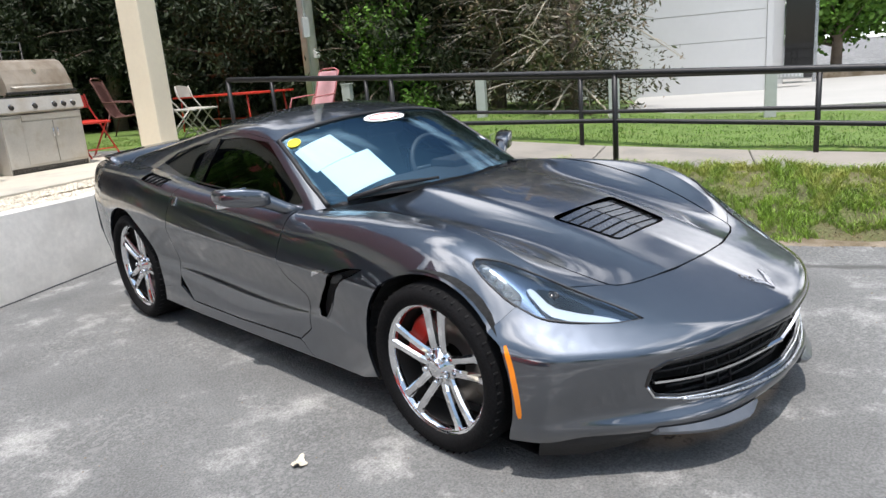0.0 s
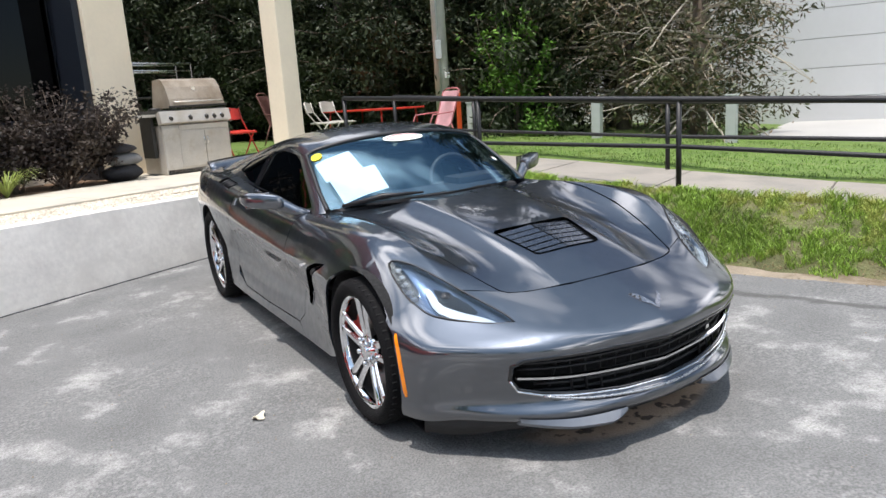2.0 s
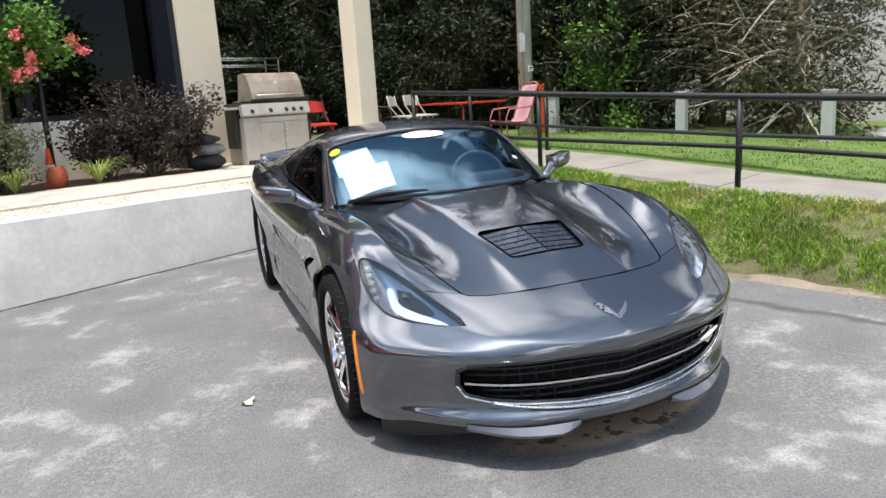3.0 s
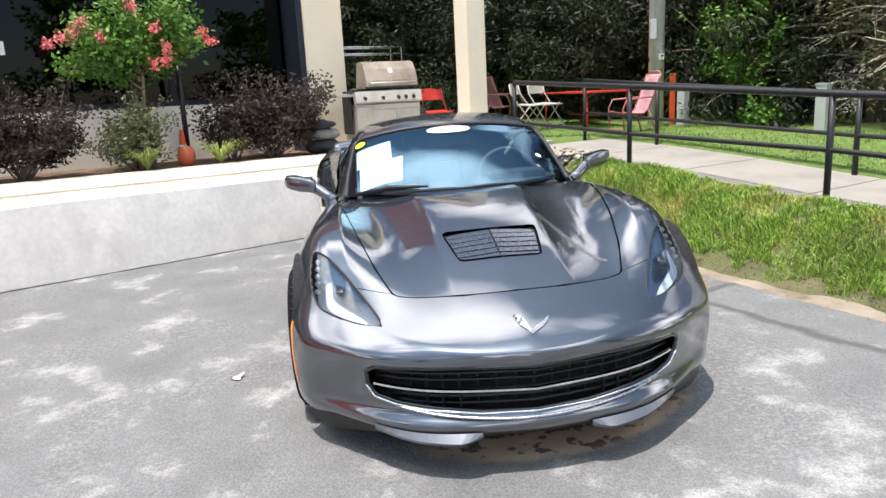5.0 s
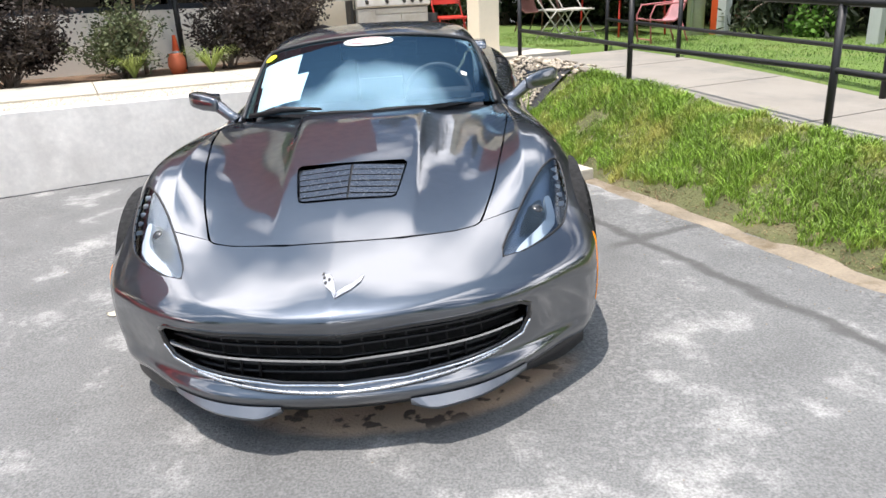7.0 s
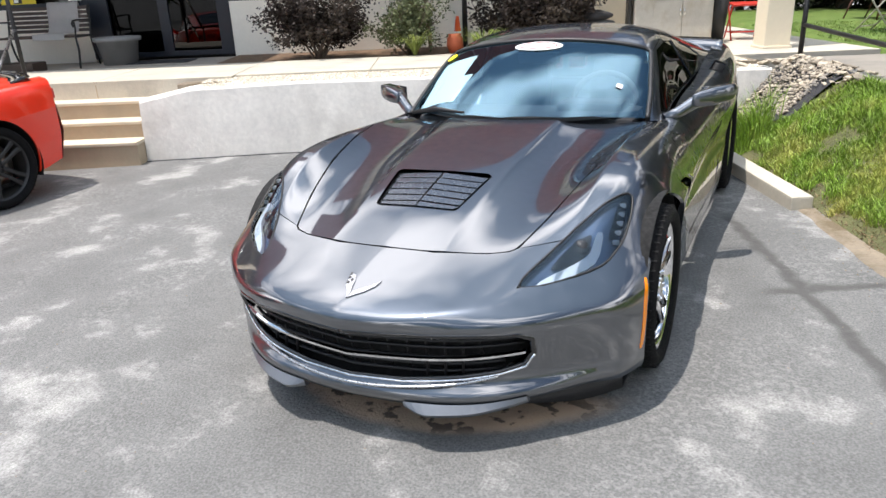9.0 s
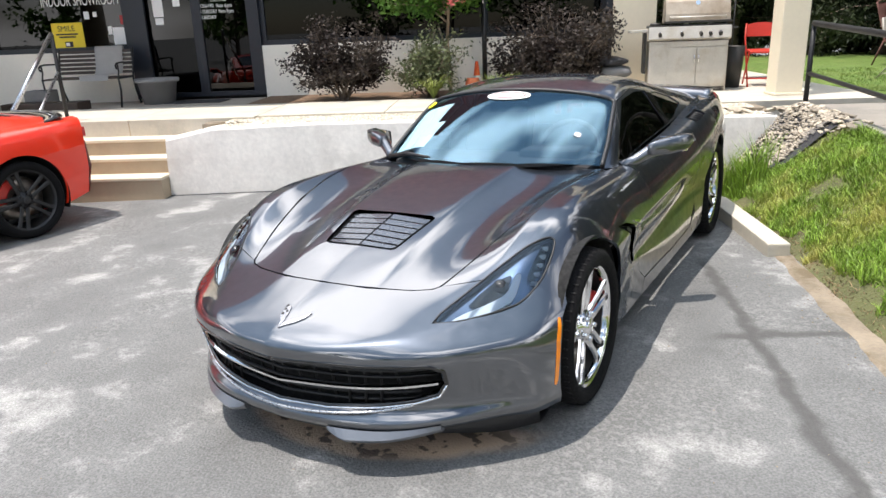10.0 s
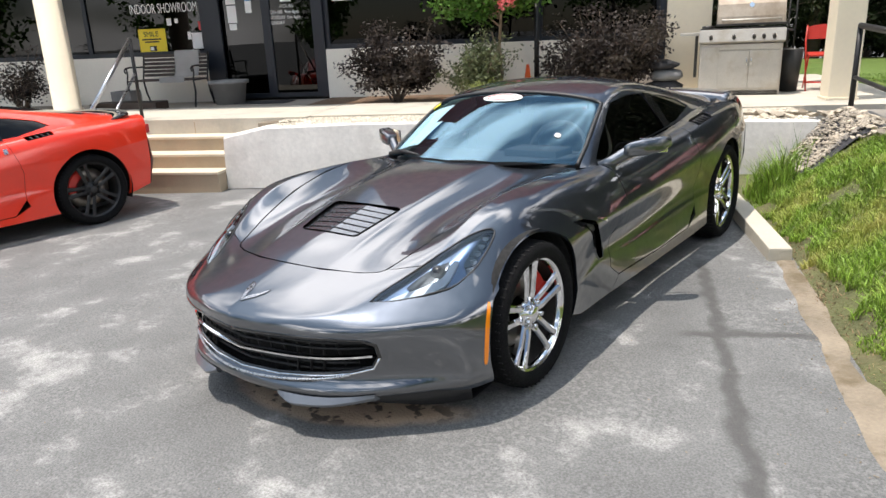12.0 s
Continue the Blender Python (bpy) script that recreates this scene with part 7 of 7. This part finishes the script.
def sling_chair(at, label):
    """High-backed patio chair with faded mesh sling and bent arms, front towards -y."""
    t = thing("sling_chair", label, "chair", at, group="sling chairs")
    prof = [(-0.26, 0.40), (-0.10, 0.37), (0.12, 0.36), (0.20, 0.42), (0.28, 0.62), (0.38, 0.90), (0.42, 1.0)]
    bm = bmesh.new()
    rows = [[bm.verts.new((x, y, z)) for y, z in prof] for x in (-0.24, -0.08, 0.08, 0.24)]
    for p, q in zip(rows, rows[1:]):
        for j in range(len(prof) - 1):
            bm.faces.new((p[j], p[j + 1], q[j + 1], q[j]))
    bmesh.ops.solidify(bm, geom=bm.faces[:], thickness=0.008)
    part("sling", bm, M_PINK, t, "faded red mesh sling", smooth=True)
    for s in (-1, 1):
        part("side_frame", pipe([(s * 0.25, y, z) for y, z in prof], 0.014, 8), M_DUSKYRED, t)
        part("armrest", pipe([(s * 0.29, -0.24, 0.0), (s * 0.29, -0.27, 0.45), (s * 0.29, -0.20, 0.60), (s * 0.29, 0.1, 0.62), (s * 0.26, 0.29, 0.63)], 0.013, 8), M_DUSKYRED, t)
        part("rear_leg", pipe([(s * 0.27, 0.36, 0.0), (s * 0.26, 0.2, 0.42)], 0.013, 8), M_DUSKYRED, t)
    part("head_bar", pipe([(-0.25, 0.42, 1.0), (-0.15, 0.43, 1.04), (0.15, 0.43, 1.04), (0.25, 0.42, 1.0)], 0.014, 8), M_DUSKYRED, t)
    part("stretcher", pipe([(-0.29, -0.25, 0.1), (0.29, -0.25, 0.1)], 0.010, 6), M_DUSKYRED, t)
    return t


sling_chair(place(5.95, 4.6, 0.64, -112) @ Matrix.Scale(0.84, 4), "faded red sling chair facing the table")
brown_chair = sling_chair(place(7.0, 8.9, GRASS_Z, 25), "dark brown sling chair under the trees")
M_DARKBROWN = mat("dark brown sling chair colour", (0.13, 0.055, 0.045), 0.8, vary=0.2, scale=8)
for ob in brown_chair.children:
    ob.data.materials[0] = M_DARKBROWN

pole = thing("utility_pole", "weathered grey utility pole with boxes and conduit", "pole", pose(4.22, 8.0, 0.45))
part("shaft", lathe(bmesh.new(), [(0.0, 0), (0.125, 0), (0.10, 9.0), (0.0, 9.0)], 20), M_WOODPOLE, pole)
part("meter_box", block((0.10, 0.12, 0.30), (-0.11, -0.12, 1.72), Matrix.Rotation(radians(-20), 4, "Z"), 0.01), M_GREENBOX, pole)
part("junction_box", block((0.06, 0.08, 0.09), (0.02, -0.15, 1.30), None, 0.006), M_WHITE, pole)
part("conduit", pipe([(-0.10, -0.11, 0), (-0.10, -0.11, 6.0)], 0.022, 8), M_GREENBOX, pole)
stake = thing("marker_stake", "orange utility marker stake beside the pole", "marker", pose(4.43, 7.85, 0.55))
part("stake", block((0.09, 0.02, 0.95), (0, 0, 0.47), None, 0.006), M_ORANGE, stake)
for v in (4.65, 2.48, 0.58, -1.39):
    b = thing("bollard", "grey-green metal bollard post at the lawn edge", "bollard", place(7.15, v, far_lawn_z(7.15, v) - 0.04), group="bollards")
    h = 0.62 if v > 2 else 0.66
    part("post", block((0.12, 0.14, h), (0, 0, h / 2), None, 0.012), M_GREENBOX, b)
    part("cap", block((0.14, 0.16, 0.02), (0, 0, h + 0.01), None, 0.005), M_GREENBOX, b)
iron_fence = thing("iron_fence", "black iron picket fence between the trees", "fence", place(10.0, 6.1, 0.45, 90))
for i in range(30):
    part("picket", pipe([(-1.9 + 0.13 * i, 0, 0), (-1.9 + 0.13 * i, 0, 1.75)], 0.010, 5), M_IRON, iron_fence)
for z in (0.25, 1.55):
    part("fence_rail", pipe([(-1.95, 0, z), (1.95, 0, z)], 0.014, 6), M_IRON, iron_fence)

# ---- shop front: frames, panes, lettering ----
def pane_unit(name, u0, u1, z0, z1, label, mullions=(), depth=0.07, door=False):
    w = tagged(new(name), label, "window" if not door else "door", kind="structure")
    fw = 0.07
    for a, b in ((u0, u0 + fw), (u1 - fw, u1), *((m - fw / 2, m + fw / 2) for m in mullions)):
        part("window_frame", prism(a, b, FRONT + 0.05, FRONT + 0.05 + depth, z0, z1, 0.004), M_FRAME, w)
    edges = [u0 + fw, *(x for m in mullions for x in (m - fw / 2, m + fw / 2)), u1 - fw]
    for a, b in zip(edges[::2], edges[1::2]):
        part("window_frame", prism(a, b, FRONT + 0.05, FRONT + 0.05 + depth, z0, z0 + fw, 0.003), M_FRAME, w)
        part("window_frame", prism(a, b, FRONT + 0.05, FRONT + 0.05 + depth, z1 - fw, z1, 0.003), M_FRAME, w)
        part("pane", prism(a, b, FRONT + 0.08, FRONT + 0.088, z0 + fw, z1 - fw), M_WINDOW, w).visible_shadow = False
    return w


pane_unit("window_1", -14, -4.97, SILL, HEAD, "dark showroom window with white lettering", (-11.6, -9.2, -7.1))
pane_unit("window_2", -2.95, 2.11, SILL, HEAD, "dark shop window above the shrubs", (0.38,))
pane_unit("door_1", -4.78, -3.91, PATIO, 2.85, "dark glass shop door with papers taped on", (), 0.09, True)
pane_unit("door_2", -3.91, -3.06, PATIO, 2.85, "dark glass shop door with opening hours", (), 0.09, True)
structure("door_header", prism(-4.965, -2.955, FRONT + 0.046, FRONT + 0.2, 2.85, HEAD), M_FRAME, "dark header over the doors", category="door frame")
# low frame around the doors, darker wide stile
structure("door_jamb", prism(-3.13, -2.952, FRONT - 0.01, FRONT + 0.045, PATIO, HEAD), M_FRAME, "wide dark door jamb", category="door frame")
structure("door_jamb_side", prism(-4.968, -4.67, FRONT - 0.01, FRONT + 0.045, PATIO, HEAD), M_FRAME, "wide dark door jamb", category="door frame")


def lettering(name, text, u, z, size, label, stretch=1.0, v=FRONT + 0.074, material=None, align="LEFT"):
    cu = bpy.data.curves.new(name, "FONT")
    cu.body, cu.size, cu.extrude, cu.align_x = text, size, 0.001, align
    ob = new(name, cu)
    ob.matrix_basis = place(u, v, z) @ pose(0, 0, 0, 90, 0, 0) @ Matrix.Diagonal((stretch, 1, 1, 1))
    cu.materials.append(material or M_WHITE)
    return tagged(ob, label, "lettering")


lettering("window_lettering", "VISIT OUR", -6.00, 2.29, 0.21, "white condensed lettering on the showroom window", 0.66)
lettering("window_lettering", "INDOOR SHOWROOM", -6.28, 2.04, 0.21, "white condensed lettering on the showroom window", 0.555)


def flat_sign(name, u0, u1, z0, z1, material, label, category="paper", v=FRONT + 0.07):
    t = thing(name, label, category)
    part("sheet", prism(u0, u1, v, v + 0.004, z0, z1), material, t)
    return t


sign = flat_sign("camera_sign", -6.18, -5.69, 1.43, 1.80, M_SIGN, "yellow warning sign taped inside the window", "sign", FRONT + 0.066)
lettering("sign_lettering", "SMILE", -5.95, 1.68, 0.115, "black italic word on the yellow sign", 0.95, FRONT + 0.063, M_INK, "CENTER")
for z, a, b in ((1.625, -6.12, -5.78), (1.585, -6.08, -5.82)):
    part("print_line", prism(a, b, FRONT + 0.0625, FRONT + 0.065, z, z + 0.022), M_INK, sign)
part("camera_picture", prism(-6.0, -5.88, FRONT + 0.0625, FRONT + 0.065, 1.45, 1.53), M_INK, sign)
part("camera_picture", prism(-5.99, -5.93, FRONT + 0.061, FRONT + 0.0624, 1.465, 1.515), M_WHITE, sign)
for u0, u1, z0, z1 in ((-5.23, -4.985, 1.46, 1.71), (-5.30, -5.24, 1.61, 1.73), (-5.64, -5.56, 1.84, 1.95), (-5.50, -5.44, 1.87, 1.94)):
    flat_sign("paper", u0, u1, z0, z1, M_PAPER, "white notice taped inside the window")
flat_sign("paper", -5.09, -5.03, 1.75, 1.88, M_REDPAPER, "small red sticker on the window")
for u0, u1, z0, z1 in ((-4.575, -4.41, 2.11, 2.35), (-4.565, -4.41, 1.83, 2.09), (-4.55, -4.425, 1.72, 1.815)):
    flat_sign("paper", u0, u1, z0, z1, M_PAPER, "white notice taped to the door glass")
M_BLUE = mat("blue print", (0.05, 0.25, 0.6), 0.5, vary=0.05)
flat_sign("paper", -4.25, -4.14, 2.155, 2.47, M_BLUE, "blue poster strip on the door glass")
flat_sign("paper", -4.25, -4.145, 1.97, 2.15, M_PAPER, "white card icons on the door glass")
# shop name, phone number and web name stand as plain bars
bars = thing("sign_bars", "white sign bars standing for a shop name", "sign")
for u0, u1, z0, z1 in ((-3.80, -3.33, 2.21, 2.31), (-3.656, -3.48, 2.11, 2.19)):
    part("bar", prism(u0, u1, FRONT + 0.072, FRONT + 0.077, z0, z1), M_WHITE, bars)
num = thing("sign_bars", "white sign bars standing for a phone number", "sign")
for k in range(3):
    a = (-2.80, -2.36, -1.96)[k]
    part("bar", prism(a, a + (0.32, 0.30, 0.44)[k], FRONT + 0.072, FRONT + 0.077, 2.08, 2.24), M_WHITE, num)
web = thing("sign_bars", "white sign bars standing for a web name", "sign")
part("bar", prism(-2.6, -1.62, FRONT + 0.072, FRONT + 0.077, 2.42, 2.54), M_WHITE, web)
lettering("door_lettering", "HOURS:", -3.67, 2.02, 0.075, "white opening hours on the door glass", 0.9)
lettering("door_lettering", "MON-FRI  9am-6pm", -3.89, 1.935, 0.075, "white opening hours on the door glass", 0.85)
lettering("door_lettering", "SATURDAY 9am-5pm", -3.89, 1.855, 0.075, "white opening hours on the door glass", 0.80)
lettering("door_lettering", "SUNDAY", -3.86, 1.775, 0.075, "white opening hours on the door glass", 0.85)

# ---- bench, towel, planters, hand rails ----
def bench(at):
    t = thing("garden_bench", "dark slatted bench with scrolled iron arms", "bench", at)
    for k in range(6):
        part("back_slat", block((1.16, 0.018, 0.042), (0, 0.235 + 0.012 * k, 0.47 + 0.058 * k), Matrix.Rotation(radians(-12), 4, "X"), 0.004), M_BENCHWOOD, t)
    for k in range(6):
        part("seat_slat", block((1.16, 0.055, 0.022), (0, -0.20 + 0.075 * k, 0.405), None, 0.004), M_BENCHWOOD, t)
    for s in (-1, 1):
        x = s * 0.60
        part("end_frame", pipe([(x, -0.27, 0.0), (x, -0.21, 0.22), (x, -0.23, 0.40), (x, 0.2, 0.40), (x, 0.235, 0.5), (x, 0.32, 0.80)], 0.015, 7), M_IRON, t)
        part("rear_leg", pipe([(x, 0.33, 0.0), (x, 0.24, 0.2), (x, 0.2, 0.40)], 0.015, 7), M_IRON, t)
        scroll = [(x, 0.26, 0.60), (x, -0.12, 0.61), (x, -0.22, 0.60), (x, -0.26, 0.57), (x, -0.24, 0.53), (x, -0.20, 0.54), (x, -0.20, 0.57)]
        part("armrest", pipe(scroll, 0.013, 7), M_IRON, t)
        part("arm_post", pipe([(x, -0.23, 0.40), (x, -0.19, 0.5), (x, -0.20, 0.60)], 0.012, 6), M_IRON, t)
    return t


bench(place(-5.35, 7.05, PATIO - 0.035) @ Matrix.Diagonal((0.93, 1.0, 1.0, 1.0)))
towel = thing("towel", "grey white towel draped over the bench", "towel", place(-5.14, 7.05, PATIO - 0.035))
bm = bmesh.new()
prof = [(-0.24, 0.36), (-0.235, 0.43), (0.0, 0.43), (0.19, 0.435), (0.245, 0.52), (0.30, 0.80), (0.325, 0.825), (0.35, 0.80), (0.35, 0.62)]
rows = []
for i in range(9):
    x = -0.21 + 0.42 * i / 8
    rows.append([bm.verts.new((x, y - 0.012, z + 0.012 + 0.012 * noise.noise((x * 9, y * 7, z * 5)))) for y, z in prof])
for p, q in zip(rows, rows[1:]):
    for j in range(len(prof) - 1):
        bm.faces.new((p[j], p[j + 1], q[j + 1], q[j]))
bmesh.ops.solidify(bm, geom=bm.faces[:], thickness=0.01)
part("cloth", bm, M_TOWEL, towel, smooth=True)
planter = thing("planter", "round grey resin planter beside the door", "planter", place(-4.42, 7.2, PATIO - 0.035))
part("pot", lathe(bmesh.new(), [(0.0, 0.0), (0.22, 0.0), (0.27, 0.30), (0.31, 0.31), (0.31, 0.36), (0.27, 0.36), (0.26, 0.28), (0.0, 0.28)], 32), M_POT, planter)
part("soil", lathe(bmesh.new(), [(0.0, 0.30), (0.262, 0.29)], 24), M_DIRT, planter)
box_pot = thing("planter", "small square dark planter beside the bench", "planter", place(-6.05, 6.95, PATIO - 0.035))
bm = bmesh.new()
box(bm, (0.34, 0.3, 0.26), (0, 0, 0.13), None, 0.015)
part("pot", bm, M_POT, box_pot)
tray = thing("boot_tray", "long dark brown tray on the patio", "tray", place(-5.75, 6.55, PATIO - 0.035))
part("tray", block((1.1, 0.35, 0.12), (0, 0, 0.06), None, 0.02), M_BENCHWOOD, tray)
door_mat = thing("door_mat", "thin dark mat before the shop doors", "mat", place(-4.0, 7.25, PATIO - 0.035))
part("mat", block((1.1, 0.45, 0.012), (0, 0, 0.006), None, 0.004), M_CLOTH, door_mat)


def stair_rail(u, label):
    t = thing("stair_rail", label, "railing", group="stair rails")
    top, low = uv(u, 5.02, PATIO + 0.98), uv(u, 4.02, 0.92 - 0.10)
    part("post", pipe([uv(u, 5.02, PATIO), top], 0.022, 9), M_RAIL, t)
    part("post", pipe([uv(u, 4.08, 0.05), low], 0.022, 9), M_RAIL, t)
    part("handrail", pipe([top, low], 0.024, 9), M_SILVER, t, "worn bare metal handrail")
    part("lower_bar", pipe([top - Vector((0, 0, 0.42)), low - Vector((0, 0, 0.42))], 0.016, 8), M_SILVER, t)


stair_rail(-4.55, "black stair rail with a worn handrail")

cone = thing("traffic_cone", "small orange cone with white bands in the bed", "cone", place(0.25, 6.95, BED_Z))
part("cone_body", lathe(bmesh.new(), [(0.10, 0.0), (0.10, 0.02), (0.075, 0.02), (0.02, 0.44), (0.0, 0.44)], 20), M_ORANGE, cone)
part("white_band", lathe(bmesh.new(), [(0.0605, 0.15), (0.0475, 0.25)], 20), M_WHITE, cone)
urn = thing("garden_pot", "small terracotta pot among the plants", "pot", place(0.20, 6.62, BED_Z))
part("pot", lathe(bmesh.new(), [(0.0, 0.0), (0.07, 0.0), (0.11, 0.10), (0.10, 0.19), (0.08, 0.22), (0.085, 0.24), (0.07, 0.24), (0.0, 0.20)], 22), M_TERRACOTTA, urn)
garden_post = thing("garden_post", "thin black post standing in the bed", "post", place(0.36, 7.2, BED_Z))
part("post", pipe([(0, 0, 0), (0, 0, 1.25)], 0.035, 8), M_IRON, garden_post)
for k, (u, v) in enumerate([(-6.62, 4.7), (-7.0, 4.65)]):
    f = thing("small_flag", "small striped red and white flag on a stick", "flag", place(u, v, PATIO, 0), group="small flags")
    part("stick", pipe([(0, 0, 0), (0.02, 0, 0.42)], 0.004, 5), M_BENCHWOOD, f)
    for j in range(5):
        bm = bmesh.new()
        box(bm, (0.11, 0.004, 0.022), (0.075, 0, 0.30 + 0.022 * j), Matrix.Rotation(radians(-25), 4, "Y"))
        part("stripe", bm, M_REDPAPER if j % 2 == 0 else M_PAPER, f)
leaf = thing("fallen_leaf", "dry curled leaf lying on the asphalt", "leaf", pose(-1.28, 0.36, lot_z(-1.28) + 0.006, 0, 0, 40))
bm = bmesh.new()
vs = [bm.verts.new((0.036 * math.cos(a) * (1 + 0.35 * math.cos(3 * a)), 0.026 * math.sin(a) * (1 + 0.3 * math.cos(4 * a)), 0.008 + 0.008 * math.cos(2 * a))) for a in (2 * math.pi * k / 18 for k in range(18))]
bm.faces.new(vs)
part("blade", bm, mat("dry tan leaf", (0.6, 0.54, 0.42), 0.8, vary=0.2, scale=20), leaf)

# ---- beyond the lawn: drive, white building, trees ----
drive = [uv(7.7, -14), uv(40, -14), uv(40, 1.2), uv(7.9, 0.6)]
structure("road_drive", slab(drive, [0.50, 0.20, 0.20, 0.50], 0.3), mat("bleached concrete drive", (0.40, 0.39, 0.365), 0.9, vary=0.08, scale=0.7, bump=0.2, bump_scale=30), "bleached concrete drive beside the white building", category="road")
far_house = tagged(new("white_building"), "white panelled building beyond the trees", "building", kind="")
for k in range(11):
    z = -0.2 + 0.56 * k
    part("siding_panel", prism(13.0, 13.3, -1.78, 16, z, z + 0.548, 0.006), M_SIDING, far_house)
part("wall_core", prism(13.02, 22, -1.76, 16, -0.3, 6.0), mat("grey joint filler", (0.45, 0.45, 0.44), 0.8), far_house)
part("corner_trim", prism(12.97, 13.35, -1.90, -1.785, -0.2, 6.0, 0.01), M_SIDING, far_house)
wing = tagged(new("white_building"), "recessed wing with a dark glass door", "building")
part("wing_wall", prism(15.5, 22, -2.35, -1.93, -0.3, 6.0), M_SIDING, wing)
part("dark_door", prism(15.4, 15.48, -2.95, -2.36, 0.55, 4.2), M_GLOSSBLACK, wing)
part("door_frame", prism(15.36, 15.5, -3.02, -2.955, 0.3, 4.2), M_SILVER, wing)
part("air_grille", prism(13.6, 13.9, -2.55, -1.93, 0.62, 0.86, 0.01), M_GREENBOX, wing)
for k in range(8):
    part("grille_slat", prism(13.56, 13.595, -2.5 + 0.07 * k, -2.465 + 0.07 * k, 0.66, 0.82), M_SIDING, wing)
part("low_wall", prism(17, 17.4, -12, -3.3, 0.2, 0.62, 0.02), M_SAND, wing)


def broad_tree(foot, height, spread, seed, leaves, leaf, label):
    r, g = random.Random(seed), np.random.default_rng(seed)
    t = thing("leafy_tree", label, "tree", Matrix.Translation(foot), group="far trees")
    bm, tips = bmesh.new(), []
    tube(bm, [(0, 0, -0.3), (0.05, 0, height * 0.3), (0, 0.08, height * 0.8)], [0.16, 0.11, 0.04], 8)
    for k in range(40):
        a, z = r.uniform(0, 6.3), r.uniform(0.12, 0.8) * height
        limb = limb_points((0, 0, z), (math.cos(a), math.sin(a), 0.5), spread * r.uniform(0.5, 1.0) * (1.1 - 0.6 * z / height), 0.05, r, 6)
        tube(bm, limb, [0.05, 0.04, 0.03, 0.02, 0.015, 0.01, 0.006], 5)
        tips += limb[2:]
    part("trunk", bm, M_BARK, t)
    pts = []
    for i in range(leaves):
        q = tips[int(g.integers(0, len(tips)))]
        pts.append((q.x + g.normal(0, 0.2), q.y + g.normal(0, 0.2), q.z + g.normal(0, 0.18)))
    part("crown", leaf_mesh("crown", pts, leaf, M_BROADLEAF, seed, 0.1, 1.6), None, t)


broad_tree(uv(18.5, -3.9, 0.4), 5.2, 1.9, 31, 11000, 0.15, "round green tree in front of the far wing")
broad_tree(uv(20.0, -6.3, 0.3), 6.2, 2.5, 32, 12000, 0.16, "leafy green tree beyond the drive")
broad_tree(uv(24.0, -4.8, 0.2), 8.0, 3.2, 34, 12000, 0.22, "tall leafy tree beyond the drive")
broad_tree(uv(25.0, -8.5, 0.2), 8.5, 3.4, 35, 12000, 0.22, "tall leafy tree beyond the drive")
broad_tree(uv(19.0, -9.5, 0.3), 6.0, 2.2, 33, 6000, 0.15, "leafy green tree beyond the drive")
# trees and plain buildings that close the lot behind the walk
for i, (x, y) in enumerate([(-26, -16), (-20, -24), (-11, -28), (-2, -30), (7, -29), (16, -26), (24, -19), (28, -8), (-30, -4)]):
    broad_tree((x, y, lot_z(x) - 0.1), 7.5 + (i % 3), 3.6, 40 + i, 2600, 0.32, "distant leafy tree across the lot")
